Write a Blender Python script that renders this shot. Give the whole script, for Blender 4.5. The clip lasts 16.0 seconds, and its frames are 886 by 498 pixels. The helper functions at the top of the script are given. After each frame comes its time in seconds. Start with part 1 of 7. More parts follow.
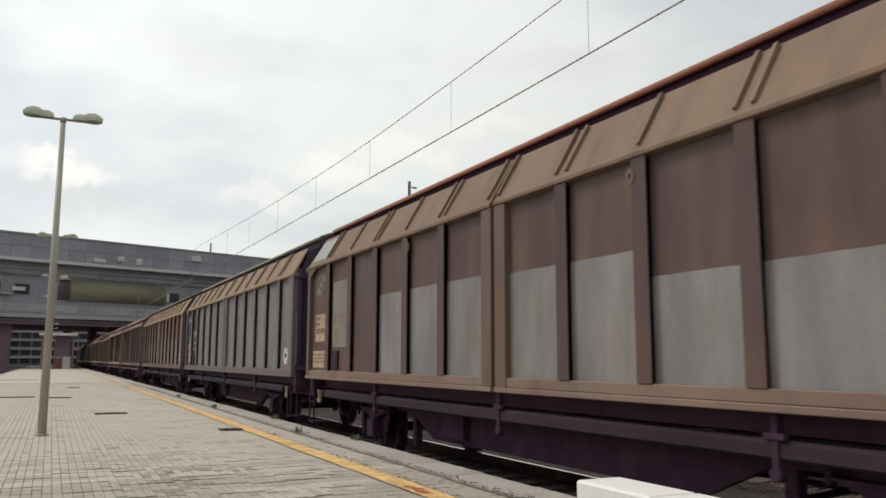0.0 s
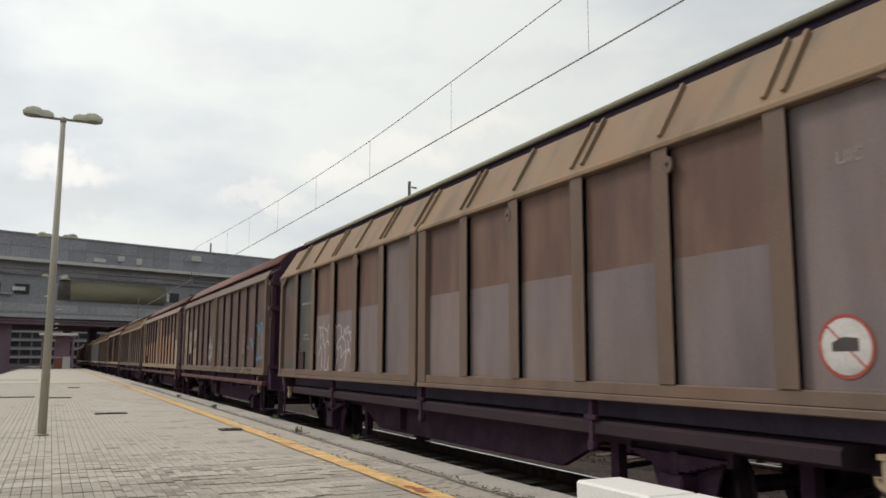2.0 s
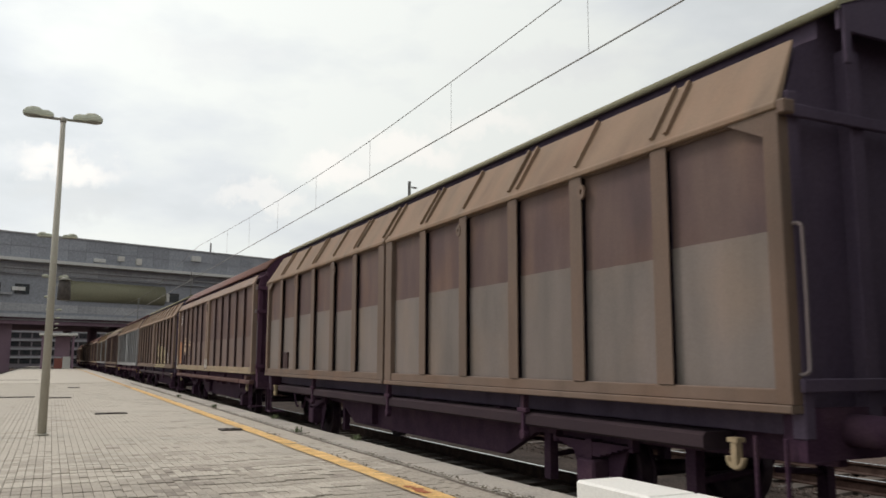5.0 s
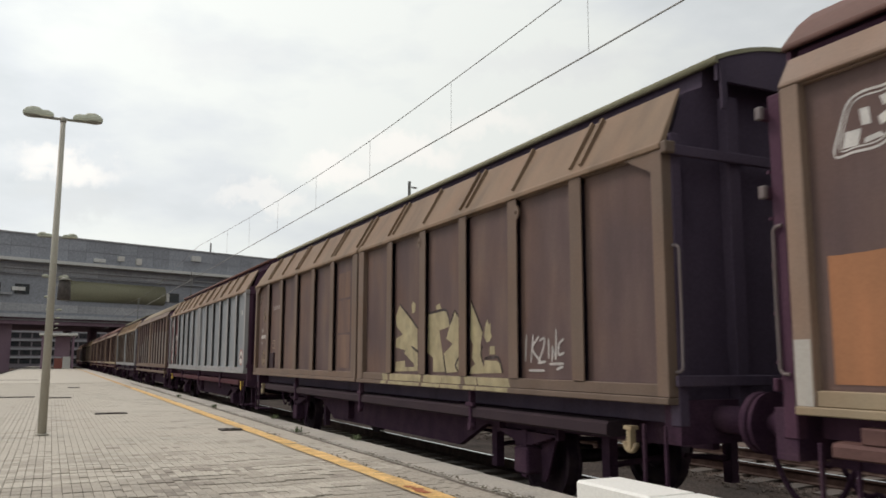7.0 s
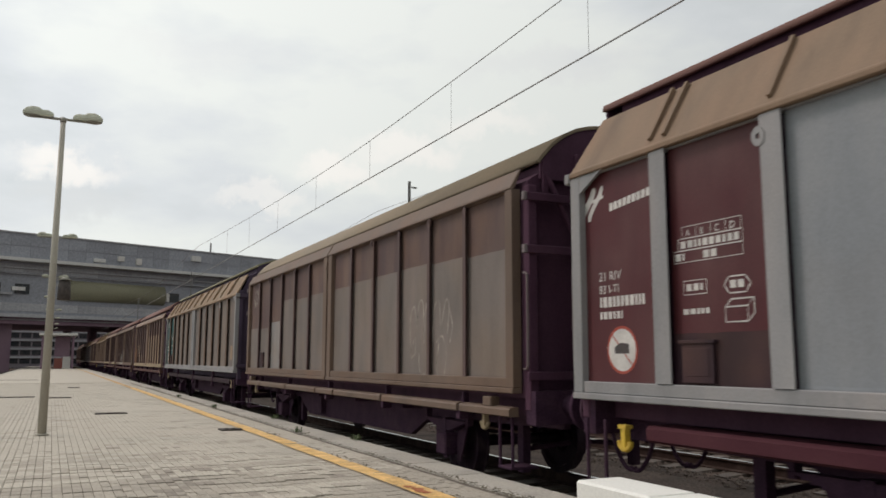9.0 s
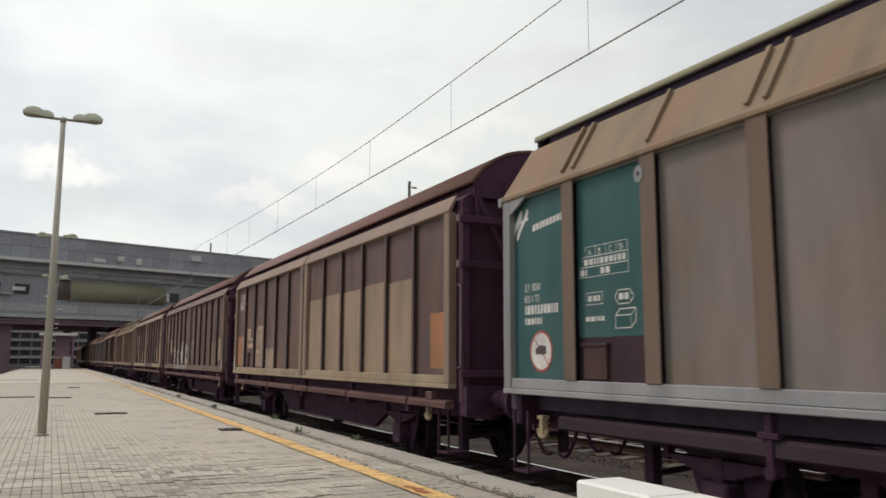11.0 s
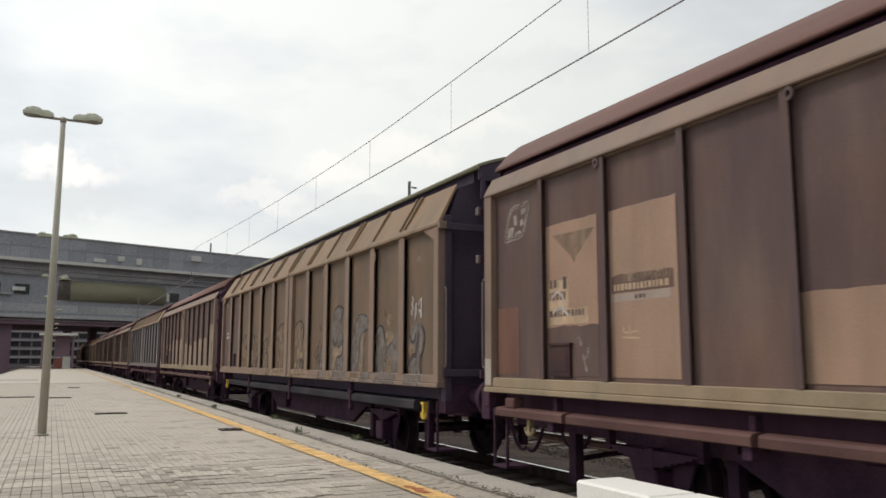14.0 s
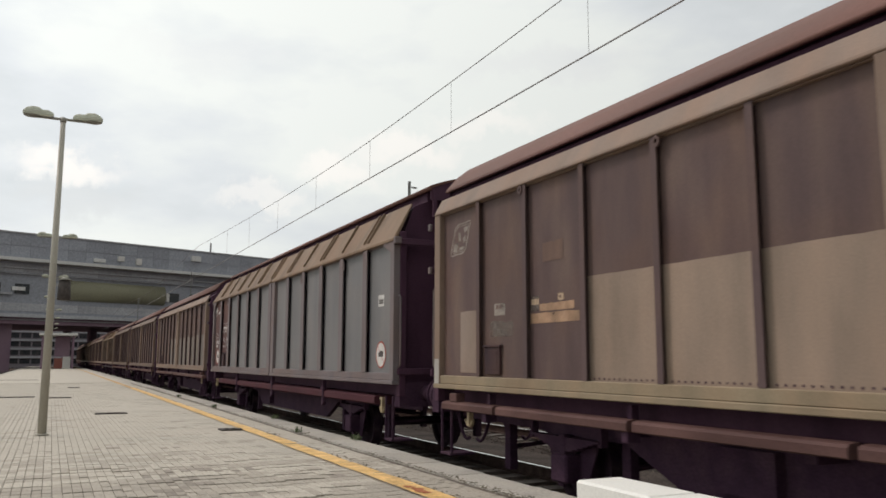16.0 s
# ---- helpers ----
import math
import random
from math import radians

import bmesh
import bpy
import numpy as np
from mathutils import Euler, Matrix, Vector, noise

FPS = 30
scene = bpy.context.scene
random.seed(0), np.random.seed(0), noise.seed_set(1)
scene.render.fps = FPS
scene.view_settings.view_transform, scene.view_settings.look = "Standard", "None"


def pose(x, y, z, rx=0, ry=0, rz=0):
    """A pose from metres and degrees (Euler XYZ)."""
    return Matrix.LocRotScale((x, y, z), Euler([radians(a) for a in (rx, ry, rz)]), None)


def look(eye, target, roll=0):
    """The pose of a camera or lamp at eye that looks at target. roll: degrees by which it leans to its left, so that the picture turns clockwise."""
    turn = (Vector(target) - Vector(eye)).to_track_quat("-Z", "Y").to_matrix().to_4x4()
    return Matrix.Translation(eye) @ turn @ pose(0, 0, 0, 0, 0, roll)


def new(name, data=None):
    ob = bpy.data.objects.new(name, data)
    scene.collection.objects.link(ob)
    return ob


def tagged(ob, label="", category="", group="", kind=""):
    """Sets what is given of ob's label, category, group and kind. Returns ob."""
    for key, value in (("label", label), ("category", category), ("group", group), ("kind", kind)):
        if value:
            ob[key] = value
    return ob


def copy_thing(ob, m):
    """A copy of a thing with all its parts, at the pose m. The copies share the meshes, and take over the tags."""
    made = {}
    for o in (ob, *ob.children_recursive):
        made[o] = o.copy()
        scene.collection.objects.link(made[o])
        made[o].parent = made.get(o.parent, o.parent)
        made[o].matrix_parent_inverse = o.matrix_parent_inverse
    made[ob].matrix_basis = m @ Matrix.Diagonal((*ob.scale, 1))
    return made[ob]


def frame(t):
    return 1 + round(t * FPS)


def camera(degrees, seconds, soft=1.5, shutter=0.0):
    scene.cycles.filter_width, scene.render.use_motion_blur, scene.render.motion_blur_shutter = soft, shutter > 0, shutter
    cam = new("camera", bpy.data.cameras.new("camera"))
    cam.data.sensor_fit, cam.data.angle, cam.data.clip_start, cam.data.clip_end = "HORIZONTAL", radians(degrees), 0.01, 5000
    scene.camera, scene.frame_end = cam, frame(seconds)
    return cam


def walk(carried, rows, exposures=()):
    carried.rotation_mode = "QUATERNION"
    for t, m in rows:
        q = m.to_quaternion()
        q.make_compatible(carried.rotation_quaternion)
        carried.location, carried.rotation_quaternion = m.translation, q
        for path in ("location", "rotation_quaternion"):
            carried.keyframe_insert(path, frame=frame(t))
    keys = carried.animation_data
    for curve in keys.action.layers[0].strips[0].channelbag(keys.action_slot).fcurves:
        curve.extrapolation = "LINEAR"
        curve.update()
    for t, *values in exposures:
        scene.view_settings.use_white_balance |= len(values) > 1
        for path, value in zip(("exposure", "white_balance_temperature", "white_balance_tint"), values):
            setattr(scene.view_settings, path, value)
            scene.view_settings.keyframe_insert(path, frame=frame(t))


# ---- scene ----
# Camera on the platform, standing still
EYE_Z = 1.146
cam = camera(57.47, 16.0, soft=1.65, shutter=0.06)
YAW, PITCH, ROLL = radians(25.643), radians(7.854), 0.159
aim = (100 * math.sin(YAW) * math.cos(PITCH), 100 * math.cos(YAW) * math.cos(PITCH), EYE_Z + 100 * math.sin(PITCH))
stand = look((0, 0, EYE_Z), aim, ROLL)
walk(cam, [(0.0, stand), (16.0, stand)], exposures=[
    (t, stops, 7000, 19.0) for t, stops in (
        (0.0, -0.08), (0.5, -0.10), (1.0, -0.12), (1.5, -0.15), (2.0, -0.12), (2.5, -0.10), (3.0, -0.08), (3.5, -0.03), (4.0, -0.07), (6.5, -0.02), (7.0, -0.06), (7.5, -0.05),
        (8.0, -0.02), (8.5, -0.20), (9.0, -0.17), (11.5, -0.07), (12.0, -0.08), (12.5, -0.02), (14.0, -0.02), (14.5, -0.05), (14.75, -0.05), (15.0, -0.13), (15.5, -0.12), (16.0, -0.08))])

# ---- world and sun: a bright, thinly overcast sky ----
SUN_EL, SUN_AZ = radians(50), radians(312)
world = bpy.data.worlds.new("sky")
scene.world = world
world.use_nodes = True
wn, wl = world.node_tree.nodes, world.node_tree.links
wn.clear()
w_out, w_bg = wn.new("ShaderNodeOutputWorld"), wn.new("ShaderNodeBackground")
sky = wn.new("ShaderNodeTexSky")
sky.sky_type, sky.sun_disc = "NISHITA", False
sky.sun_elevation, sky.sun_rotation = SUN_EL, SUN_AZ
w_co = wn.new("ShaderNodeTexCoord")
w_map = wn.new("ShaderNodeMapping")
w_map.inputs["Scale"].default_value = (1.0, 1.0, 2.6)
w_map.inputs["Location"].default_value = (0.35, 0.1, 0.0)
w_noise = wn.new("ShaderNodeTexNoise")
w_noise.inputs["Scale"].default_value = 2.6
w_noise.inputs["Detail"].default_value = 7.0
w_noise.inputs["Roughness"].default_value = 0.52
w_ramp = wn.new("ShaderNodeValToRGB")
w_ramp.color_ramp.elements[0].position = 0.30
w_ramp.color_ramp.elements[0].color = (0.628, 0.74, 0.765, 1)
w_ramp.color_ramp.elements[1].position = 0.55
w_ramp.color_ramp.elements[1].color = (0.882, 1.005, 0.98, 1)
mid = w_ramp.color_ramp.elements.new(0.43)
mid.color = (0.755, 0.87, 0.90, 1)
w_dim = wn.new("ShaderNodeVectorMath")
w_dim.operation = "SCALE"
w_dim.inputs["Scale"].default_value = 0.10
w_mix = wn.new("ShaderNodeMixRGB")
w_mix.inputs["Fac"].default_value = 0.93
wl.new(w_co.outputs["Generated"], w_map.inputs["Vector"])
wl.new(w_map.outputs["Vector"], w_noise.inputs["Vector"])
wl.new(w_noise.outputs["Fac"], w_ramp.inputs["Fac"])
wl.new(sky.outputs["Color"], w_dim.inputs[0])
wl.new(w_dim.outputs["Vector"], w_mix.inputs["Color1"])
wl.new(w_ramp.outputs["Color"], w_mix.inputs["Color2"])
# a few heaps of brighter and of greyer cloud low in the sky
w_warp = wn.new("ShaderNodeTexNoise")
w_warp.inputs["Scale"].default_value, w_warp.inputs["Detail"].default_value, w_warp.inputs["Roughness"].default_value = 14.0, 8.0, 0.62
wl.new(w_co.outputs["Generated"], w_warp.inputs["Vector"])
w_off = wn.new("ShaderNodeVectorMath")
w_off.operation = "MULTIPLY_ADD"
w_off.inputs[1].default_value = (0.12, 0.12, 0.12)
wl.new(w_warp.outputs["Color"], w_off.inputs[0])
wl.new(w_co.outputs["Generated"], w_off.inputs[2])
w_last = w_mix
for turn, rise, wide, deep, tone, amount in (
        (1.5, 10.2, 4.0, 1.1, (0.70, 0.80, 0.82, 1), 0.6), (0.3, 12.3, 3.2, 1.1, (0.97, 1.04, 1.01, 1), 0.8),
        (17.5, 13.0, 3.0, 1.1, (0.98, 1.05, 1.02, 1), 0.8), (23.0, 14.8, 4.5, 1.2, (0.98, 1.05, 1.02, 1), 0.75), (29.0, 16.8, 3.5, 1.0, (0.98, 1.05, 1.02, 1), 0.6),
        (33.0, 20.5, 7.0, 1.1, (0.76, 0.85, 0.88, 1), 0.4), (12.5, 10.6, 3.0, 0.8, (0.97, 1.04, 1.01, 1), 0.5), (8.0, 20.5, 6.0, 1.2, (0.78, 0.87, 0.89, 1), 0.3),
        (75.0, 17.0, 9.0, 3.0, (1.0, 1.06, 1.03, 1), 0.8), (-48.0, 18.0, 9.0, 3.0, (0.72, 0.82, 0.85, 1), 0.6), (150.0, 20.0, 10.0, 3.0, (0.72, 0.82, 0.85, 1), 0.6)):
    way = Vector((math.sin(radians(turn)) * math.cos(radians(rise)), math.cos(radians(turn)) * math.cos(radians(rise)), math.sin(radians(rise))))
    w_sub, w_len, w_heap, w_add = wn.new("ShaderNodeVectorMath"), wn.new("ShaderNodeVectorMath"), wn.new("ShaderNodeMapRange"), wn.new("ShaderNodeMixRGB")
    w_sub.operation, w_len.operation = "MULTIPLY_ADD", "LENGTH"
    size = (1 / math.radians(wide), 1 / math.radians(wide), 1 / math.radians(deep))
    w_sub.inputs[1].default_value = size
    w_sub.inputs[2].default_value = [-(a + b / 2) * k for a, b, k in zip(way, (0.12, 0.12, 0.12), size)]
    wl.new(w_off.outputs[0], w_sub.inputs[0])
    wl.new(w_sub.outputs[0], w_len.inputs[0])
    w_heap.interpolation_type = "SMOOTHSTEP"
    w_heap.inputs["From Min"].default_value, w_heap.inputs["From Max"].default_value = 0.35, 1.35
    w_heap.inputs["To Min"].default_value, w_heap.inputs["To Max"].default_value = amount, 0.0
    wl.new(w_len.outputs["Value"], w_heap.inputs["Value"])
    wl.new(w_heap.outputs[0], w_add.inputs["Fac"])
    wl.new(w_last.outputs["Color"], w_add.inputs["Color1"])
    w_add.inputs["Color2"].default_value = tone
    w_last = w_add
# the cloud is brighter towards the veiled sun and thicker away from it
w_dot = wn.new("ShaderNodeVectorMath")
w_dot.operation = "DOT_PRODUCT"
w_dot.inputs[1].default_value = (math.sin(SUN_AZ) * math.cos(SUN_EL), math.cos(SUN_AZ) * math.cos(SUN_EL), math.sin(SUN_EL))
w_fall = wn.new("ShaderNodeMapRange")
w_fall.inputs["From Min"].default_value, w_fall.inputs["From Max"].default_value = -1.0, 1.0
w_fall.inputs["To Min"].default_value, w_fall.inputs["To Max"].default_value = 0.16, 1.32
w_glow = wn.new("ShaderNodeVectorMath")
w_glow.operation = "SCALE"
wl.new(w_co.outputs["Generated"], w_dot.inputs[0])
wl.new(w_dot.outputs["Value"], w_fall.inputs["Value"])
wl.new(w_last.outputs["Color"], w_glow.inputs[0])
wl.new(w_fall.outputs[0], w_glow.inputs["Scale"])
wl.new(w_glow.outputs["Vector"], w_bg.inputs["Color"])
w_bg.inputs["Strength"].default_value = 1.0
wl.new(w_bg.outputs["Background"], w_out.inputs["Surface"])

sun = new("sun", bpy.data.lights.new("sun", "SUN"))
sun.data.energy, sun.data.angle, sun.data.color = 1.5, radians(11), (1.0, 0.93, 0.89)
sun_way = Vector((math.sin(SUN_AZ) * math.cos(SUN_EL), math.cos(SUN_AZ) * math.cos(SUN_EL), math.sin(SUN_EL)))
sun.matrix_world = look(sun_way * 60, (0, 0, 0))


# ---- materials ----
def surface(name, rgb, rough=0.7, metal=0.0, stain=0.3, grain=0.15, scale=3.0, fine=40.0, stretch=(1, 1, 1), bump=0.1,
            dirt=(0.1, 0.08, 0.07), vary=0.0, dirt_amount=0.35, gloss=0.35, rust=None, worn=0.0):
    """A painted, concrete or metal surface: stains at a large scale, grain at a fine one, a dirt tone and fine relief."""
    m = bpy.data.materials.new(name)
    m.use_nodes = True
    n, l = m.node_tree.nodes, m.node_tree.links
    b = n["Principled BSDF"]
    co, info = n.new("ShaderNodeTexCoord"), n.new("ShaderNodeObjectInfo")
    shift = n.new("ShaderNodeVectorMath")
    shift.operation = "MULTIPLY_ADD"
    comb = n.new("ShaderNodeCombineXYZ")
    for k in range(3):
        l.new(info.outputs["Random"], comb.inputs[k])
    shift.inputs[1].default_value = (37.0, 53.0, 29.0)
    l.new(comb.outputs[0], shift.inputs[0])
    l.new(co.outputs["Object"], shift.inputs[2])
    mp = n.new("ShaderNodeMapping")
    mp.inputs["Scale"].default_value = stretch
    l.new(shift.outputs[0], mp.inputs["Vector"])
    big, small = n.new("ShaderNodeTexNoise"), n.new("ShaderNodeTexNoise")
    big.inputs["Scale"].default_value, big.inputs["Detail"].default_value = scale, 5.0
    small.inputs["Scale"].default_value, small.inputs["Detail"].default_value = fine, 3.0
    l.new(mp.outputs[0], big.inputs["Vector"])
    l.new(shift.outputs[0], small.inputs["Vector"])
    ramp = n.new("ShaderNodeMapRange")
    ramp.inputs["From Min"].default_value, ramp.inputs["From Max"].default_value = 0.42, 0.72
    ramp.inputs["To Max"].default_value = dirt_amount
    l.new(big.outputs["Fac"], ramp.inputs["Value"])
    tone = n.new("ShaderNodeMixRGB")
    tone.inputs["Color1"].default_value, tone.inputs["Color2"].default_value = (*rgb, 1), (*dirt, 1)
    l.new(ramp.outputs[0], tone.inputs["Fac"])
    g1 = n.new("ShaderNodeMapRange")
    g1.inputs["From Min"].default_value, g1.inputs["From Max"].default_value = 0.3, 0.7
    g1.inputs["To Min"].default_value, g1.inputs["To Max"].default_value = 1 - stain, 1 + stain
    l.new(big.outputs["Fac"], g1.inputs["Value"])
    g2 = n.new("ShaderNodeMapRange")
    g2.inputs["From Min"].default_value, g2.inputs["From Max"].default_value = 0.3, 0.7
    g2.inputs["To Min"].default_value, g2.inputs["To Max"].default_value = 1 - grain, 1 + grain
    l.new(small.outputs["Fac"], g2.inputs["Value"])
    both = n.new("ShaderNodeMath")
    both.operation = "MULTIPLY"
    l.new(g1.outputs[0], both.inputs[0])
    l.new(g2.outputs[0], both.inputs[1])
    last = both
    if vary:
        rv = n.new("ShaderNodeMapRange")
        rv.inputs["To Min"].default_value, rv.inputs["To Max"].default_value = 1 - vary, 1 + vary
        l.new(info.outputs["Random"], rv.inputs["Value"])
        last = n.new("ShaderNodeMath")
        last.operation = "MULTIPLY"
        l.new(both.outputs[0], last.inputs[0])
        l.new(rv.outputs[0], last.inputs[1])
    mul = n.new("ShaderNodeVectorMath")
    mul.operation = "SCALE"
    if rust:
        # soft rusty or dusty blotches
        blot, fade, over = n.new("ShaderNodeTexNoise"), n.new("ShaderNodeMapRange"), n.new("ShaderNodeMixRGB")
        blot.inputs["Scale"].default_value, blot.inputs["Detail"].default_value = 1.1, 2.0
        fade.inputs["From Min"].default_value, fade.inputs["From Max"].default_value, fade.inputs["To Max"].default_value = 0.45, 0.75, rust[3]
        l.new(shift.outputs[0], blot.inputs["Vector"])
        l.new(blot.outputs["Fac"], fade.inputs["Value"])
        l.new(fade.outputs[0], over.inputs["Fac"])
        l.new(tone.outputs["Color"], over.inputs["Color1"])
        over.inputs["Color2"].default_value = (*rust[:3], 1)
        tone = over
    l.new(tone.outputs["Color"], mul.inputs[0])
    l.new(last.outputs[0], mul.inputs["Scale"])
    l.new(mul.outputs[0], b.inputs["Base Color"])
    rr = n.new("ShaderNodeMapRange")
    rr.inputs["To Min"].default_value, rr.inputs["To Max"].default_value = max(0.05, rough - 0.12), min(1, rough + 0.12)
    l.new(big.outputs["Fac"], rr.inputs["Value"])
    l.new(rr.outputs[0], b.inputs["Roughness"])
    b.inputs["Metallic"].default_value = metal
    b.inputs["Specular IOR Level"].default_value = gloss
    if worn:
        # thin or half rubbed-off paint lets what lies under it show
        rub, thin = n.new("ShaderNodeTexNoise"), n.new("ShaderNodeMapRange")
        rub.inputs["Scale"].default_value, rub.inputs["Detail"].default_value = 6.0, 4.0
        thin.inputs["From Min"].default_value, thin.inputs["From Max"].default_value = 0.25, 0.75
        thin.inputs["To Min"].default_value, thin.inputs["To Max"].default_value = 1.0, 1.0 - worn
        wipe = n.new("ShaderNodeMapping")
        wipe.inputs["Scale"].default_value = (1.0, 1.0, 0.8)
        l.new(shift.outputs[0], wipe.inputs["Vector"])
        l.new(wipe.outputs[0], rub.inputs["Vector"])
        l.new(rub.outputs["Fac"], thin.inputs["Value"])
        l.new(thin.outputs[0], b.inputs["Alpha"])
    if bump:
        bp = n.new("ShaderNodeBump")
        bp.inputs["Strength"].default_value, bp.inputs["Distance"].default_value = bump, 0.01
        l.new(small.outputs["Fac"], bp.inputs["Height"])
        l.new(bp.outputs["Normal"], b.inputs["Normal"])
    return m


STREAK = (1.0, 1.7, 0.45)


def paint(name, rgb, dirt=(0.07, 0.05, 0.045), rough=0.62, stain=0.22, amount=0.4, rust=(0.16, 0.085, 0.05, 0.35)):
    """Weathered wagon paint with upright streaks; browns tinted towards purple, frames, slopes and dust-covered parts
    towards ochre.
    """
    tinge = (1.02, 0.97, 1.01) if "grey" not in name else (1.0, 1.0, 1.02)
    if any(w in name for w in ("frame", "slope", "dust_covered", "rail")) and "grey" not in name and "slate" not in name:
        tinge = (1.02, 0.995, 0.93)
    rgb, dirt = [tuple(a * b for a, b in zip(c, tinge)) for c in (rgb, dirt)]
    return surface(name, rgb, rough, 0.0, stain, 0.07, 1.6, 60.0, STREAK, 0.05, dirt, 0.07, amount, 0.22, rust)


M = {}
M["brown"] = paint("brown_paint", (0.098, 0.0665, 0.062), (0.122, 0.092, 0.066), 0.62, 0.22, 0.55)
M["brown_greyed"] = paint("purplish_greyed_paint", (0.178, 0.146, 0.142), (0.155, 0.122, 0.112), rust=(0.2, 0.13, 0.09, 0.35))
M["brown_warm"] = paint("warm_brown_paint", (0.125, 0.081, 0.065), (0.165, 0.112, 0.072), 0.62, 0.22, 0.55)
M["maroon"] = paint("maroon_paint", (0.075, 0.019, 0.022), (0.05, 0.02, 0.02), 0.5, rust=(0.2, 0.17, 0.15, 0.15))
M["maroon_faded"] = paint("faded_maroon_paint", (0.085, 0.04, 0.04))
M["grey"] = paint("grey_paint", (0.182, 0.185, 0.19), (0.17, 0.16, 0.155), rust=(0.22, 0.15, 0.10, 0.35))
M["grey_light"] = paint("light_grey_paint", (0.207, 0.203, 0.198), (0.24, 0.215, 0.19), rust=(0.22, 0.15, 0.10, 0.35))
M["grey_blue"] = paint("blue_grey_paint", (0.205, 0.222, 0.234), (0.22, 0.22, 0.21), 0.5, 0.1, 0.3, rust=(0.2, 0.17, 0.15, 0.15))
M["grey_brown"] = paint("brownish_grey_paint", (0.165, 0.143, 0.127), (0.14, 0.11, 0.10), rust=(0.22, 0.15, 0.10, 0.35))
M["beige"] = paint("beige_paint", (0.262, 0.2, 0.136), (0.24, 0.17, 0.11), rust=(0.22, 0.15, 0.10, 0.35))
M["tan"] = paint("rust_streaked_tan_paint", (0.31, 0.215, 0.142), (0.25, 0.125, 0.066), 0.65, 0.22, 0.92, rust=(0.24, 0.10, 0.05, 0.55))
M["rust_faded"] = paint("faded_rust_primer", (0.165, 0.085, 0.062), (0.12, 0.07, 0.055))
M["sand_warm"] = paint("warm_sand_paint", (0.315, 0.222, 0.155), (0.27, 0.165, 0.105), rust=(0.22, 0.12, 0.08, 0.4))
M["dust_pale"] = paint("pale_dust_paint", (0.262, 0.208, 0.156), (0.235, 0.168, 0.115), rust=(0.2, 0.14, 0.10, 0.3))
M["bone_bright"] = paint("bright_bone_label_paint", (0.36, 0.31, 0.255), (0.26, 0.2, 0.15))
M["rail_dusty"] = paint("dust_covered_rail_paint", (0.27, 0.224, 0.163), (0.2, 0.145, 0.10), 0.7, 0.25, 0.5)
M["rail_pale"] = paint("pale_grey_touch_up_paint", (0.40, 0.38, 0.34), (0.25, 0.2, 0.16), 0.65, 0.2, 0.5)
M["orange"] = paint("orange_primer", (0.31, 0.152, 0.073), (0.28, 0.11, 0.05))
M["green_brown"] = paint("greenish_brown_paint", (0.072, 0.078, 0.069), (0.105, 0.08, 0.065))
M["brown_dusty"] = paint("dust_covered_brown_paint", (0.128, 0.092, 0.07), (0.12, 0.085, 0.06), rust=(0.2, 0.12, 0.07, 0.4))
M["putty"] = paint("putty_grey_paint", (0.25, 0.225, 0.182), (0.2, 0.165, 0.13), 0.65, 0.2, 0.5)
M["mint"] = paint("pale_mint_paint", (0.30, 0.36, 0.31), (0.22, 0.2, 0.16))
M["bone"] = paint("dirty_bone_paint", (0.25, 0.205, 0.163), (0.17, 0.13, 0.1), 0.65, 0.25, 0.5)
M["grit"] = surface("dark_grit_and_moss", (0.1, 0.085, 0.06), 0.9, 0, 0.4, 0.3, 8, 60, dirt=(0.06, 0.06, 0.03))
M["sand"] = paint("sand_beige_paint", (0.245, 0.204, 0.15), (0.27, 0.20, 0.13), rust=(0.22, 0.15, 0.10, 0.35))
M["grey_dusty"] = paint("dusty_blue_grey_paint", (0.17, 0.17, 0.17), (0.17, 0.155, 0.14), 0.55, 0.15, 0.4, rust=(0.2, 0.17, 0.15, 0.25))
M["green_dark"] = paint("dark_green_paint", (0.03, 0.058, 0.052), (0.05, 0.05, 0.045))
M["teal"] = paint("teal_paint", (0.02, 0.085, 0.082), (0.04, 0.07, 0.07), 0.5, rust=(0.2, 0.17, 0.15, 0.15))
M["dust_brown"] = paint("dusty_brown_paint", (0.1414, 0.1064, 0.09202), (0.10, 0.08, 0.065))
M["frame_slate"] = paint("slate_frame_paint", (0.1565, 0.1393, 0.1374), (0.10, 0.08, 0.075))
M["maroon_dark"] = paint("dark_maroon_paint", (0.03, 0.016, 0.021), (0.04, 0.02, 0.025))
M["frame_tan"] = paint("dusty_frame_paint", (0.218, 0.164, 0.138), (0.165, 0.10, 0.07))
M["frame_brown"] = paint("brown_frame_paint", (0.142, 0.104, 0.087), (0.10, 0.07, 0.06))
M["frame_grey"] = paint("grey_frame_paint", (0.252, 0.255, 0.255), (0.2, 0.17, 0.15), rust=(0.2, 0.17, 0.15, 0.15))
M["frame_rib"] = paint("brown_rib_paint", (0.09595, 0.06698, 0.0642))
M["slope_tan"] = paint("dusty_slope_paint", (0.235, 0.176, 0.124), (0.16, 0.095, 0.06), 0.7, 0.3, 0.6)
M["slope_brown"] = paint("brown_slope_paint", (0.198, 0.141, 0.102), (0.13, 0.085, 0.065), 0.7, 0.3, 0.5)
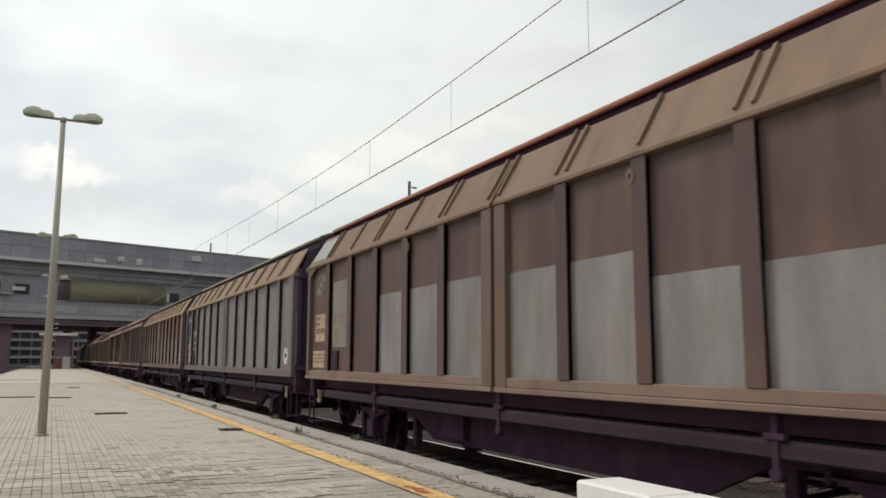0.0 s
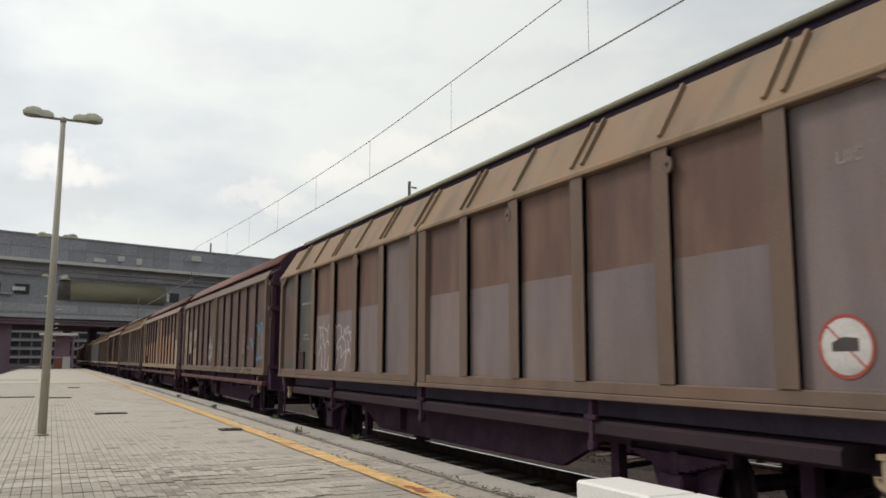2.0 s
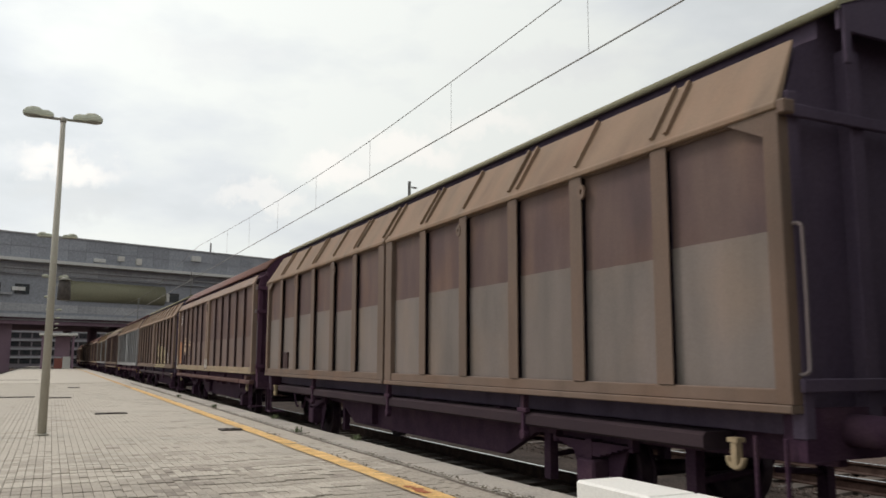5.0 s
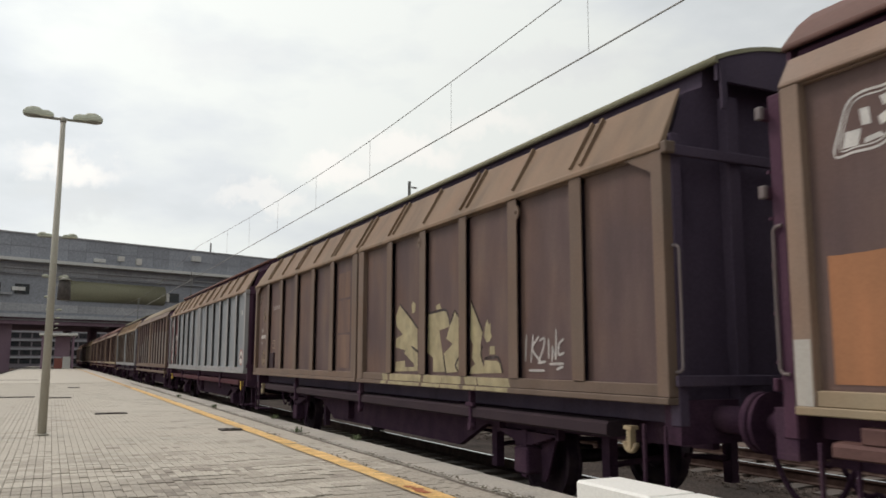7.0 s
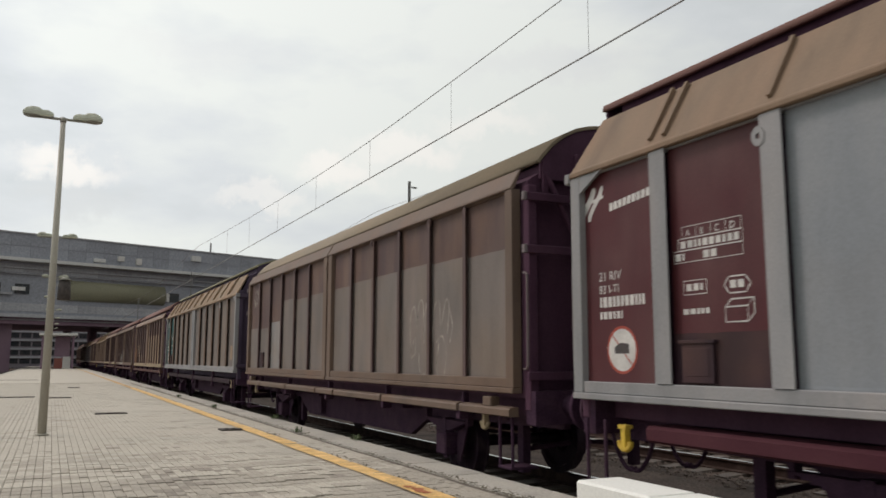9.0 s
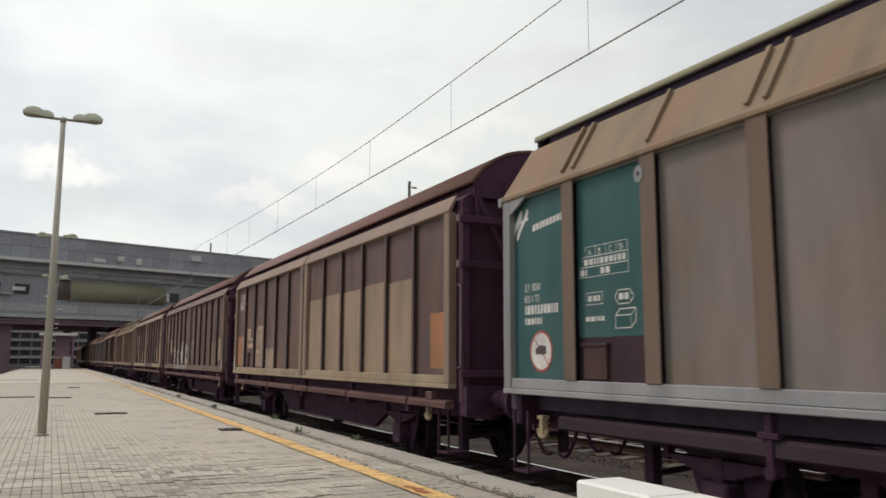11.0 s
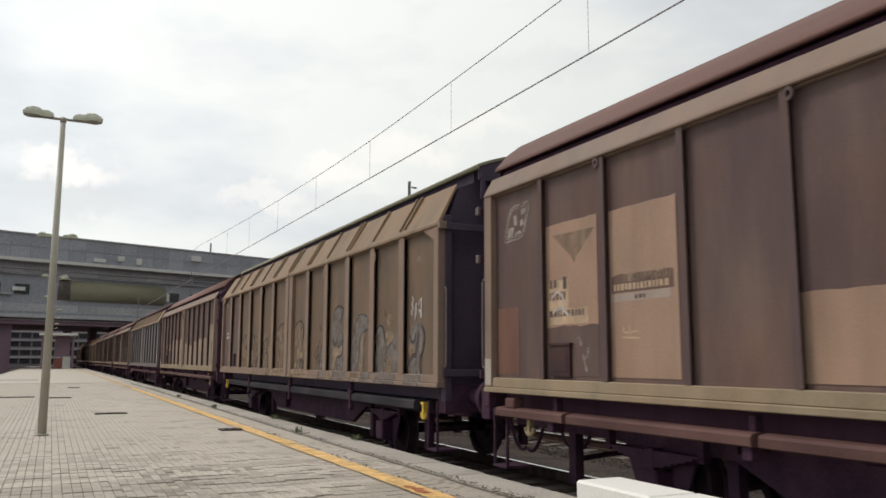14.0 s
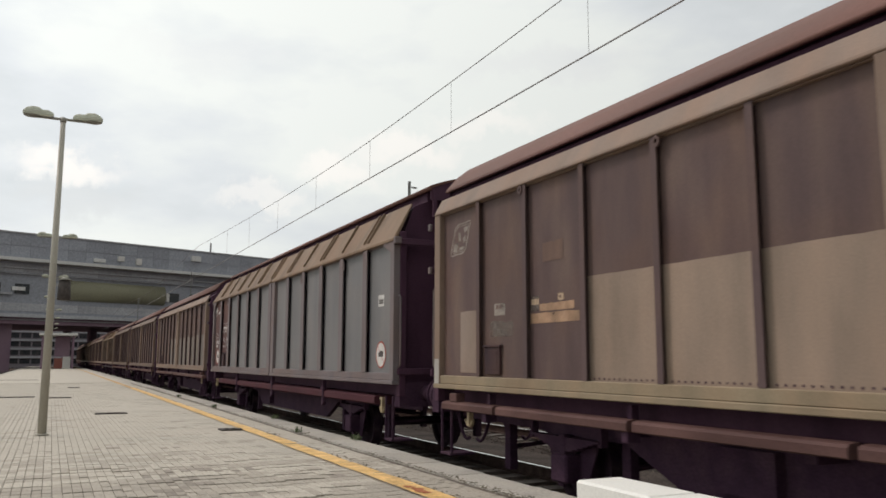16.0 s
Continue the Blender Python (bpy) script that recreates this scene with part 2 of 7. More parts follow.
M["roof_red"] = surface("red_oxide_roof", (0.124, 0.056, 0.042), 0.7, 0, 0.25, 0.1, 1.2, 30, (1, 0.4, 1), 0.08, (0.11, 0.05, 0.045), 0.1)
M["roof_orange"] = surface("orange_red_roof", (0.27, 0.105, 0.06), 0.7, 0, 0.25, 0.1, 1.2, 30, (1, 0.4, 1), 0.08, (0.14, 0.06, 0.045), 0.1)
# green roof, coloured pale so that its edge looks sunlit
M["roof_green"] = surface("dark_green_roof", (0.25, 0.235, 0.15), 0.7, 0, 0.25, 0.1, 1.2, 30, (1, 0.4, 1), 0.08, (0.06, 0.06, 0.05), 0.1)
M["roof_tan"] = surface("dusty_roof", (0.21, 0.165, 0.11), 0.75, 0, 0.25, 0.1, 1.2, 30, (1, 0.4, 1), 0.08, (0.13, 0.09, 0.06), 0.1)
# underframe steel: the lens veil over the darks is mixed in as purple
M["dark"] = surface("grimy_dark_steel", (0.05, 0.024, 0.044), 0.75, 0, 0.3, 0.2, 4, 50, (1, 1, 1), 0.2, (0.05, 0.035, 0.03), gloss=0.1)
# both end walls: colour lifted towards purple to carry the veiling glare
M["end_wall"] = surface("grimy_end_wall_paint", (0.076, 0.035, 0.058), 0.7, 0, 0.3, 0.1, 2, 40, STREAK, 0.05, (0.03, 0.022, 0.022), gloss=0.1)
M["end_wall_green"] = surface("grimy_green_end_wall_paint", (0.078, 0.058, 0.088), 0.7, 0, 0.3, 0.1, 2, 40, STREAK, 0.05, (0.03, 0.025, 0.022), gloss=0.1)
M["sill_rust"] = surface("rusty_pink_sill_paint", (0.094, 0.051, 0.047), 0.65, 0, 0.25, 0.1, 3, 50, (1, .4, 1), 0.06, (0.13, 0.075, 0.065), gloss=0.1)
M["sill_grey"] = surface("dull_green_grey_sill_paint", (0.026, 0.026, 0.032), 0.65, 0, 0.25, 0.1, 3, 50, (1, .4, 1), 0.06, (0.07, 0.06, 0.06), gloss=0.1)
M["sill_maroon"] = surface("maroon_sill_paint", (0.07, 0.022, 0.03), 0.6, 0, 0.25, 0.1, 3, 50, (1, .4, 1), 0.06, (0.06, 0.03, 0.03), gloss=0.1)
M["sill_dark"] = surface("grimy_sill_paint", (0.04, 0.027, 0.034), 0.7, 0, 0.25, 0.1, 3, 50, (1, .4, 1), 0.06, (0.03, 0.022, 0.02), gloss=0.1)
M["ivory"] = surface("ivory_paint", (0.32, 0.25, 0.155), 0.6, 0, 0.3, 0.15, 8, 60, (1, 1, 1), 0.1, (0.18, 0.12, 0.08))
M["yellow_hook"] = surface("yellow_hook_paint", (0.62, 0.42, 0.05), 0.5, 0, 0.2, 0.1, 8, 60)
M["white_mark"] = surface("white_marking_paint", (0.62, 0.61, 0.58), 0.6, 0, 0.2, 0.1, 6, 60, dirt=(0.35, 0.3, 0.27), worn=0.3)
M["pale_mark"] = surface("faded_white_marking_paint", (0.36, 0.32, 0.28), 0.65, 0, 0.3, 0.1, 6, 60, dirt=(0.18, 0.14, 0.12), worn=0.6)
M["orange_mark"] = surface("faded_orange_label", (0.42, 0.265, 0.165), 0.6, 0, 0.25, 0.1, 6, 60, dirt=(0.25, 0.14, 0.09), worn=0.55)
M["label_cream"] = surface("weathered_cream_label", (0.50, 0.365, 0.245), 0.6, 0, 0.25, 0.1, 6, 60, dirt=(0.3, 0.18, 0.11), worn=0.3)
M["red_mark"] = surface("red_marking_paint", (0.35, 0.06, 0.04), 0.6, 0, 0.2, 0.1, 6, 60)
M["black_mark"] = surface("dark_marking_paint", (0.05, 0.042, 0.042), 0.6, 0, 0.2, 0.1, 6, 60)
M["blue_spray"] = surface("light_blue_spray_paint", (0.10, 0.34, 0.50), 0.55, 0, 0.2, 0.1, 6, 60, dirt=(0.08, 0.2, 0.3), worn=0.5)
M["white_spray"] = surface("white_spray_paint", (0.46, 0.44, 0.42), 0.6, 0, 0.35, 0.15, 6, 60, dirt=(0.26, 0.23, 0.21), worn=0.35)
M["faint_spray"] = surface("faded_spray_paint", (0.165, 0.14, 0.12), 0.65, 0, 0.3, 0.07, 6, 60, dirt=(0.15, 0.115, 0.1), worn=1.0)
M["silver_spray"] = surface("silver_spray_paint", (0.33, 0.3, 0.27), 0.5, 0, 0.3, 0.07, 5, 50, dirt=(0.18, 0.15, 0.135), worn=0.55)
M["yellow_spray"] = surface("pale_yellow_spray_paint", (0.39, 0.335, 0.205), 0.6, 0, 0.2, 0.07, 5, 50, dirt=(0.27, 0.22, 0.12), worn=0.35)
M["tan_spray"] = surface("dull_tan_spray_paint", (0.225, 0.16, 0.108), 0.65, 0, 0.3, 0.07, 5, 50, dirt=(0.16, 0.11, 0.08), worn=0.75)
M["grey_spray"] = surface("dull_grey_spray_paint", (0.185, 0.168, 0.155), 0.65, 0, 0.3, 0.07, 5, 50, dirt=(0.12, 0.1, 0.09), worn=0.75)
M["dark_spray"] = surface("dark_faded_spray_paint", (0.05, 0.037, 0.037), 0.65, 0, 0.3, 0.07, 5, 50, dirt=(0.06, 0.045, 0.04), worn=0.4)
M["cream_spray"] = surface("dull_cream_spray_paint", (0.3, 0.222, 0.145), 0.65, 0, 0.3, 0.07, 5, 50, dirt=(0.18, 0.13, 0.09), worn=0.7)
M["smear_spray"] = surface("smeared_white_spray_paint", (0.30, 0.26, 0.23), 0.65, 0, 0.3, 0.07, 5, 50, dirt=(0.18, 0.14, 0.12), worn=0.8)
M["wheel"] = surface("worn_wheel_steel", (0.036, 0.021, 0.033), 0.5, 0.4, 0.2, 0.2, 5, 60, gloss=0.1)
M["rail_top"] = surface("polished_rail_steel", (0.55, 0.54, 0.53), 0.25, 1.0, 0.1, 0.1, 3, 60)
M["rail_side"] = surface("rusty_rail_steel", (0.07, 0.045, 0.038), 0.8, 0.2, 0.3, 0.2, 5, 60, gloss=0.1)
M["sleeper"] = surface("weathered_concrete_sleeper", (0.115, 0.094, 0.082), 0.85, 0, 0.3, 0.2, 3, 60, vary=0.15, dirt=(0.12, 0.09, 0.07))
M["ballast"] = surface("rust_stained_ballast", (0.095, 0.068, 0.057), 0.9, 0, 0.45, 0.45, 1.2, 26, (1, 1, 1), 1.0, (0.07, 0.05, 0.04), gloss=0.1)
M["stone"] = surface("ballast_stone", (0.135, 0.102, 0.086), 0.9, 0, 0.4, 0.3, 8, 60, dirt=(0.08, 0.06, 0.05))
M["paving"] = surface("grey_concrete_paving_block", (0.435, 0.40, 0.34), 0.85, 0, 0.2, 0.22, 0.9, 45, (1, 1, 1), 0.35, (0.20, 0.175, 0.15), 0.12, 0.5)
M["paving_dark"] = surface("stained_paving_block", (0.26, 0.23, 0.195), 0.85, 0, 0.2, 0.2, 0.9, 45, (1, 1, 1), 0.35, (0.16, 0.14, 0.12), 0.12, 0.5)
M["paving_mid"] = surface("dusty_paving_block", (0.35, 0.318, 0.268), 0.85, 0, 0.18, 0.18, 0.9, 45, (1, 1, 1), 0.35, (0.18, 0.155, 0.13), 0.12, 0.45)
M["joint"] = surface("sandy_joint_fill", (0.13, 0.11, 0.09), 0.95, 0, 0.3, 0.3, 2, 60, bump=0.4)
M["kerb"] = surface("pale_concrete_kerb", (0.37, 0.35, 0.31), 0.85, 0, 0.2, 0.2, 2.0, 40, (1, 1, 1), 0.3, (0.24, 0.2, 0.16), 0.08)
M["kerb_face"] = surface("stained_platform_face", (0.09, 0.07, 0.078), 0.9, 0, 0.3, 0.2, 2.0, 40, (1, 1, 0.3), 0.3, gloss=0.1)
M["line_yellow"] = surface("worn_yellow_line_paint", (0.80, 0.50, 0.19), 0.75, 0, 0.2, 0.2, 3, 40, (1, 1, 1), 0.3, (0.5, 0.37, 0.2), worn=0.4)
M["line_faded"] = surface("faded_yellow_line_paint", (0.74, 0.47, 0.22), 0.8, 0, 0.2, 0.15, 2, 40, (1, 1, 1), 0.3, (0.4, 0.34, 0.26), worn=0.7)
M["rust_stain"] = surface("red_rust_stain", (0.36, 0.12, 0.05), 0.85, 0, 0.4, 0.3, 9, 60)
M["white_block"] = surface("white_painted_concrete", (0.72, 0.72, 0.68), 0.75, 0, 0.06, 0.05, 4, 50, (1, 1, 1), 0.15, (0.55, 0.54, 0.5), 0, 0.3)
M["pole"] = surface("pale_grey_pole_paint", (0.4, 0.375, 0.315), 0.5, 0, 0.12, 0.06, 2, 40, (1, 1, 0.2), 0.04, (0.3, 0.28, 0.24))
M["lamp_head"] = surface("weathered_lamp_housing", (0.30, 0.29, 0.25), 0.5, 0, 0.15, 0.1, 5, 40, dirt=(0.2, 0.19, 0.16))
M["lamp_dome"] = surface("translucent_lamp_dome", (0.55, 0.56, 0.46), 0.5, 0, 0.12, 0.1, 6, 40, dirt=(0.4, 0.4, 0.32))
dome_bsdf = M["lamp_dome"].node_tree.nodes["Principled BSDF"]
dome_bsdf.inputs["Transmission Weight"].default_value, dome_bsdf.inputs["IOR"].default_value = 0.5, 1.05
M["lamp_glass"] = surface("frosted_lamp_cover", (0.2, 0.2, 0.17), 0.3, 0, 0.08, 0.05, 5, 40, dirt=(0.4, 0.4, 0.36))
M["concrete_dark"] = surface("dark_panelled_concrete", (0.315, 0.328, 0.365), 0.85, 0, 0.2, 0.15, 0.15, 4, (1, 1, 3), 0.1, (0.07, 0.075, 0.08), 0.10)
M["concrete_mid"] = surface("weathered_grey_concrete", (0.385, 0.386, 0.405), 0.85, 0, 0.2, 0.15, 0.25, 4, (1, 1, 3), 0.1, (0.10, 0.10, 0.10), 0.10)
M["ledge"] = surface("pale_concrete_ledge", (0.6, 0.595, 0.58), 0.8, 0, 0.15, 0.1, 0.5, 6, dirt=(0.25, 0.24, 0.23))
M["olive"] = surface("olive_cladding", (0.225, 0.215, 0.145), 0.6, 0, 0.2, 0.1, 0.3, 6, (0.3, 1, 2), 0.05, (0.12, 0.12, 0.085))
# undercroft: pale purple base colour puts haze into the deep shade
M["undercroft"] = surface("dark_brown_undercroft", (0.27, 0.18, 0.23), 0.85, 0, 0.2, 0.1, 0.4, 6, gloss=0.1)
M["far_wall"] = surface("grey_far_wall", (0.2, 0.18, 0.2), 0.85, 0, 0.2, 0.1, 0.4, 6)
M["white_far"] = surface("white_far_paint", (0.62, 0.6, 0.57), 0.7, 0, 0.08, 0.05, 0.5, 6)
M["red_far"] = surface("dull_red_far_paint", (0.28, 0.09, 0.07), 0.7, 0, 0.15, 0.05, 0.5, 6)
M["dark_glass"] = surface("dark_window_glass", (0.03, 0.035, 0.04), 0.12, 0, 0.1, 0.05, 1, 6, bump=0)
M["wire"] = surface("dark_wire", (0.33, 0.33, 0.33), 0.5, 0.5, 0.1, 0.1)
M["mast"] = surface("galvanised_mast_steel", (0.20, 0.20, 0.19), 0.55, 0.4, 0.2, 0.1)
M["weed"] = surface("green_weed", (0.06, 0.085, 0.03), 0.7, 0, 0.3, 0.2, 20, 60, vary=0.3)
M["grate"] = surface("dark_cast_iron_grate", (0.07, 0.06, 0.055), 0.7, 0.3, 0.3, 0.2, 8, 60)


# ---- building helpers ----
def quad_box(bm, x0, x1, y0, y1, z0, z1, mi=0):
    v = [bm.verts.new((x, y, z)) for z in (z0, z1) for x, y in ((x0, y0), (x1, y0), (x1, y1), (x0, y1))]
    for a in ((3, 2, 1, 0), (4, 5, 6, 7), (0, 1, 5, 4), (1, 2, 6, 5), (2, 3, 7, 6), (3, 0, 4, 7)):
        bm.faces.new([v[i] for i in a]).material_index = mi
    return v


def prism_y(bm, profile, y0, y1, mi=0):
    """A profile of (x, z) corners drawn out along y, closed at both ends."""
    a = [bm.verts.new((x, y0, z)) for x, z in profile]
    b = [bm.verts.new((x, y1, z)) for x, z in profile]
    k = len(profile)
    for i in range(k):
        bm.faces.new((a[i], a[(i + 1) % k], b[(i + 1) % k], b[i])).material_index = mi
    bm.faces.new(a[::-1]).material_index = mi
    bm.faces.new(b).material_index = mi


def rod(bm, p, q, r, sides=8, r2=None, mi=0):
    """A round bar from p to q."""
    p, q = Vector(p), Vector(q)
    d = (q - p).normalized()
    u = d.cross(Vector((0, 0, 1)) if abs(d.z) < 0.9 else Vector((1, 0, 0))).normalized()
    w = d.cross(u)
    r2 = r if r2 is None else r2
    a = [bm.verts.new(p + r * (math.cos(t) * u + math.sin(t) * w)) for t in (2 * math.pi * i / sides for i in range(sides))]
    b = [bm.verts.new(q + r2 * (math.cos(t) * u + math.sin(t) * w)) for t in (2 * math.pi * i / sides for i in range(sides))]
    for i in range(sides):
        f = bm.faces.new((a[i], a[(i + 1) % sides], b[(i + 1) % sides], b[i]))
        f.smooth, f.material_index = sides > 6, mi
    bm.faces.new(a[::-1]).material_index = mi
    bm.faces.new(b).material_index = mi


def soften(bm, width=0.006, angle=40):
    bmesh.ops.recalc_face_normals(bm, faces=bm.faces[:])
    edges = [e for e in bm.edges if len(e.link_faces) == 2 and e.calc_face_angle(0) > radians(angle)]
    bmesh.ops.bevel(bm, geom=edges, offset=width, segments=1, affect="EDGES", clamp_overlap=True)


def meshed(name, bm, *mats):
    bmesh.ops.recalc_face_normals(bm, faces=bm.faces[:])
    me = bpy.data.meshes.new(name)
    bm.to_mesh(me)
    bm.free()
    for m in mats:
        me.materials.append(m)
    return me


def place(name, me, parent=None, at=(0, 0, 0), mat=None, label=""):
    """An object of its own on a shared mesh, under a thing or a part."""
    ob = new(name, me)
    ob.parent, ob.location = parent, at
    if mat is not None:
        ob.material_slots[0].link = "OBJECT"
        ob.material_slots[0].material = mat
    if label:
        ob["label"] = label
    return ob


def part(name, bm, material, parent, label="", at=(0, 0, 0)):
    return place(name, meshed(name, bm, material), parent, at, None, label)


def thing(name, at, label, category, group="", kind=""):
    ob = new(name)
    ob.location = at
    ob.empty_display_size = 0.2
    return tagged(ob, label, category, group, kind)


def single(name, bm, material, label, category, group="", kind="", at=(0, 0, 0)):
    return tagged(place(name, meshed(name, bm, material), None, at), label, category, group, kind)


# ---- ground, tracks and platform ----
RAIL_Z, TRACK_X = -0.36, 5.73
KERB_X, WEST_X, FAR_Y = 4.11, -3.45, 146.0


def ground():
    bm = bmesh.new()
    n = 60
    xs = [-900, -200, -60] + [-20 + 1.0 * i for i in range(50)] + [60, 200, 900]
    ys = [-600, -60] + [-12 + 2.5 * i for i in range(80)] + [300, 700, 2500]
    grid = [[bm.verts.new((x, y, -0.62 + (0.05 * noise.noise((x * .8, y * .8, 0)) if -15 < x < 25 and y < 150 else 0))) for x in xs] for y in ys]
    for j in range(len(ys) - 1):
        for i in range(len(xs) - 1):
            bm.faces.new((grid[j][i], grid[j][i + 1], grid[j + 1][i + 1], grid[j + 1][i]))
    single("ground", bm, M["ballast"], "rust-brown stained ballast ground of the station tracks", "ground", kind="structure")


def track(xc, y0=-30, y1=330, near=60):
    """Two rails on concrete sleepers in a ballast bed."""
    t = thing("railway_track", (xc, 0, RAIL_Z), "steel rails on weathered concrete sleepers in ballast", "track", kind="structure")
    for s in (-1, 1):
        bm = bmesh.new()
        x = s * 0.753
        prism_y(bm, [(x - .07, -.17), (x + .07, -.17), (x + .07, -.155), (x + .012, -.14), (x + .012, -.04), (x + .035, -.03), (x + .035, -.004),
                     (x - .035, -.004), (x - .035, -.03), (x - .012, -.04), (x - .012, -.14), (x - .07, -.155)], y0, y1)
        r = part("rail", bm, M["rail_side"], t)
        bm = bmesh.new()
        quad_box(bm, x - .03, x + .03, y0, y1, -.0035, 0)
        part("running_surface", bm, M["rail_top"], r, "polished steel rail head")
    bm = bmesh.new()
    prism_y(bm, [(-1.9, -.32), (1.9, -.32), (1.5, -.215), (-1.5, -.215)], y0, y1)
    part("ballast_bed", bm, M["ballast"], t)
    bm = bmesh.new()
    prism_y(bm, [(-1.25, -.26), (1.25, -.26), (1.25, -.19), (.9, -.172), (-.9, -.172), (-1.25, -.19)], -.13, .13)
    me = meshed("sleeper", bm, M["sleeper"])
    for i in range(int((near - y0 * 0 + 2) / 0.6)):
        place("sleeper", me, t, (0, -2 + .6 * i, 0))
    return t


def stones(xc, y0, y1, count):
    rnd = random.Random(int(xc * 10))
    verts, faces = [], []
    for i in range(count):
        x, y = xc + rnd.uniform(-1.9, 1.9), y0 + (y1 - y0) * rnd.random() ** 1.6
        z = RAIL_Z - .215 - max(0, abs(x - xc) - 1.5) * .26
        r = rnd.uniform(.022, .045)
        k = len(verts)
        a = rnd.uniform(0, 3.14)
        for dx, dy, dz in ((1, 0, -.2), (0, 1, 0), (-1, 0, -.1), (0, -1, 0), (.1, .1, .8), (0, 0, -.7)):
            j = rnd.uniform(.7, 1.3) * r
            verts.append((x + j * (dx * math.cos(a) - dy * math.sin(a)), y + j * (dx * math.sin(a) + dy * math.cos(a)), z + j * dz + .01))
        for f in ((0, 1, 4), (1, 2, 4), (2, 3, 4), (3, 0, 4), (1, 0, 5), (2, 1, 5), (3, 2, 5), (0, 3, 5)):
            faces.append([k + q for q in f])
    me = bpy.data.meshes.new("ballast_stones")
    me.from_pydata(verts, [], faces)
    me.materials.append(M["stone"])
    tagged(new("ballast_stones", me), "loose rust-stained ballast stones between the rails", "ballast", kind="stuff")


def grit():
    """Crumbs of dirt and moss that gather between the yellow line and the kerb."""
    rnd = random.Random(31)
    verts, faces = [], []
    for i in range(1500):
        y = 6 + 30 * rnd.random() ** 1.5
        clump = noise.noise((y * .9, 0, 2.0))
        x = (3.645 if rnd.random() < .6 else 3.16) + rnd.gauss(0, .035 + .05 * max(0, clump))
        r = rnd.uniform(.005, .013) * (1 + max(0, clump))
        k, a = len(verts), rnd.uniform(0, 3.14)
        for dx, dy, dz in ((1, 0, 0), (0, 1.6, 0), (-1, 0, 0), (0, -1.6, 0), (.1, .1, .6)):
            j = rnd.uniform(.6, 1.4) * r
            verts.append((x + j * (dx * math.cos(a) - dy * math.sin(a)), y + j * (dx * math.sin(a) + dy * math.cos(a)), .003 + j * dz))
        for f in ((0, 1, 4), (1, 2, 4), (2, 3, 4), (3, 0, 4)):
            faces.append([k + q for q in f])
    me = bpy.data.meshes.new("kerb_grit")
    me.from_pydata(verts, [], faces)
    me.materials.append(M["grit"])
    tagged(new("kerb_grit", me), "dark grit and dry moss crumbs along the kerb joint", "grit", kind="stuff")


PAVE_X0, PAVE_X1 = -3.0, 2.90
BW, BL = 0.081, 0.2


def platform():
    p = thing("platform", (0, 0, 0), "island station platform paved with grey concrete blocks and pale kerb", "platform", kind="structure")
    bm = bmesh.new()
    quad_box(bm, WEST_X + .02, KERB_X - .05, -14, FAR_Y, -.6, -.06)
    part("platform_core", bm, M["kerb_face"], p)
    bm = bmesh.new()
    quad_box(bm, WEST_X + .4, 3.66, -14, 44, -.06, -.024)
    part("joint_bed", bm, M["joint"], p)
    bm = bmesh.new()
    for j in range(26):
        quad_box(bm, WEST_X + .4, 3.66, 44 + 4 * j, 48 + 4 * j - .03, -.06, 0)
    part("far_paving", bm, M["paving"], p)
    return p


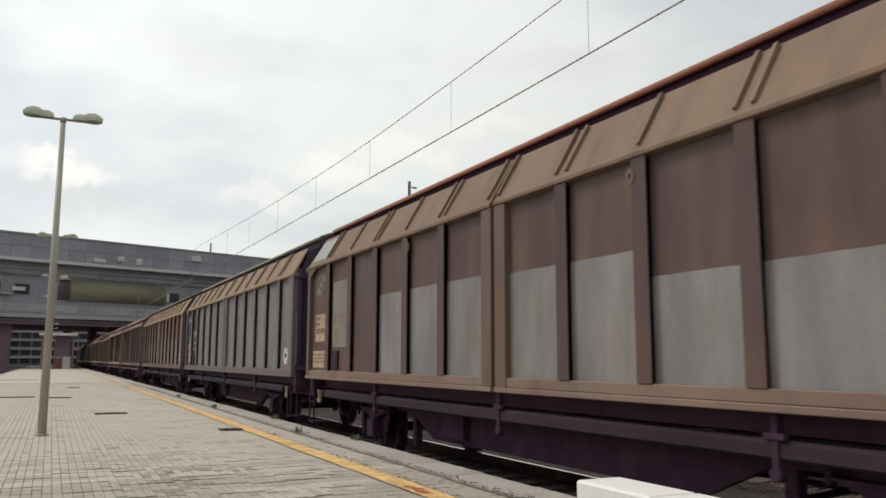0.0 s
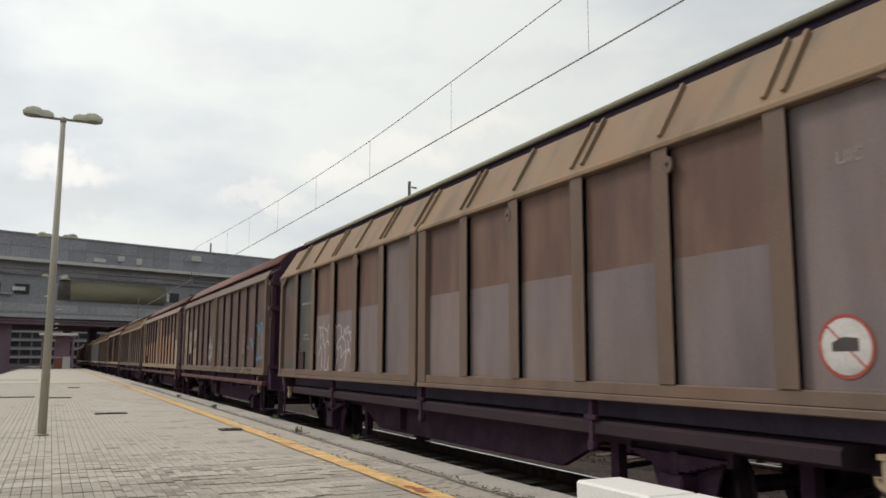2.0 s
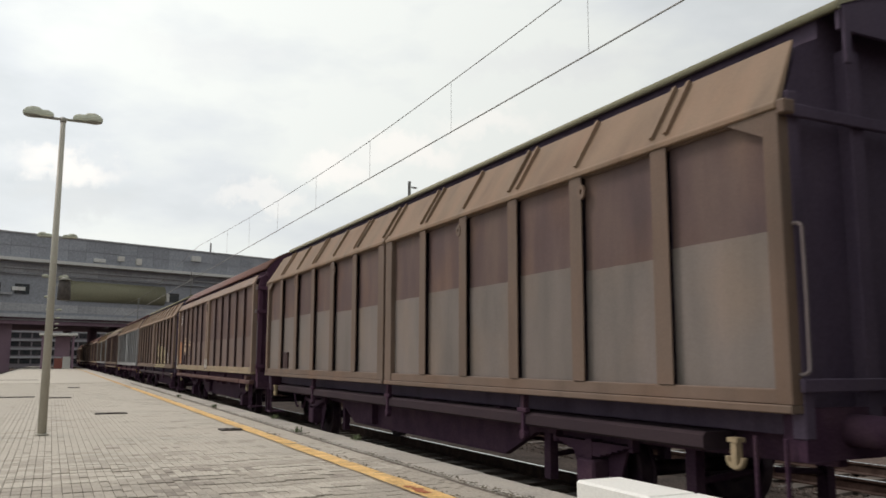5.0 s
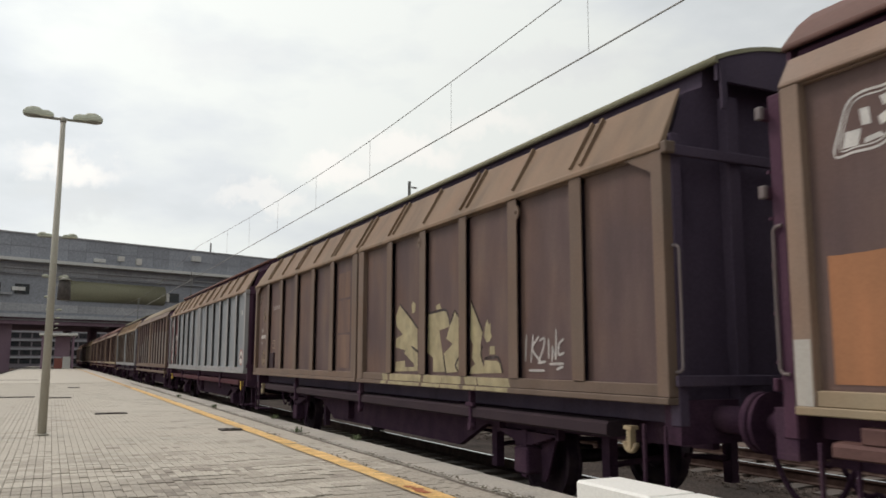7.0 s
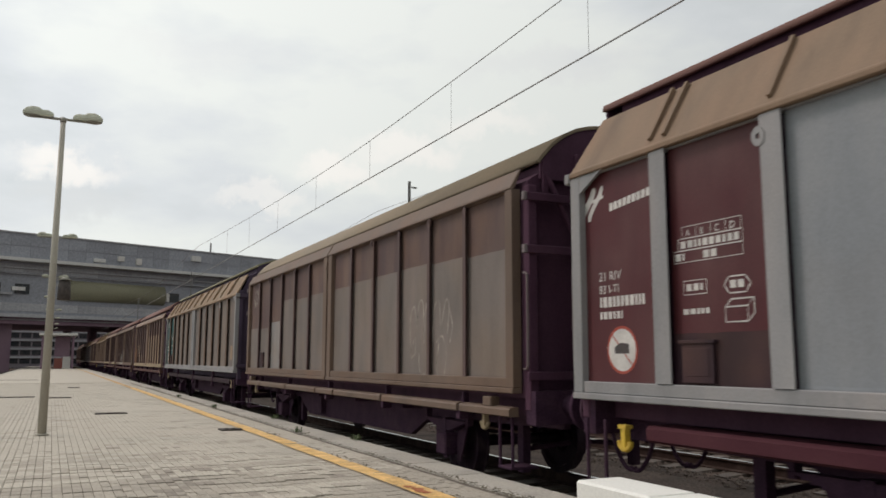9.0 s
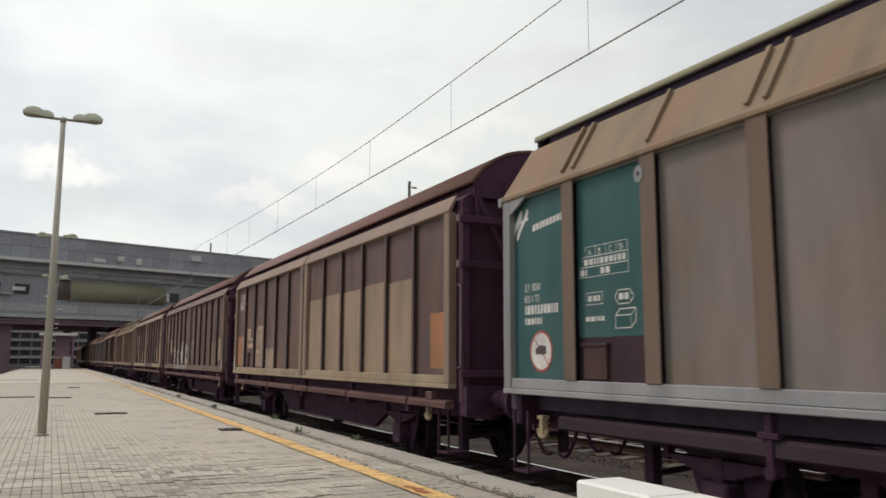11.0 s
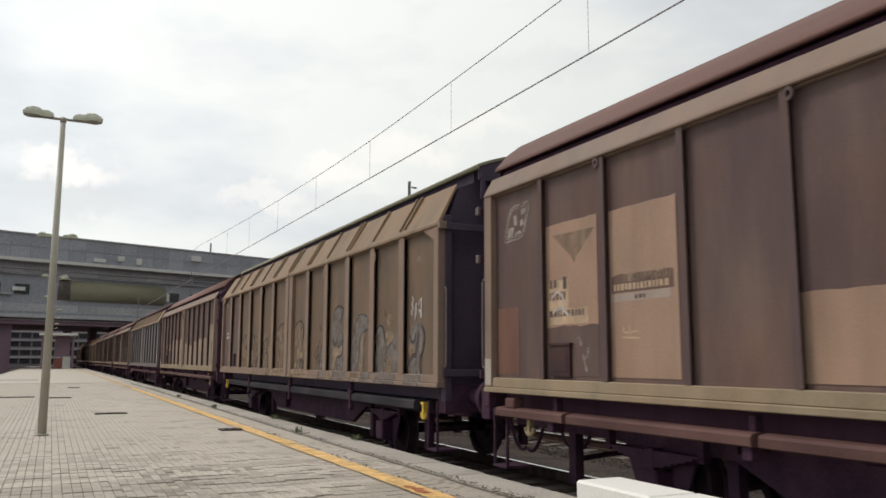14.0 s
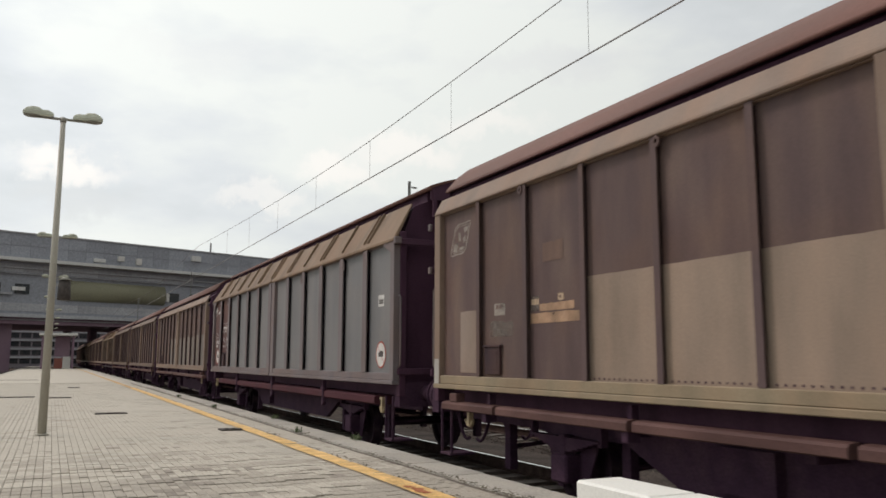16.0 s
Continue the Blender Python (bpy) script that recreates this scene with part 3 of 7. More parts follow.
def paving(p):
    """Blocks in columns along the platform; the nearest ones are objects of their own."""
    bm = bmesh.new()
    w, h, c = BW / 2 - .0019, BL / 2 - .0045, .0035
    top = [bm.verts.new((x, y, 0)) for x, y in ((-w + c, -h + c), (w - c, -h + c), (w - c, h - c), (-w + c, h - c))]
    rim = [bm.verts.new((x, y, -c)) for x, y in ((-w, -h), (w, -h), (w, h), (-w, h))]
    low = [bm.verts.new((x, y, -.03)) for x, y in ((-w, -h), (w, -h), (w, h), (-w, h))]
    bm.faces.new(top)
    for a, b in ((top, rim), (rim, low)):
        for i in range(4):
            bm.faces.new((b[i], b[(i + 1) % 4], a[(i + 1) % 4], a[i]))
    block = meshed("paving_block", bm, M["paving"])
    rnd = random.Random(7)
    cols = int((3.62 - PAVE_X0) / BW)
    verts, faces, mats = [], [], []
    picked, step = 0, 0.0
    for i in range(cols):
        x = PAVE_X0 + (i + .5) * BW
        if rnd.random() < .3:
            step = (step + rnd.choice((.33, .5))) % 1
        for j in range(int((44 + 5) / BL)):
            y = -5 + (j + step) * BL
            # settled courses: whole runs of blocks stand a little proud of the next
            n = noise.noise((x * .9, round(y / BL) * .37, 1.7))
            worn = min(1, max(0, (12 - y) / 4.5))
            lift = .009 * worn if noise.noise((x * 1.3, round(y / BL) * .83, 12.3)) > .12 and x < 2.7 else 0
            dz = -.008 + .007 * n + lift + rnd.uniform(-1, 1) * (.0010 + .001 * worn)
            tilt = rnd.uniform(-.008, .008) + .012 * noise.noise((x * 1.3, y * 2.2, 4.4))
            s = noise.noise((x * .35, y * .9, 3.1)) + .5 * noise.noise((x * 1.9, y * 3.1, 8.2))
            # trodden dirt in patches that run across the platform, most of it near the bench
            run_n = noise.noise((x * .8, y * 2.6, 5.5)) + .6 * noise.noise((x * 2.5, y * 6.0, 9.1))
            dark = 2 if s > .66 + .3 * rnd.random() or run_n + .25 * worn > .85 + .3 * rnd.random() else 1 if run_n + 1.1 * worn > .35 + .5 * rnd.random() else 0
            # open joints along short runs of a course
            row = round(y / BL)
            gap = (.05 + .02 * worn) * max(0, noise.noise((x * .55, row * 7.31, 2.2)) + .05 + .14 * worn) * (1 if rnd.random() < .85 else 0)
            if picked < 300 and 6.3 < y < 8.4 and -.5 < x < 1.4:
                ob = place("paving_block", block, p, (x, y, dz), (None, M["paving_mid"], M["paving_dark"])[dark])
                ob.rotation_euler = (tilt, rnd.uniform(-.012, .012), rnd.uniform(-.01, .01))
                ob.scale = (1, 1 - gap / BL, 1)
                picked += 1
                continue
            k = len(verts)
            b = tilt * BL / 2
            for v in block.vertices:
                verts.append((x + v.co.x, y + v.co.y * (1 - gap / BL), v.co.z + dz + b * v.co.y / h))
            for f in block.polygons:
                faces.append([k + q for q in f.vertices])
                mats.append(dark)
    me = bpy.data.meshes.new("paving_field")
    me.from_pydata(verts, [], faces)
    me.materials.append(M["paving"])
    me.materials.append(M["paving_mid"])
    me.materials.append(M["paving_dark"])
    me.polygons.foreach_set("material_index", mats)
    tagged(place("paving_field", me, p), kind="stuff")


def kerbs(p):
    bm = bmesh.new()
    prism_y(bm, [(3.66, -.2), (KERB_X, -.2), (KERB_X, -.03), (KERB_X - .03, .004), (3.66, .004)], -.494, .494)
    soften(bm, .008)
    east = meshed("kerb_stone", bm, M["kerb"])
    bm = bmesh.new()
    quad_box(bm, WEST_X, WEST_X + .4, -.494, .494, -.2, .004)
    soften(bm, .01)
    west = meshed("kerb_stone_west", bm, M["kerb"])
    rnd = random.Random(3)
    for i in range(152):
        place("kerb_stone", east, p, (rnd.uniform(-.006, .006), -5 + i, rnd.uniform(-.004, .004)))
    for i in range(151):
        place("kerb_stone", west, p, (0, -5 + i, 0))
    bm = bmesh.new()
    quad_box(bm, KERB_X - .12, KERB_X - .04, -14, FAR_Y, -.6, -.19)
    part("platform_face", bm, M["kerb_face"], p)
    # the worn yellow line: short painted runs with ragged ends
    rnd = random.Random(5)
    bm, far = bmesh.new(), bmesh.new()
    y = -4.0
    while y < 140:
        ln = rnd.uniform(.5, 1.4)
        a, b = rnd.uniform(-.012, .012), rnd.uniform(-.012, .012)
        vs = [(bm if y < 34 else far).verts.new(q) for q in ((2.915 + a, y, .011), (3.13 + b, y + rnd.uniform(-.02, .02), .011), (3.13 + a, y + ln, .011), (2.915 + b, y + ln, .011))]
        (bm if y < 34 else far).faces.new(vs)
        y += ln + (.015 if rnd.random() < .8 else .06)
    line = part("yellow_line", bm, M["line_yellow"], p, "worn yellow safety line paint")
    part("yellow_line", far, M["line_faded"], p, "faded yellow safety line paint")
    bm = bmesh.new()
    for i in range(9):
        cx, cy, r = 2.98 + .11 * rnd.random(), 6.55 + .5 * rnd.random(), rnd.uniform(.02, .06)
        bm.faces.new([bm.verts.new((cx + r * rnd.uniform(.6, 1.3) * math.cos(t), cy + 1.6 * r * rnd.uniform(.6, 1.3) * math.sin(t), .0125 + .0004 * i)) for t in (k * .785 for k in range(8))])
    part("rust_stain", bm, M["rust_stain"], line, "red rust stain on the line")


def grates():
    for x0, x1, y in ((.93, 1.53, 19.0), (2.60, 2.93, 13.9), (-1.6, -.4, 28.2), (-.2, .6, 27.3), (.7, 1.1, 36.8), (-2.6, -.6, 51)):
        g = thing("drain_grate", ((x0 + x1) / 2, y, 0), "dark cast-iron drain grate let into the paving", "drain grate", "drain grates")
        bm = bmesh.new()
        h = (x1 - x0) / 2
        for s in (-1, 1):
            quad_box(bm, -h, h, s * .15 - .02, s * .15 + .02, -.03, .012)
            quad_box(bm, s * h - .02, s * h + .02, -.13, .13, -.03, .012)
        part("grate_frame", bm, M["grate"], g)
        bm = bmesh.new()
        k = max(3, int(h / .05))
        for i in range(k):
            x = -h + (i + .5) * 2 * h / k
            quad_box(bm, x - .012, x + .012, -.13, .13, -.03, .009)
        part("grate_bars", bm, M["grate"], g)


def bench():
    """Low white concrete seat in two blocks, parallel to the track."""
    b = thing("concrete_bench", (3.0, 3.0, 0), "low white-painted concrete bench of joined blocks", "bench")
    for y0, y1 in ((.43, 1.09), (-.25, .42)):
        bm = bmesh.new()
        quad_box(bm, -.165, .16, y0, y1, 0.012, .45)
        soften(bm, .014)
        part("bench_block", bm, M["white_block"], b)


def weeds():
    rnd = random.Random(11)
    for k, (x, y) in enumerate(((3.62, 12.9), (4.03, 11.3), (3.62, 20.3), (3.64, 26.5), (4.02, 16.0))):
        bm = bmesh.new()
        for i in range(26):
            a, r, h = rnd.uniform(0, 6.28), rnd.uniform(.02, .10), rnd.uniform(.02, .085)
            cx, cy = rnd.uniform(-.05, .05), rnd.uniform(-.12, .12)
            d = Vector((math.cos(a), math.sin(a), 0))
            s = Vector((-d.y, d.x, 0)) * .009
            p0, p1, p2 = Vector((cx, cy, 0)), Vector((cx, cy, h)) + d * r * .5, Vector((cx, cy, h * .7)) + d * r
            bm.faces.new([bm.verts.new(v) for v in (p0 - s * .5, p0 + s * .5, p1 + s, p1 - s)])
            bm.faces.new([bm.verts.new(v) for v in (p1 - s, p1 + s, p2)])
        single("weed_tuft", bm, M["weed"], "small green weed tuft in the kerb joint", "weed", "weeds along the kerb", at=(x, y, .003))


# ---- platform lamps ----
def lamp():
    l = thing("platform_lamp", (-.06, 14.05, 0), "pale grey twin-headed platform lamp post", "lamp post", "platform lamps")
    bm = bmesh.new()
    rod(bm, (0, 0, 0), (0, 0, 4.97), .066, 20, .038)
    part("pole", bm, M["pole"], l)
    bm = bmesh.new()
    rod(bm, (0, 0, .003), (0, 0, .02), .10, 20, .095)
    part("foot_ring", bm, M["pole"], l)
    bm = bmesh.new()
    rod(bm, (-.5, 0, 4.985), (.5, 0, 4.985), .022, 10)
    rod(bm, (0, 0, 4.93), (0, 0, 5.01), .046, 12)
    part("cross_arm", bm, M["lamp_head"], l)
    for s in (-1, 1):
        bm = bmesh.new()
        # the housing: a flattened egg drawn out along x, with a waist
        rings = []
        k = 14
        prof = ((.14, .02, .03), (.17, .06, .055), (.24, .085, .075), (.30, .085, .07), (.315, .095, .075), (.36, .13, .10), (.46, .15, .105), (.54, .13, .08), (.585, .08, .035))
        for x, ry, rz in prof:
            ring = []
            for i in range(k):
                t = 2 * math.pi * i / k
                zz = math.sin(t) * rz
                ring.append(bm.verts.new((s * x, math.cos(t) * ry, 5.02 + (zz * 1.15 if zz > 0 else zz * .3))))
            rings.append(ring)
        for a, b in zip(rings, rings[1:]):
            for i in range(k):
                bm.faces.new((a[i], a[(i + 1) % k], b[(i + 1) % k], b[i])).smooth = True
        bm.faces.new(rings[0])
        bm.faces.new(rings[-1])
        head = part("lamp_head", bm, M["lamp_dome"], l)
        bm = bmesh.new()
        vs = [bm.verts.new((s * (.45 + .125 * math.cos(t)), .115 * math.sin(t), 4.992)) for t in (2 * math.pi * i / 18 for i in range(18))]
        lo = [bm.verts.new((s * (.45 + .10 * math.cos(t)), .09 * math.sin(t), 4.98)) for t in (2 * math.pi * i / 18 for i in range(18))]
        for i in range(18):
            bm.faces.new((vs[i], vs[(i + 1) % 18], lo[(i + 1) % 18], lo[i])).smooth = True
        bm.faces.new(lo)
        part("diffuser", bm, M["lamp_glass"], head, "frosted lamp cover")
    for i in range(1, 8):
        copy_thing(l, pose(-.06, 14.05 + 14.2 * i, 0))


# ---- the station bridge across the tracks ----
def bridge():
    """Built along its own x axis and turned across the tracks."""
    ang = math.degrees(math.atan2(13.5, 38))
    b = thing("station_bridge", (-7.0, 116.6, 0), "dark grey concrete station building bridging the tracks", "station building", kind="structure")
    b.rotation_euler = (0, 0, radians(ang))
    X0, X1, DEEP = -45.0, 62.0, 26.0

    def slab(name, y0, y1, z0, z1, mat, x0=X0, x1=X1, label=""):
        bm = bmesh.new()
        quad_box(bm, x0, x1, y0, y1, z0, z1)
        return part(name, bm, M[mat], b, label)
    upper = slab("upper_wall", .3, DEEP, 14.2, 17.4, "concrete_dark")
    lower = slab("lower_wall", .9, DEEP, 7.0, 13.75, "concrete_dark")
    slab("ledge", -.5, DEEP, 13.8, 14.2, "ledge", label="pale concrete ledge")
    slab("parapet_cap", .15, 1.0, 17.4, 17.6, "concrete_mid")
    slab("lower_ledge", .2, DEEP, 6.55, 7.0, "concrete_mid")
    slab("deck_beam", 1.2, DEEP, 5.7, 6.55, "undercroft")
    # olive cladding band
    bm = bmesh.new()
    prism = [(1.0 - .9 * math.sin(math.pi * k / 10), 10.4 - 1.4 * math.cos(math.pi * k / 10)) for k in range(11)]
    a = [bm.verts.new((9.0, y, z)) for y, z in prism]
    c = [bm.verts.new((23.0, y, z)) for y, z in prism]
    for i in range(len(prism) - 1):
        bm.faces.new((a[i], a[i + 1], c[i + 1], c[i])).smooth = True
    bm.faces.new(a)
    bm.faces.new(c)
    part("cladding_band", bm, M["olive"], b, "olive rounded cladding band")
    # wall panels with open joints
    bm = bmesh.new()
    quad_box(bm, -1.19, 1.19, 0, .06, 0, 1.48)
    me = meshed("wall_panel", bm, M["concrete_dark"])
    for i in range(40):
        x = X0 + 1.2 + i * 2.4 + 1
        for j in range(2):
            place("panel", me, upper, (x, .238, 14.28 + j * 1.53))
    bm = bmesh.new()
    quad_box(bm, -1.19, 1.19, 0, .06, 0, 1.05)
    me = meshed("band_panel", bm, M["concrete_mid"])
    for i in range(22):
        place("panel", me, lower, (-24 + i * 2.4, .838, 7.35))
        place("panel", me, lower, (-24 + i * 2.4, .838, 12.4))
    # windows and small fittings on the wall
    bm = bmesh.new()
    quad_box(bm, -.9, .9, 0, .05, 0, 1.3)
    wme = meshed("window", bm, M["dark_glass"])
    for x in (-14, -10.5, -7, -3.5, 0, 3.5, 24.5, 28, 31.5, 35):
        w = place("window", wme, lower, (x, .80, 9.6))
    for x, z, w, h, m in ((3.0, 10.0, 1.6, .5, "ledge"), (1.0, 9.4, 2.4, .3, "concrete_mid"), (23.5, 9.6, .5, 1.2, "white_far"), (16.0, 14.9, .9, .7, "white_far"), (18.6, 14.6, .8, .9, "white_far"), (13.0, 14.5, 1.6, .5, "ledge"), (27.5, 15.9, 1.5, .8, "ledge")):
        bm = bmesh.new()
        quad_box(bm, x - w / 2, x + w / 2, -.1 if z > 14 else .5, .25 if z > 14 else .85, z, z + h)
        soften(bm, .03)
        part("wall_box", bm, M[m], upper if z > 14 else lower)
    # columns below, and the back of the undercroft
    bm = bmesh.new()
    quad_box(bm, -.5, .5, 0, 1.2, -.6, 5.7)
    soften(bm, .05)
    cme = meshed("column", bm, M["undercroft"])
    for x in (-30, -22, -14, -6, -1.6, 18, 26, 34, 42, 50):
        for y in (2.5, 13.0, 23.0):
            place("column", cme, b, (x, y, 0))
    for x0, x1, y in ((X0, 3.3, 3.0), (19.0, X1, 5.0)):
        bm = bmesh.new()
        quad_box(bm, x0, x1, y, y + .4, -.6, 5.7)
        part("undercroft_wall", bm, M["undercroft"], b)
    for y, z, h in ((.6, 12.9, .12), (.6, 12.2, .08), (1.0, 6.2, .12)):
        bm = bmesh.new()
        quad_box(bm, X0, X1, y - .1, y + .35, z, z + h)
        part("pipe_run", bm, M["concrete_mid"], b)


def undercroft():
    """What stands on and beyond the platform's far end."""
    k = thing("platform_kiosk", (1.1, 112, 0), "small platform shelter with white flat roof and red and white panels", "shelter")
    bm = bmesh.new()
    quad_box(bm, -2.6, 1.7, -1.5, 8, 4.05, 4.35)
    soften(bm, .04)
    part("roof", bm, M["white_far"], k, "white flat roof")
    for x in (-2.2, 1.3):
        for y in (-1.0, 3.0, 7.0):
            bm = bmesh.new()
            quad_box(bm, x - .09, x + .09, y - .09, y + .09, 0, 4.05)
            part("post", bm, M["undercroft"], k)
    bm = bmesh.new()
    quad_box(bm, -.75, .95, 1.0, 6.0, 1.5, 4.0)
    part("wall", bm, M["undercroft"], k)
    bm = bmesh.new()
    quad_box(bm, .2, 1.1, .8, 1.0, 0.012, 1.5)
    part("white_panel", bm, M["white_far"], k, "white lower panel")
    bm = bmesh.new()
    quad_box(bm, -.75, .19, .8, 1.0, 0.012, 1.3)
    part("red_panel", bm, M["red_far"], k, "dull red lower panel")
    for n, (x, y, w, d, h, m) in enumerate(((-1.0, 172, 21, 8, 9.5, "far_wall"), (16.5, 190, 18, 8, 10.5, "far_wall"), (-27, 185, 24, 8, 11.0, "far_wall"))):
        hse = thing("far_building", (x, y, -.6), "pale grey far building with rows of dark windows", "building", "far buildings")
        bm = bmesh.new()
        quad_box(bm, -w / 2, w / 2, 0, d, 0, h)
        wall = part("wall", bm, M[m], hse)
        bm = bmesh.new()
        quad_box(bm, -w / 2 - .3, w / 2 + .3, -.3, d + .3, h, h + .35)
        part("roof", bm, M["white_far"], hse)
        bm = bmesh.new()
        quad_box(bm, -.85, .85, -.04, .05, 0, .9)
        me = meshed("window", bm, M["dark_glass"])
        for j in range(int(h / 1.6)):
            bm = bmesh.new()
            quad_box(bm, -w / 2, w / 2, -.25, 0, 1.95 + 1.6 * j, 2.3 + 1.6 * j)
            part("floor_band", bm, M["concrete_mid"], hse)
            for i in range(int(w / 2)):
                place("window", me, wall, (-w / 2 + 1 + 2 * i, -.01, .95 + 1.6 * j))


# ---- overhead line ----
def wire_run(name, pts, r, label, mat="wire"):
    cu = bpy.data.curves.new(name, "CURVE")
    cu.dimensions, cu.bevel_depth, cu.bevel_resolution = "3D", r, 1
    sp = cu.splines.new("POLY")
    sp.points.add(len(pts) - 1)
    for q, p in zip(sp.points, pts):
        q.co = (*p, 1)
    cu.materials.append(M[mat])
    return tagged(new(name, cu), label, "wire", "overhead line")


def sag(y):
    """Height of the messenger wire: lowest at mid-span."""
    u = abs((y - 16.5 + 22) % 44 - 22)
    return 5.72 + .006 * u ** 1.5


def overhead():
    xw = 5.77
    wire_run("contact_wire", [(xw, y, 4.915) for y in range(-20, 301, 10)], .0105, "dark copper contact wire over the track")
    wire_run("messenger_wire", [(xw, -20 + 2 * i, sag(-20 + 2 * i)) for i in range(160)], .0075, "sagging messenger wire above the contact wire")
    bm = bmesh.new()
    rod(bm, (0, 0, 0), (0, 0, 1), .0032, 6)
    me = meshed("dropper", bm, M["wire"])
    for i in range(30):
        y = 7.86 - 3.86 * 3 + 3.86 * i
        d = place("dropper", me, None, (xw, y, 4.915))
        d.scale = (1, 1, sag(y) - 4.915)
        tagged(d, "thin vertical dropper wire of the overhead line", "wire", "overhead droppers")
    wire_run("feeder_wire", [(11.5, -10 + 10 * i, 6.6 + .5 * ((i % 4) / 2 - 1) ** 2) for i in range(14)], .008, "thin far wire over the next track")


def masts():
    for x, y, h in ((9.6, 22.4, 7.2), (9.6, 66, 8.6), (9.6, 110, 9.5)):
        m = thing("catenary_mast", (x, y, -.6), "slim galvanised catenary mast beside the tracks", "catenary mast", "catenary masts")
        bm = bmesh.new()
        prism = ((-.05, -.06), (.05, -.06), (.05, -.045), (.012, -.045), (.012, .045), (.05, .045), (.05, .06), (-.05, .06), (-.05, .045), (-.012, .045), (-.012, -.045), (-.05, -.045))
        low, high = [bm.verts.new((x, q, 0)) for x, q in prism], [bm.verts.new((x, q, h)) for x, q in prism]
        for i in range(12):
            bm.faces.new((low[i], low[(i + 1) % 12], high[(i + 1) % 12], high[i]))
        bm.faces.new(high)
        part("post", bm, M["mast"], m).scale = (.62, .62, 1)
        bm = bmesh.new()
        for i in range(4):
            rod(bm, (.09 + .035 * i, 0, h - .18), (.11 + .035 * i, 0, h - .18), .028, 10)
        rod(bm, (.0, 0, h - .18), (.26, 0, h - .18), .015, 6)
        part("insulator", bm, M["mast"], m, "ribbed insulator")
    g = thing("roof_mast", (22.0, 132.0, 17.4), "thin dark mast with a long rail on the station roof", "mast")
    bm = bmesh.new()
    quad_box(bm, -.11, .11, -.11, .11, 0, 2.3)
    part("post", bm, M["wire"], g)
    bm = bmesh.new()
    quad_box(bm, .3, 14.0, -.1, .1, .12, .34)
    part("roof_rail", bm, M["wire"], g)


def hanging_sign():
    """Dark round clock housing on a bracket of the third lamp post."""
    g = thing("platform_clock", (.36, 42.4, 3.93), "dark round clock housing hung beside a lamp post", "clock")
    bm = bmesh.new()
    rod(bm, (0, 0, 0), (0, 0, .95), .30, 20, .26)
    soften(bm, .03)
    part("housing", bm, M["grate"], g)
    bm = bmesh.new()
    rod(bm, (0, 0, .95), (0, 0, 1.12), .33, 20, .05)
    part("cap", bm, M["lamp_head"], g)
    bm = bmesh.new()
    rod(bm, (-.42, .02, .7), (0, .02, .7), .025, 8)
    part("bracket", bm, M["lamp_head"], g)


ground()
for xc in (TRACK_X, TRACK_X + 4.6, -5.6):
    track(xc, near=60 if xc > 0 else 1)
stones(TRACK_X, 2, 26, 4200)
stones(TRACK_X + 4.6, 4, 26, 6500)
grit()
plat = platform()
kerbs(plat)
grates()
bench()
weeds()
lamp()
bridge()
undercroft()
overhead()
masts()
hanging_sign()


# ---- the goods train ----
SPEED, EASE = 14.434, 0.00765
SIDE = 1.405
FACE = SIDE - 0.07
HALF = {"A": 7.19, "B": 6.42}
LENGTH = {"A": 15.447, "B": 14.434}
SILL = 1.325
RAIL_LOW = 1.168
TOP = {"A": 3.205, "B": 3.33}
RIBW = {"A": .185, "B": .07}
# the first and last rib line of a side wall, from the middle of the wagon
FIRST, LAST = {"A": .18, "B": .20}, {"A": 7.14, "B": 6.30}


def run(t):
    return SPEED * t - EASE * t * t


def bounds(kind, i):
    """Left and right end of panel i (0 at the far end, 11 at the near one), between its ribs."""
    pitch = (LAST[kind] - FIRST[kind]) / 6
    left = LAST[kind] - (i % 6) * pitch if i < 6 else -FIRST[kind] - (i % 6) * pitch
    return left - RIBW[kind] / 2, left - pitch + RIBW[kind] / 2


def panel_mesh(kind):
    a, b = bounds(kind, 2)
    w, h = (a - b) / 2 + .02, (TOP[kind] - SILL) / 2 + .02
    bm = bmesh.new()
    # a pressed sheet: flat field with a shallow raised margin
    rings = []
    for m, x in ((0, 0), (.03, 0), (.045, .0012), (.055, .0012)):
        rings.append([bm.verts.new((x, y, z)) for y, z in ((w - m, -h + m), (-w + m, -h + m), (-w + m, h - m), (w - m, h - m))])
    for p, q in zip(rings, rings[1:]):
        for i in range(4):
            bm.faces.new((p[i], p[(i + 1) % 4], q[(i + 1) % 4], q[i]))
    bm.faces.new(rings[-1])
    back = [bm.verts.new((.02, v.co.y, v.co.z)) for v in rings[0]]
    for i in range(4):
        bm.faces.new((back[i], back[(i + 1) % 4], rings[0][(i + 1) % 4], rings[0][i]))
    return meshed("panel", bm, M["brown"])


def mirrored(me):
    """The same mesh turned over end for end."""
    bm = bmesh.new()
    bm.from_mesh(me)
    for v in bm.verts:
        v.co.y = -v.co.y
    bmesh.ops.reverse_faces(bm, faces=bm.faces[:])
    return meshed(me.name, bm, *me.materials)


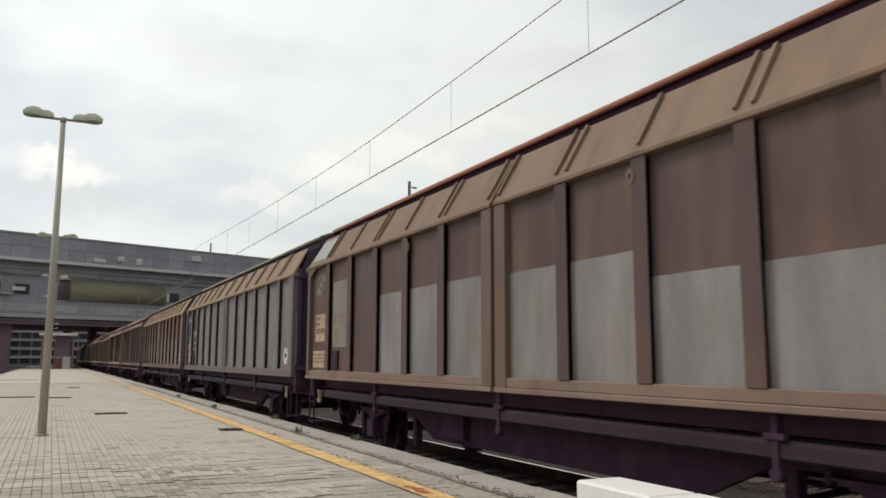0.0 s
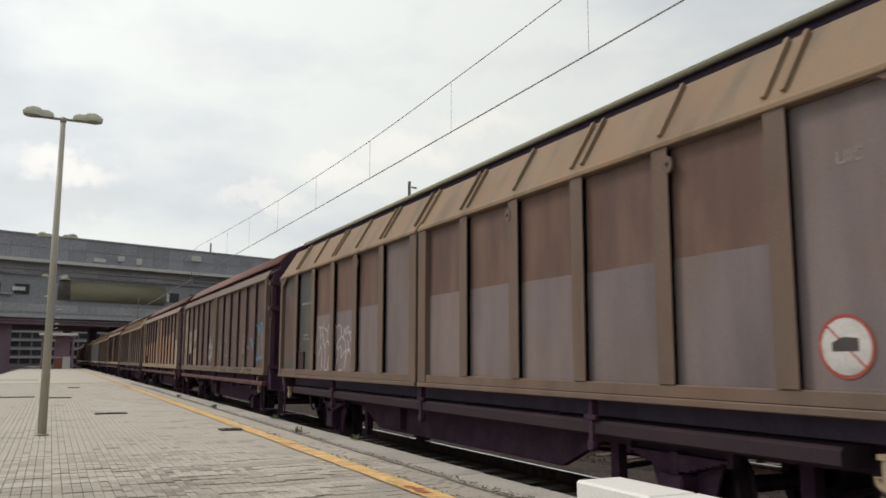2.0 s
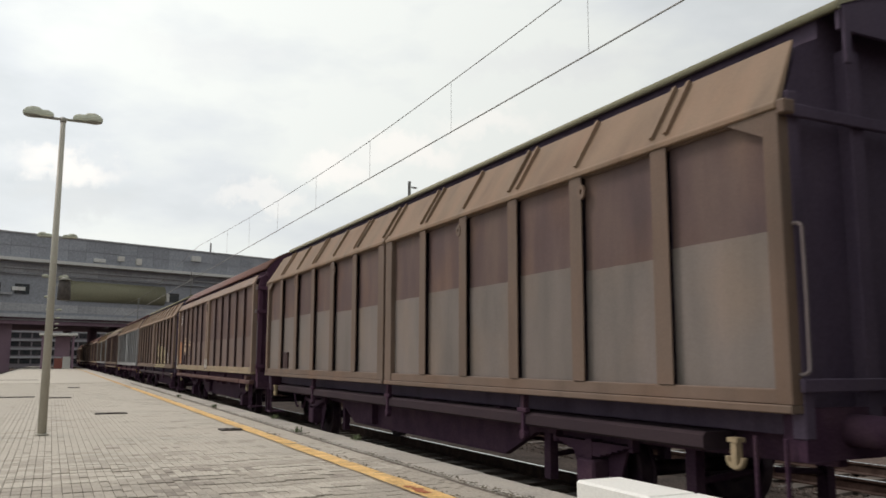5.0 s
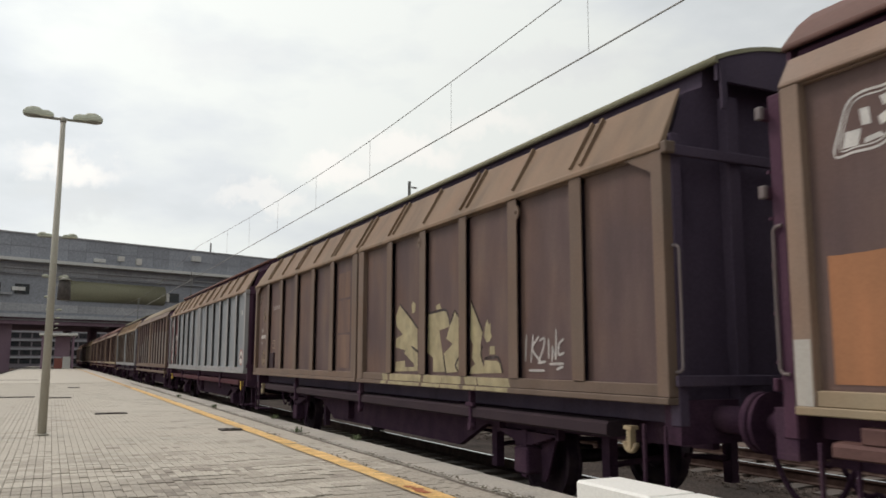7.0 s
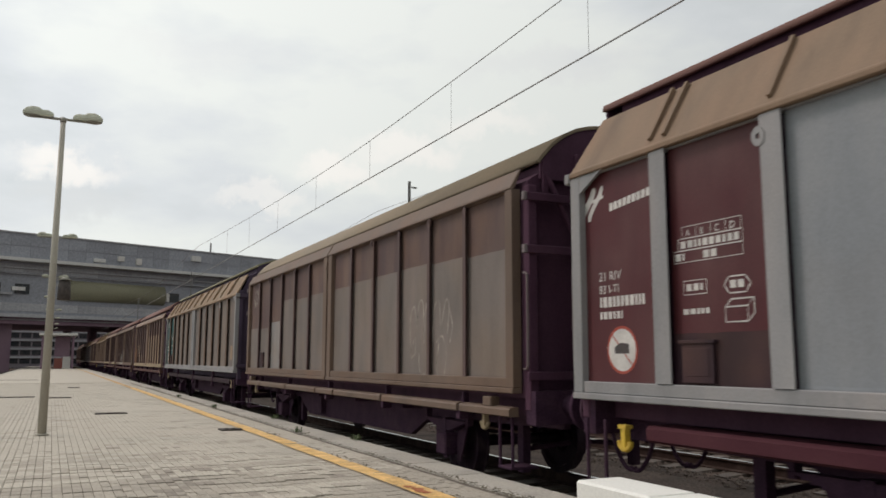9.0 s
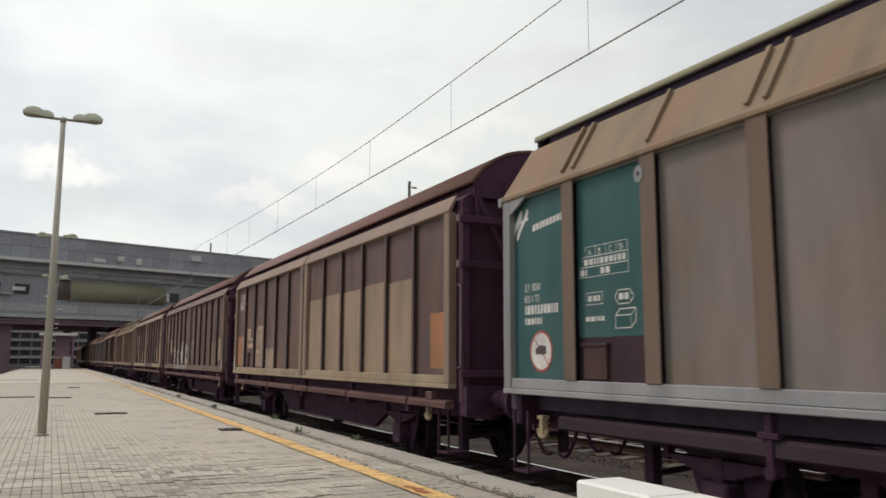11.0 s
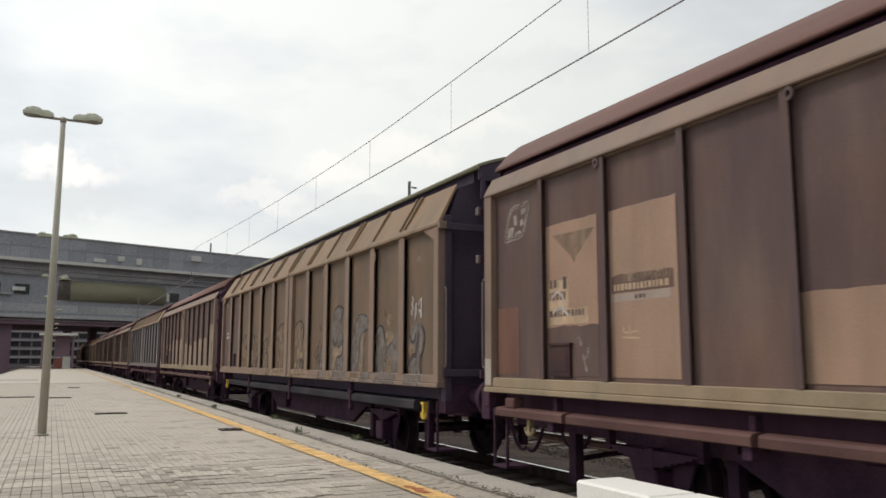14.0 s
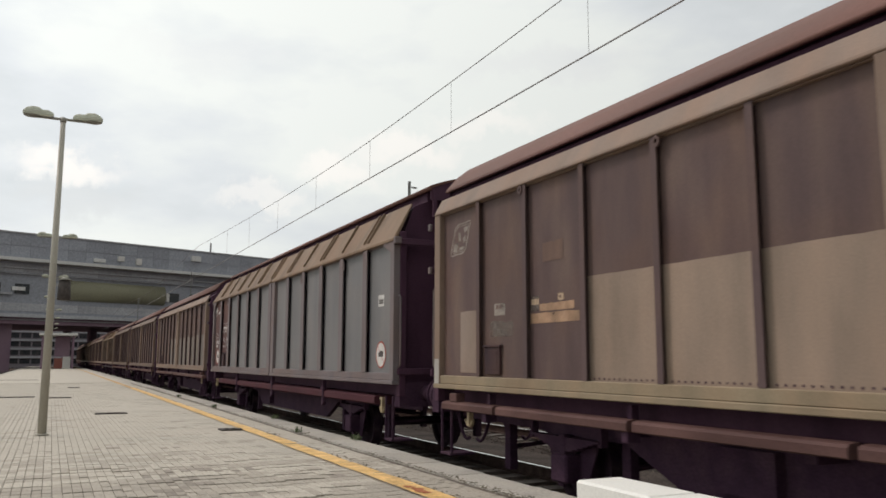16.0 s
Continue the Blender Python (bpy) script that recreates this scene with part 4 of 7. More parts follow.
def door_frame_mesh(kind):
    """Frame of one sliding side wall, from the middle to the wagon's far end."""
    y0, y1 = .04, HALF[kind]
    bm = bmesh.new()
    top = TOP[kind]
    inner, outer = FIRST[kind] + RIBW[kind] / 2 - .004, LAST[kind] - RIBW[kind] / 2 + .004
    quad_box(bm, -SIDE, -SIDE + .11, y0, inner, RAIL_LOW + .056, top)
    quad_box(bm, -SIDE, -SIDE + .11, outer, y1, RAIL_LOW + .056, top)
    quad_box(bm, -SIDE + .03, -SIDE + .11, inner, outer, top - .012, top)
    bmesh.ops.remove_doubles(bm, verts=bm.verts[:], dist=.0005)
    soften(bm, .008)
    if kind == "A":
        # gusset in the outer top corner
        g = [bm.verts.new((x, y, z)) for x in (-SIDE + .004, -SIDE + .03) for y, z in ((outer + .01, top + .002), (outer - .34, top + .002), (outer + .01, top - .17))]
        bm.faces.new(g[:3])
        for i in range(3):
            bm.faces.new((g[i], g[(i + 1) % 3], g[3 + (i + 1) % 3], g[3 + i]))
    return meshed("sliding_wall", bm, M["frame_tan"])


def bottom_rail_mesh(kind):
    """Lower rail of one sliding side wall, with a proud lip along its foot."""
    bm = bmesh.new()
    inner, outer = FIRST[kind] + RIBW[kind] / 2 - .004, LAST[kind] - RIBW[kind] / 2 + .004
    quad_box(bm, -SIDE + .012, -SIDE + .11, inner + .001, outer - .001, RAIL_LOW + .0555, SILL)
    quad_box(bm, -SIDE - .014, -SIDE + .11, .04, HALF[kind], RAIL_LOW, RAIL_LOW + .055)
    soften(bm, .007)
    return meshed("bottom_rail", bm, M["frame_tan"])


def slope_mesh(kind):
    y0, y1 = .04, HALF[kind]
    bm = bmesh.new()
    t = TOP[kind]
    if kind == "A":
        prof = [(-SIDE - .015, t), (-SIDE - .015, t + .045), (-SIDE + .005, t + .065), (-1.085, 3.80), (-1.07, 3.78), (-SIDE + .05, t + .03), (-SIDE + .05, t)]
        prism_y(bm, prof, y0, y1)
    else:
        prof = [(-SIDE - .008, t), (-SIDE - .008, t + .025), (-1.30, 3.555), (-1.28, 3.545), (-SIDE + .05, t + .02), (-SIDE + .05, t)]
        prism_y(bm, prof, y0, y1)
    if kind == "A":
        # the outer end is cut back towards the top
        for v in bm.verts:
            if v.co.y > y1 - .01:
                v.co.y -= .11 * max(0, (v.co.z - t) / (3.80 - t))
    soften(bm, .008, 20)
    return meshed("top_slope", bm, M["slope_tan"])


def slope_rib_mesh():
    """A slanting stiffener on the sloping top of the side wall."""
    bm = bmesh.new()
    a, b = (-SIDE + .03, TOP["A"] + .10), (-1.10, 3.785)
    v = []
    for (x, z), dy in ((a, 0), (b, 0)):
        for o in (0, -.035):
            for s in (-.018, .018):
                v.append(bm.verts.new((x + o * .85, dy + s, z - o * .53)))
    for f in ((0, 1, 3, 2), (4, 6, 7, 5), (0, 2, 6, 4), (1, 5, 7, 3), (2, 3, 7, 6), (0, 4, 5, 1)):
        bm.faces.new([v[i] for i in f])
    return meshed("slope_stiffener", bm, M["frame_brown"])


def rib_mesh(kind):
    bm = bmesh.new()
    w = RIBW[kind] / 2
    z0, z1 = SILL + .002, TOP[kind] - .002
    # an angle section: a web on the far side and a broad flange in front, open towards the near end
    lip = .002 if kind == "A" else .010
    prof = [(-FACE + .02, w), (-SIDE + lip, w), (-SIDE + lip, -w), (-SIDE + lip + .012, -w), (-SIDE + lip + .012, w - .012), (-FACE + .02, w - .012)]
    a = [bm.verts.new((x, y, z0)) for x, y in prof]
    b = [bm.verts.new((x, y, z1)) for x, y in prof]
    for i in range(len(prof)):
        j = (i + 1) % len(prof)
        bm.faces.new((a[i], a[j], b[j], b[i]))
    bm.faces.new(a)
    bm.faces.new(b)
    return meshed("rib", bm, M["frame_rib"])


def tab_mesh(kind):
    """Small lashing lug with an eye, high on a rib."""
    bm = bmesh.new()
    t = TOP[kind]
    k, ring = 12, []
    y0, z0, ro, ri = (.10, t - .15, .058, .019) if kind == "A" else (.055, t - .05, .04, .018)
    for x in (-SIDE - .006, -SIDE + .012):
        for r in (ro, ri):
            ring.append([bm.verts.new((x, y0 + r * math.cos(2 * math.pi * i / k), z0 + r * 1.25 * math.sin(2 * math.pi * i / k))) for i in range(k)])
    for i in range(k):
        j = (i + 1) % k
        bm.faces.new((ring[0][i], ring[0][j], ring[1][j], ring[1][i]))
        bm.faces.new((ring[0][i], ring[0][j], ring[2][j], ring[2][i]))
        bm.faces.new((ring[1][i], ring[1][j], ring[3][j], ring[3][i]))
    return meshed("lashing_lug", bm, M["frame_tan"])


def arc_roof(kind):
    bm = bmesh.new()
    half = HALF[kind] + (.13 if kind == "A" else .16)
    if kind == "A":
        xe, ze, zp, pw, sk = .895, 4.035, 4.235, 1.9, .06
    else:
        xe, ze, zp, pw, sk = 1.16, 3.735, 4.205, 3.2, .04
    n = 14
    outer = []
    for i in range(n + 1):
        u = -1 + 2 * i / n
        e = abs(u) ** pw
        outer.append((xe * u, ze + (zp - ze) * (1 - e)))
    inner = [(x * .985, z - .035) for x, z in outer][::-1]
    skirt = [(-xe - .012, ze - sk), (-xe + .03, ze - sk - .005)]
    prof = outer + [(xe + .012, ze - sk), (xe - .03, ze - sk - .005)] + inner + skirt[::-1]
    prism_y(bm, prof, -half, half)
    for f in bm.faces:
        f.smooth = len(f.verts) == 4
    me = meshed("roof", bm, M["roof_red"])
    return me


def body_mesh(kind):
    """Floor, inner core under the roof and the two end walls with posts."""
    h = HALF[kind]
    bm = bmesh.new()
    he = h - .10 if kind == "A" else h + .08
    quad_box(bm, -1.08, 1.08, -he, he, 1.0, 1.2)
    xe, ze, zp, pw = (.84, 3.99, 4.19, 1.9) if kind == "A" else (1.10, 3.68, 4.15, 3.2)
    n = 10
    shoulder = [(1.05, 3.75), (xe, 3.84)] if kind == "A" else [(1.25, 3.50), (xe, 3.60)]
    prof = [(-1.28, 1.2), (1.28, 1.2), (1.28, TOP[kind] - .03)] + shoulder + [(xe, ze)]
    prof += [(xe * (1 - 2 * i / n), ze + (zp - ze) * (1 - abs(1 - 2 * i / n) ** pw)) for i in range(1, n)]
    prof += [(-xe, ze)] + [(-x, z) for x, z in shoulder[::-1]] + [(-1.28, TOP[kind] - .03)]
    prism_y(bm, prof, -he, he)
    return meshed("body", bm, M["end_wall"])


def end_meshes(kind):
    """Posts, cross beams, braces and rungs of an end wall, at y = 0 and facing +y."""
    out = {}
    for nm, w, z1 in (("corner_post", .05, 3.35), ("end_post", .07, 3.75)):
        bm = bmesh.new()
        quad_box(bm, -w, w, 0, .11, 1.0, z1)
        soften(bm, .008)
        out[nm] = meshed(nm, bm, M["end_wall"])
    bm = bmesh.new()
    quad_box(bm, -1.35, 1.35, .112, .15, -.045, .045)
    soften(bm, .008)
    out["end_beam"] = meshed("end_beam", bm, M["end_wall"])
    for q, nm in ((-1, "brace"), (1, "brace_other")):
        bm = bmesh.new()
        rod(bm, (q * 1.08, .09, 3.5), (q * .6, .09, 2.62), .032, 6)
        out[nm] = meshed("end_brace", bm, M["end_wall"])
    bm = bmesh.new()
    rod(bm, (-.15, .16, 0), (.15, .16, 0), .014, 6)
    out["rung"] = meshed("rung", bm, M["end_wall"])
    return out


def gable_mesh(kind):
    """The plate that closes the roof arch at an end, at y = 0 and facing +y."""
    bm = bmesh.new()
    n = 12
    if kind == "A":
        xe, ze, zp, pw, low = .875, 4.0, 4.205, 1.9, 3.83
    else:
        xe, ze, zp, pw, low = 1.13, 3.70, 4.17, 3.2, 3.52
    up = [(xe * (1 - 2 * i / n), ze + (zp - ze) * (1 - abs(1 - 2 * i / n) ** pw)) for i in range(n + 1)]
    prof = up + [(-xe, low), (xe, low)]
    for y in (0, .03):
        bm.faces.new([bm.verts.new((x, y, z)) for x, z in prof])
    bm.verts.ensure_lookup_table()
    k = len(prof)
    for i in range(k):
        j = (i + 1) % k
        bm.faces.new((bm.verts[i], bm.verts[j], bm.verts[k + j], bm.verts[k + i]))
    for q in (-1, 1):
        # edge posts of the plate
        quad_box(bm, q * (xe - .05) - .03, q * (xe - .05) + .03, .03, .055, low - .25, ze)
    return meshed("roof_gable", bm, M["end_wall"])


def underframe_mesh(kind):
    h = HALF[kind]
    e = LENGTH[kind] / 2 - .62
    bm = bmesh.new()
    for s in (-1, 1):
        # main longitudinal beams, fish-bellied between the axles
        x = s * .86
        a = [bm.verts.new((x + o, y, z)) for o in (-.04, .04) for y, z in ((-e, 1.0), (e, 1.0), (e, .80), (3.3, .74), (2.6, .43), (-2.6, .43), (-3.3, .74), (-e, .80))]
        bm.faces.new(a[:8])
        bm.faces.new(a[8:])
        for i in range(8):
            bm.faces.new((a[i], a[(i + 1) % 8], a[8 + (i + 1) % 8], a[8 + i]))
        quad_box(bm, -1.30, 1.30, s * e - .09, s * e + .09, .86, 1.2)
    for y in (-3, -1, 1, 3):
        quad_box(bm, -1.22, 1.22, y - .05, y + .05, .84, 1.0)
    # brake cylinder, reservoir, pull rods and hand brake box
    rod(bm, (-.5, -.9, .66), (-.5, .3, .66), .17, 12)
    rod(bm, (.45, .2, .68), (.45, 1.1, .68), .15, 12)
    rod(bm, (-.2, -4.5, .55), (-.2, 4.5, .55), .025, 6)
    quad_box(bm, -1.0, -.6, 1.5, 2.1, .5, .85)
    for y in (-5.6, -3.4, 3.4, 5.6):
        for x in (-.78, .78):
            quad_box(bm, x - .05, x + .05, y - .06, y + .06, .25, .8)
            rod(bm, (x, y, .5), (x * .2, y, .55), .03, 6)
    return meshed("underframe", bm, M["dark"])


def sill_mesh(kind):
    bm = bmesh.new()
    h = HALF[kind]
    if kind == "A":
        prof = [(-1.30, .985), (-1.33, .96), (-1.33, .87), (-1.30, .85), (-1.05, .85), (-1.05, .985)]
        prism_y(bm, prof, -h + .9, h - .9)
    return meshed("side_sill", bm, M["sill_rust"])


def guide_meshes():
    """The capped guide rail below the side walls, in lengths with short gaps: (mesh, place along the wagon)."""
    out, y = [], -HALF["B"] + .05
    for ln in (1.15, 2.4, 2.15, .95, 2.0, 2.2, 1.25):
        bm = bmesh.new()
        ln2 = min(ln, HALF["B"] - y)
        prism_y(bm, [(-1.43, .935), (-1.43, .995), (-1.415, 1.015), (-1.36, 1.025), (-1.31, 1.025), (-1.31, .925), (-1.415, .925)], 0, ln2)
        out.append((meshed("guide_rail", bm, M["sill_rust"]), y))
        y += ln + .07
    return out


def bracket_mesh(kind):
    bm = bmesh.new()
    if kind == "A":
        quad_box(bm, -1.35, -1.28, -.03, .03, .78, 1.16)
        rod(bm, (-1.36, 0, .76), (-1.29, 0, .76), .05, 10)
        quad_box(bm, -1.36, -1.31, -.09, .09, .985, 1.03)
    else:
        quad_box(bm, -1.40, -1.26, -.045, .045, .83, 1.0)
        quad_box(bm, -1.34, -1.26, -.03, .03, 1.0, 1.14)
    soften(bm, .006)
    return meshed("sill_bracket", bm, M["dark"])


def hook_mesh():
    """Cast rope hook below the floor edge."""
    bm = bmesh.new()
    quad_box(bm, -1.335, -1.275, -.032, .032, .74, .97)
    quad_box(bm, -1.345, -1.265, -.06, .06, .96, 1.0)
    k = 9
    for q in (-1, 1):
        pts = [(-1.31, q * (.09 * math.sin(t)), .80 - .055 + .075 * (1 - math.cos(t))) for t in (1.75 * n / k for n in range(k + 1))]
        for a, b in zip(pts, pts[1:]):
            rod(bm, a, b, .026, 8)
    for v in bm.verts:
        v.co.y *= .8
        v.co.z = 1.0 + (v.co.z - 1.0) * .82
    return meshed("rope_hook", bm, M["ivory"])


def axle_meshes():
    bm = bmesh.new()
    rod(bm, (-1.05, 0, 0), (1.05, 0, 0), .075, 12)
    axle = meshed("wheelset", bm, M["wheel"])
    bm = bmesh.new()
    k = 32
    prof = ((-.07, .10), (-.07, .16), (-.025, .20), (-.02, .37), (-.065, .40), (-.065, .455), (.06, .46), (.065, .485), (.085, .485), (.085, .40), (.03, .37), (.03, .2), (.07, .16), (.07, .10))
    rings = [[bm.verts.new((x, r * math.cos(2 * math.pi * i / k), r * math.sin(2 * math.pi * i / k))) for i in range(k)] for x, r in prof]
    for a, b in zip(rings, rings[1:] + rings[:1]):
        for i in range(k):
            bm.faces.new((a[i], a[(i + 1) % k], b[(i + 1) % k], b[i]))
    for i in range(4):
        t = i * math.pi / 2
        rod(bm, (-.03, .285 * math.cos(t), .285 * math.sin(t)), (.035, .285 * math.cos(t), .285 * math.sin(t)), .035, 8)
    wheel = meshed("wheel", bm, M["wheel"])
    bm = bmesh.new()
    quad_box(bm, -.11, .09, -.14, .14, -.15, .13)
    soften(bm, .02)
    box = meshed("axle_box", bm, M["dark"])
    bm = bmesh.new()
    for i in range(6):
        L = .60 - .085 * i
        quad_box(bm, -.055, .055, -L, L, .27 - .022 * i, .292 - .022 * i)
    quad_box(bm, -.06, .06, -.05, .05, .12, .31)
    for s in (-1, 1):
        quad_box(bm, -.04, .04, s * .60 - .03, s * .60 + .03, .24, .45)
    spring = meshed("leaf_spring", bm, M["dark"])
    bm = bmesh.new()
    v = [bm.verts.new((x, y, z)) for x in (.06, .08) for y, z in ((.15, -.22), (.24, -.22), (.52, .42), (-.52, .42), (-.24, -.22), (-.15, -.22), (-.15, .3), (.15, .3))]
    bm.faces.new(v[:8])
    bm.faces.new(v[8:])
    for i in range(8):
        bm.faces.new((v[i], v[(i + 1) % 8], v[8 + (i + 1) % 8], v[8 + i]))
    guard = meshed("axle_guard", bm, M["dark"])
    return axle, wheel, (box, spring, guard)


def end_gear():
    bm = bmesh.new()
    rod(bm, (0, 0, 0), (0, .42, 0), .11, 14)
    rod(bm, (0, .40, 0), (0, .56, 0), .075, 12)
    rod(bm, (0, .55, 0), (0, .60, 0), .225, 20, .235)
    buffer = meshed("buffer", bm, M["dark"])
    bm = bmesh.new()
    quad_box(bm, -.05, .05, 0, .42, -.06, .06)
    rod(bm, (0, .42, -.05), (0, .42, .12), .05, 8)
    for s in (-1, 1):
        rod(bm, (s * .07, .33, 0), (s * .07, .62, -.12), .022, 6)
    rod(bm, (-.16, .6, -.12), (.16, .6, -.12), .03, 8)
    rod(bm, (.22, .12, 0), (.26, .45, -.32), .025, 8)
    rod(bm, (.26, .45, -.32), (.1, .62, -.22), .025, 8)
    coupling = meshed("coupling", bm, M["dark"])
    bm = bmesh.new()
    pts = [(0, .1 + .42 * u, -.05 - 1.18 * u * (1 - .62 * u)) for u in (i / 9 for i in range(10))]
    rings = []
    for p, q in zip(pts, pts[1:] + [(0, pts[-1][1] + .02, pts[-1][2] + .01)]):
        d = (Vector(q) - Vector(p)).normalized()
        o = Vector((1, 0, 0)).cross(d)
        rings.append([bm.verts.new(Vector(p) + .022 * (math.cos(t) * Vector((1, 0, 0)) + math.sin(t) * o)) for t in (math.pi * k / 4 for k in range(8))])
    for a, b in zip(rings, rings[1:]):
        for i in range(8):
            bm.faces.new((a[i], a[(i + 1) % 8], b[(i + 1) % 8], b[i])).smooth = True
    bm.faces.new(rings[0])
    bm.faces.new(rings[-1])
    hose = meshed("brake_hose", bm, M["dark"])
    bm = bmesh.new()
    # a bent bar: out, up and back
    bar = [(0, 0, 0), (0, .05, .004), (0, .075, .03), (0, .08, .5), (0, .075, .97), (0, .05, .996), (0, 0, 1.0)]
    for p, q in zip(bar, bar[1:]):
        rod(bm, p, q, .0125, 6)
    handrail = meshed("handrail", bm, M["frame_slate"])
    bm = bmesh.new()
    quad_box(bm, -.17, .17, -.14, .14, 0, .03)
    for s in (-1, 1):
        quad_box(bm, -.16, -.13, s * .13 - .012, s * .13 + .012, .03, .62)
    soften(bm, .004)
    step = meshed("step", bm, M["dark"])
    bm = bmesh.new()
    # document holder with a lid
    quad_box(bm, -.03, 0, -.165, .165, -.17, .125)
    quad_box(bm, -.034, -.029, -.12, .12, -.12, .09)
    quad_box(bm, -.045, 0, -.19, .19, .125, .15)
    soften(bm, .006)
    holder = meshed("document_holder", bm, M["maroon_dark"])
    return buffer, coupling, handrail, step, holder, hose


KIT = {}
for kd in "AB":
    KIT[kd] = dict(ends=end_meshes(kd), panel=panel_mesh(kd), door=door_frame_mesh(kd), slope=slope_mesh(kd), rail=bottom_rail_mesh(kd), rib=rib_mesh(kd), tab=tab_mesh(kd), roof=arc_roof(kd),
                   body=body_mesh(kd), gable=gable_mesh(kd), under=underframe_mesh(kd), sill=sill_mesh(kd), bracket=bracket_mesh(kd))
for kd in "AB":
    for nm in ("door", "slope", "tab", "rail"):
        KIT[kd][nm + "_near"] = mirrored(KIT[kd][nm])
GUIDES = guide_meshes()
corner_bm = bmesh.new()
quad_box(corner_bm, -SIDE - .016, -SIDE + .09, -.036, .036, -.045, .055)
soften(corner_bm, .01)
cap_bm = bmesh.new()
quad_box(cap_bm, -.02, .02, -.03, .03, -.046, .046)
soften(cap_bm, .008)
CAP = meshed("beam_cap", cap_bm, M["frame_rib"])
CORNER = meshed("corner_bracket", corner_bm, M["frame_tan"])
stop_bm = bmesh.new()
quad_box(stop_bm, -1.42, -1.30, -.09, .09, 1.018, 1.12)
soften(stop_bm, .01)
STOP = meshed("guide_stop", stop_bm, M["sill_rust"])
SLOPE_RIB, HOOK = slope_rib_mesh(), hook_mesh()
catch_bm = bmesh.new()
quad_box(catch_bm, -SIDE - .02, -SIDE + .06, -.034, .036, -.12, .12)
quad_box(catch_bm, -SIDE - .032, -SIDE - .02, -.02, .022, -.03, .03)
soften(catch_bm, .006)
CATCH = meshed("door_catch", catch_bm, M["frame_brown"])
AXLE, WHEEL, AXLE_BOX = axle_meshes()
BUFFER, COUPLING, HANDRAIL, STEP, HOLDER, HOSE = end_gear()


# ---- marks on the side walls: thin layers of paint ----
def sheet(bm, pts, x):
    """A flat patch of paint; pts are (y, z)."""
    f = bm.faces.new([bm.verts.new((x, y, z)) for y, z in pts])
    return f


def ribbon(bm, pts, width, x):
    """A brush or spray stroke along pts (y, z)."""
    n = len(pts)
    left, right = [], []
    for i, (y, z) in enumerate(pts):
        a, b = pts[max(0, i - 1)], pts[min(n - 1, i + 1)]
        d = Vector((b[0] - a[0], b[1] - a[1], 0))
        d = d.normalized() if d.length > 1e-6 else Vector((1, 0, 0))
        w = width * (.5 if 0 < i < n - 1 else .3)
        left.append(bm.verts.new((x, y - d.y * w, z + d.x * w)))
        right.append(bm.verts.new((x, y + d.y * w, z - d.x * w)))
    for i in range(n - 1):
        bm.faces.new((left[i], left[i + 1], right[i + 1], right[i]))


def scribble(cy, cz, w, h, seed, n=26):
    """One sprayed letter-like stroke: a few joined swings."""
    r = random.Random(seed)
    f1, f2, p1, p2 = r.choice((1, 1.5, 2)), r.choice((1.5, 2, 2.5, 3)), r.uniform(0, 6.28), r.uniform(0, 6.28)
    return [(cy + w / 2 * math.sin(2 * math.pi * f1 * i / n + p1) * (1 - .2 * i / n), cz + h / 2 * math.sin(math.pi * f2 * i / n + p2)) for i in range(n)]


def smooth(pts, k=6, closed=False):
    """A rounded run through a few guide points."""
    n = len(pts)
    out = []
    for i in range(n if closed else n - 1):
        p = [pts[(i + d) % n] if closed else pts[min(max(i + d, 0), n - 1)] for d in (-1, 0, 1, 2)]
        for j in range(k):
            t = j / k
            out.append(tuple(.5 * (2 * p[1][a] + (p[2][a] - p[0][a]) * t + (2 * p[0][a] - 5 * p[1][a] + 4 * p[2][a] - p[3][a]) * t * t
                                   + (3 * p[1][a] - p[0][a] - 3 * p[2][a] + p[3][a]) * t ** 3) for a in (0, 1)))
    out.append(pts[0] if closed else pts[-1])
    return out


GLYPH = {
    "p": [[(0, 0), (.05, 1), (.6, 1.02), (.75, .7), (.5, .45), (.15, .45)]],
    "n": [[(0, 0), (.05, .9)], [(.05, .9), (.75, .05)], [(.75, .05), (.75, 1)]],
    "k": [[(0, 0), (.05, 1)], [(.75, 1), (.15, .5), (.75, 0)]],
    "s": [[(.75, .9), (.3, 1.02), (.05, .75), (.65, .4), (.5, .02), (0, .08)]],
    "c": [[(.75, .85), (.4, 1.02), (.03, .5), (.35, 0), (.75, .2)]],
    "o": [[(.4, 1), (.05, .7), (.1, .15), (.45, 0), (.78, .3), (.72, .8), (.4, 1)]],
    "e": [[(.7, 1), (.05, .95), (.02, .05), (.7, 0)], [(.05, .5), (.55, .52)]],
    "h": [[(0, 0), (.02, 1)], [(.7, 0), (.72, 1)], [(0, .48), (.7, .5)]],
    "y": [[(0, 1), (.35, .55)], [(.75, 1), (.35, .5), (.3, 0)]],
    "w": [[(0, 1), (.15, 0), (.4, .7), (.6, 0), (.8, 1)]],
}


def disc(cy, cz, r, n=28):
    return [(cy + r * math.cos(2 * math.pi * i / n), cz + r * math.sin(2 * math.pi * i / n)) for i in range(n)]


def lettering(text, size):
    cu = bpy.data.curves.new("letters", "FONT")
    cu.body, cu.size = text, size
    ob = bpy.data.objects.new("letters", cu)
    scene.collection.objects.link(ob)
    me = bpy.data.meshes.new_from_object(ob.evaluated_get(bpy.context.evaluated_depsgraph_get()))
    bpy.data.objects.remove(ob)
    for v in me.vertices:
        v.co = (0, -v.co.x, v.co.y)
    return me


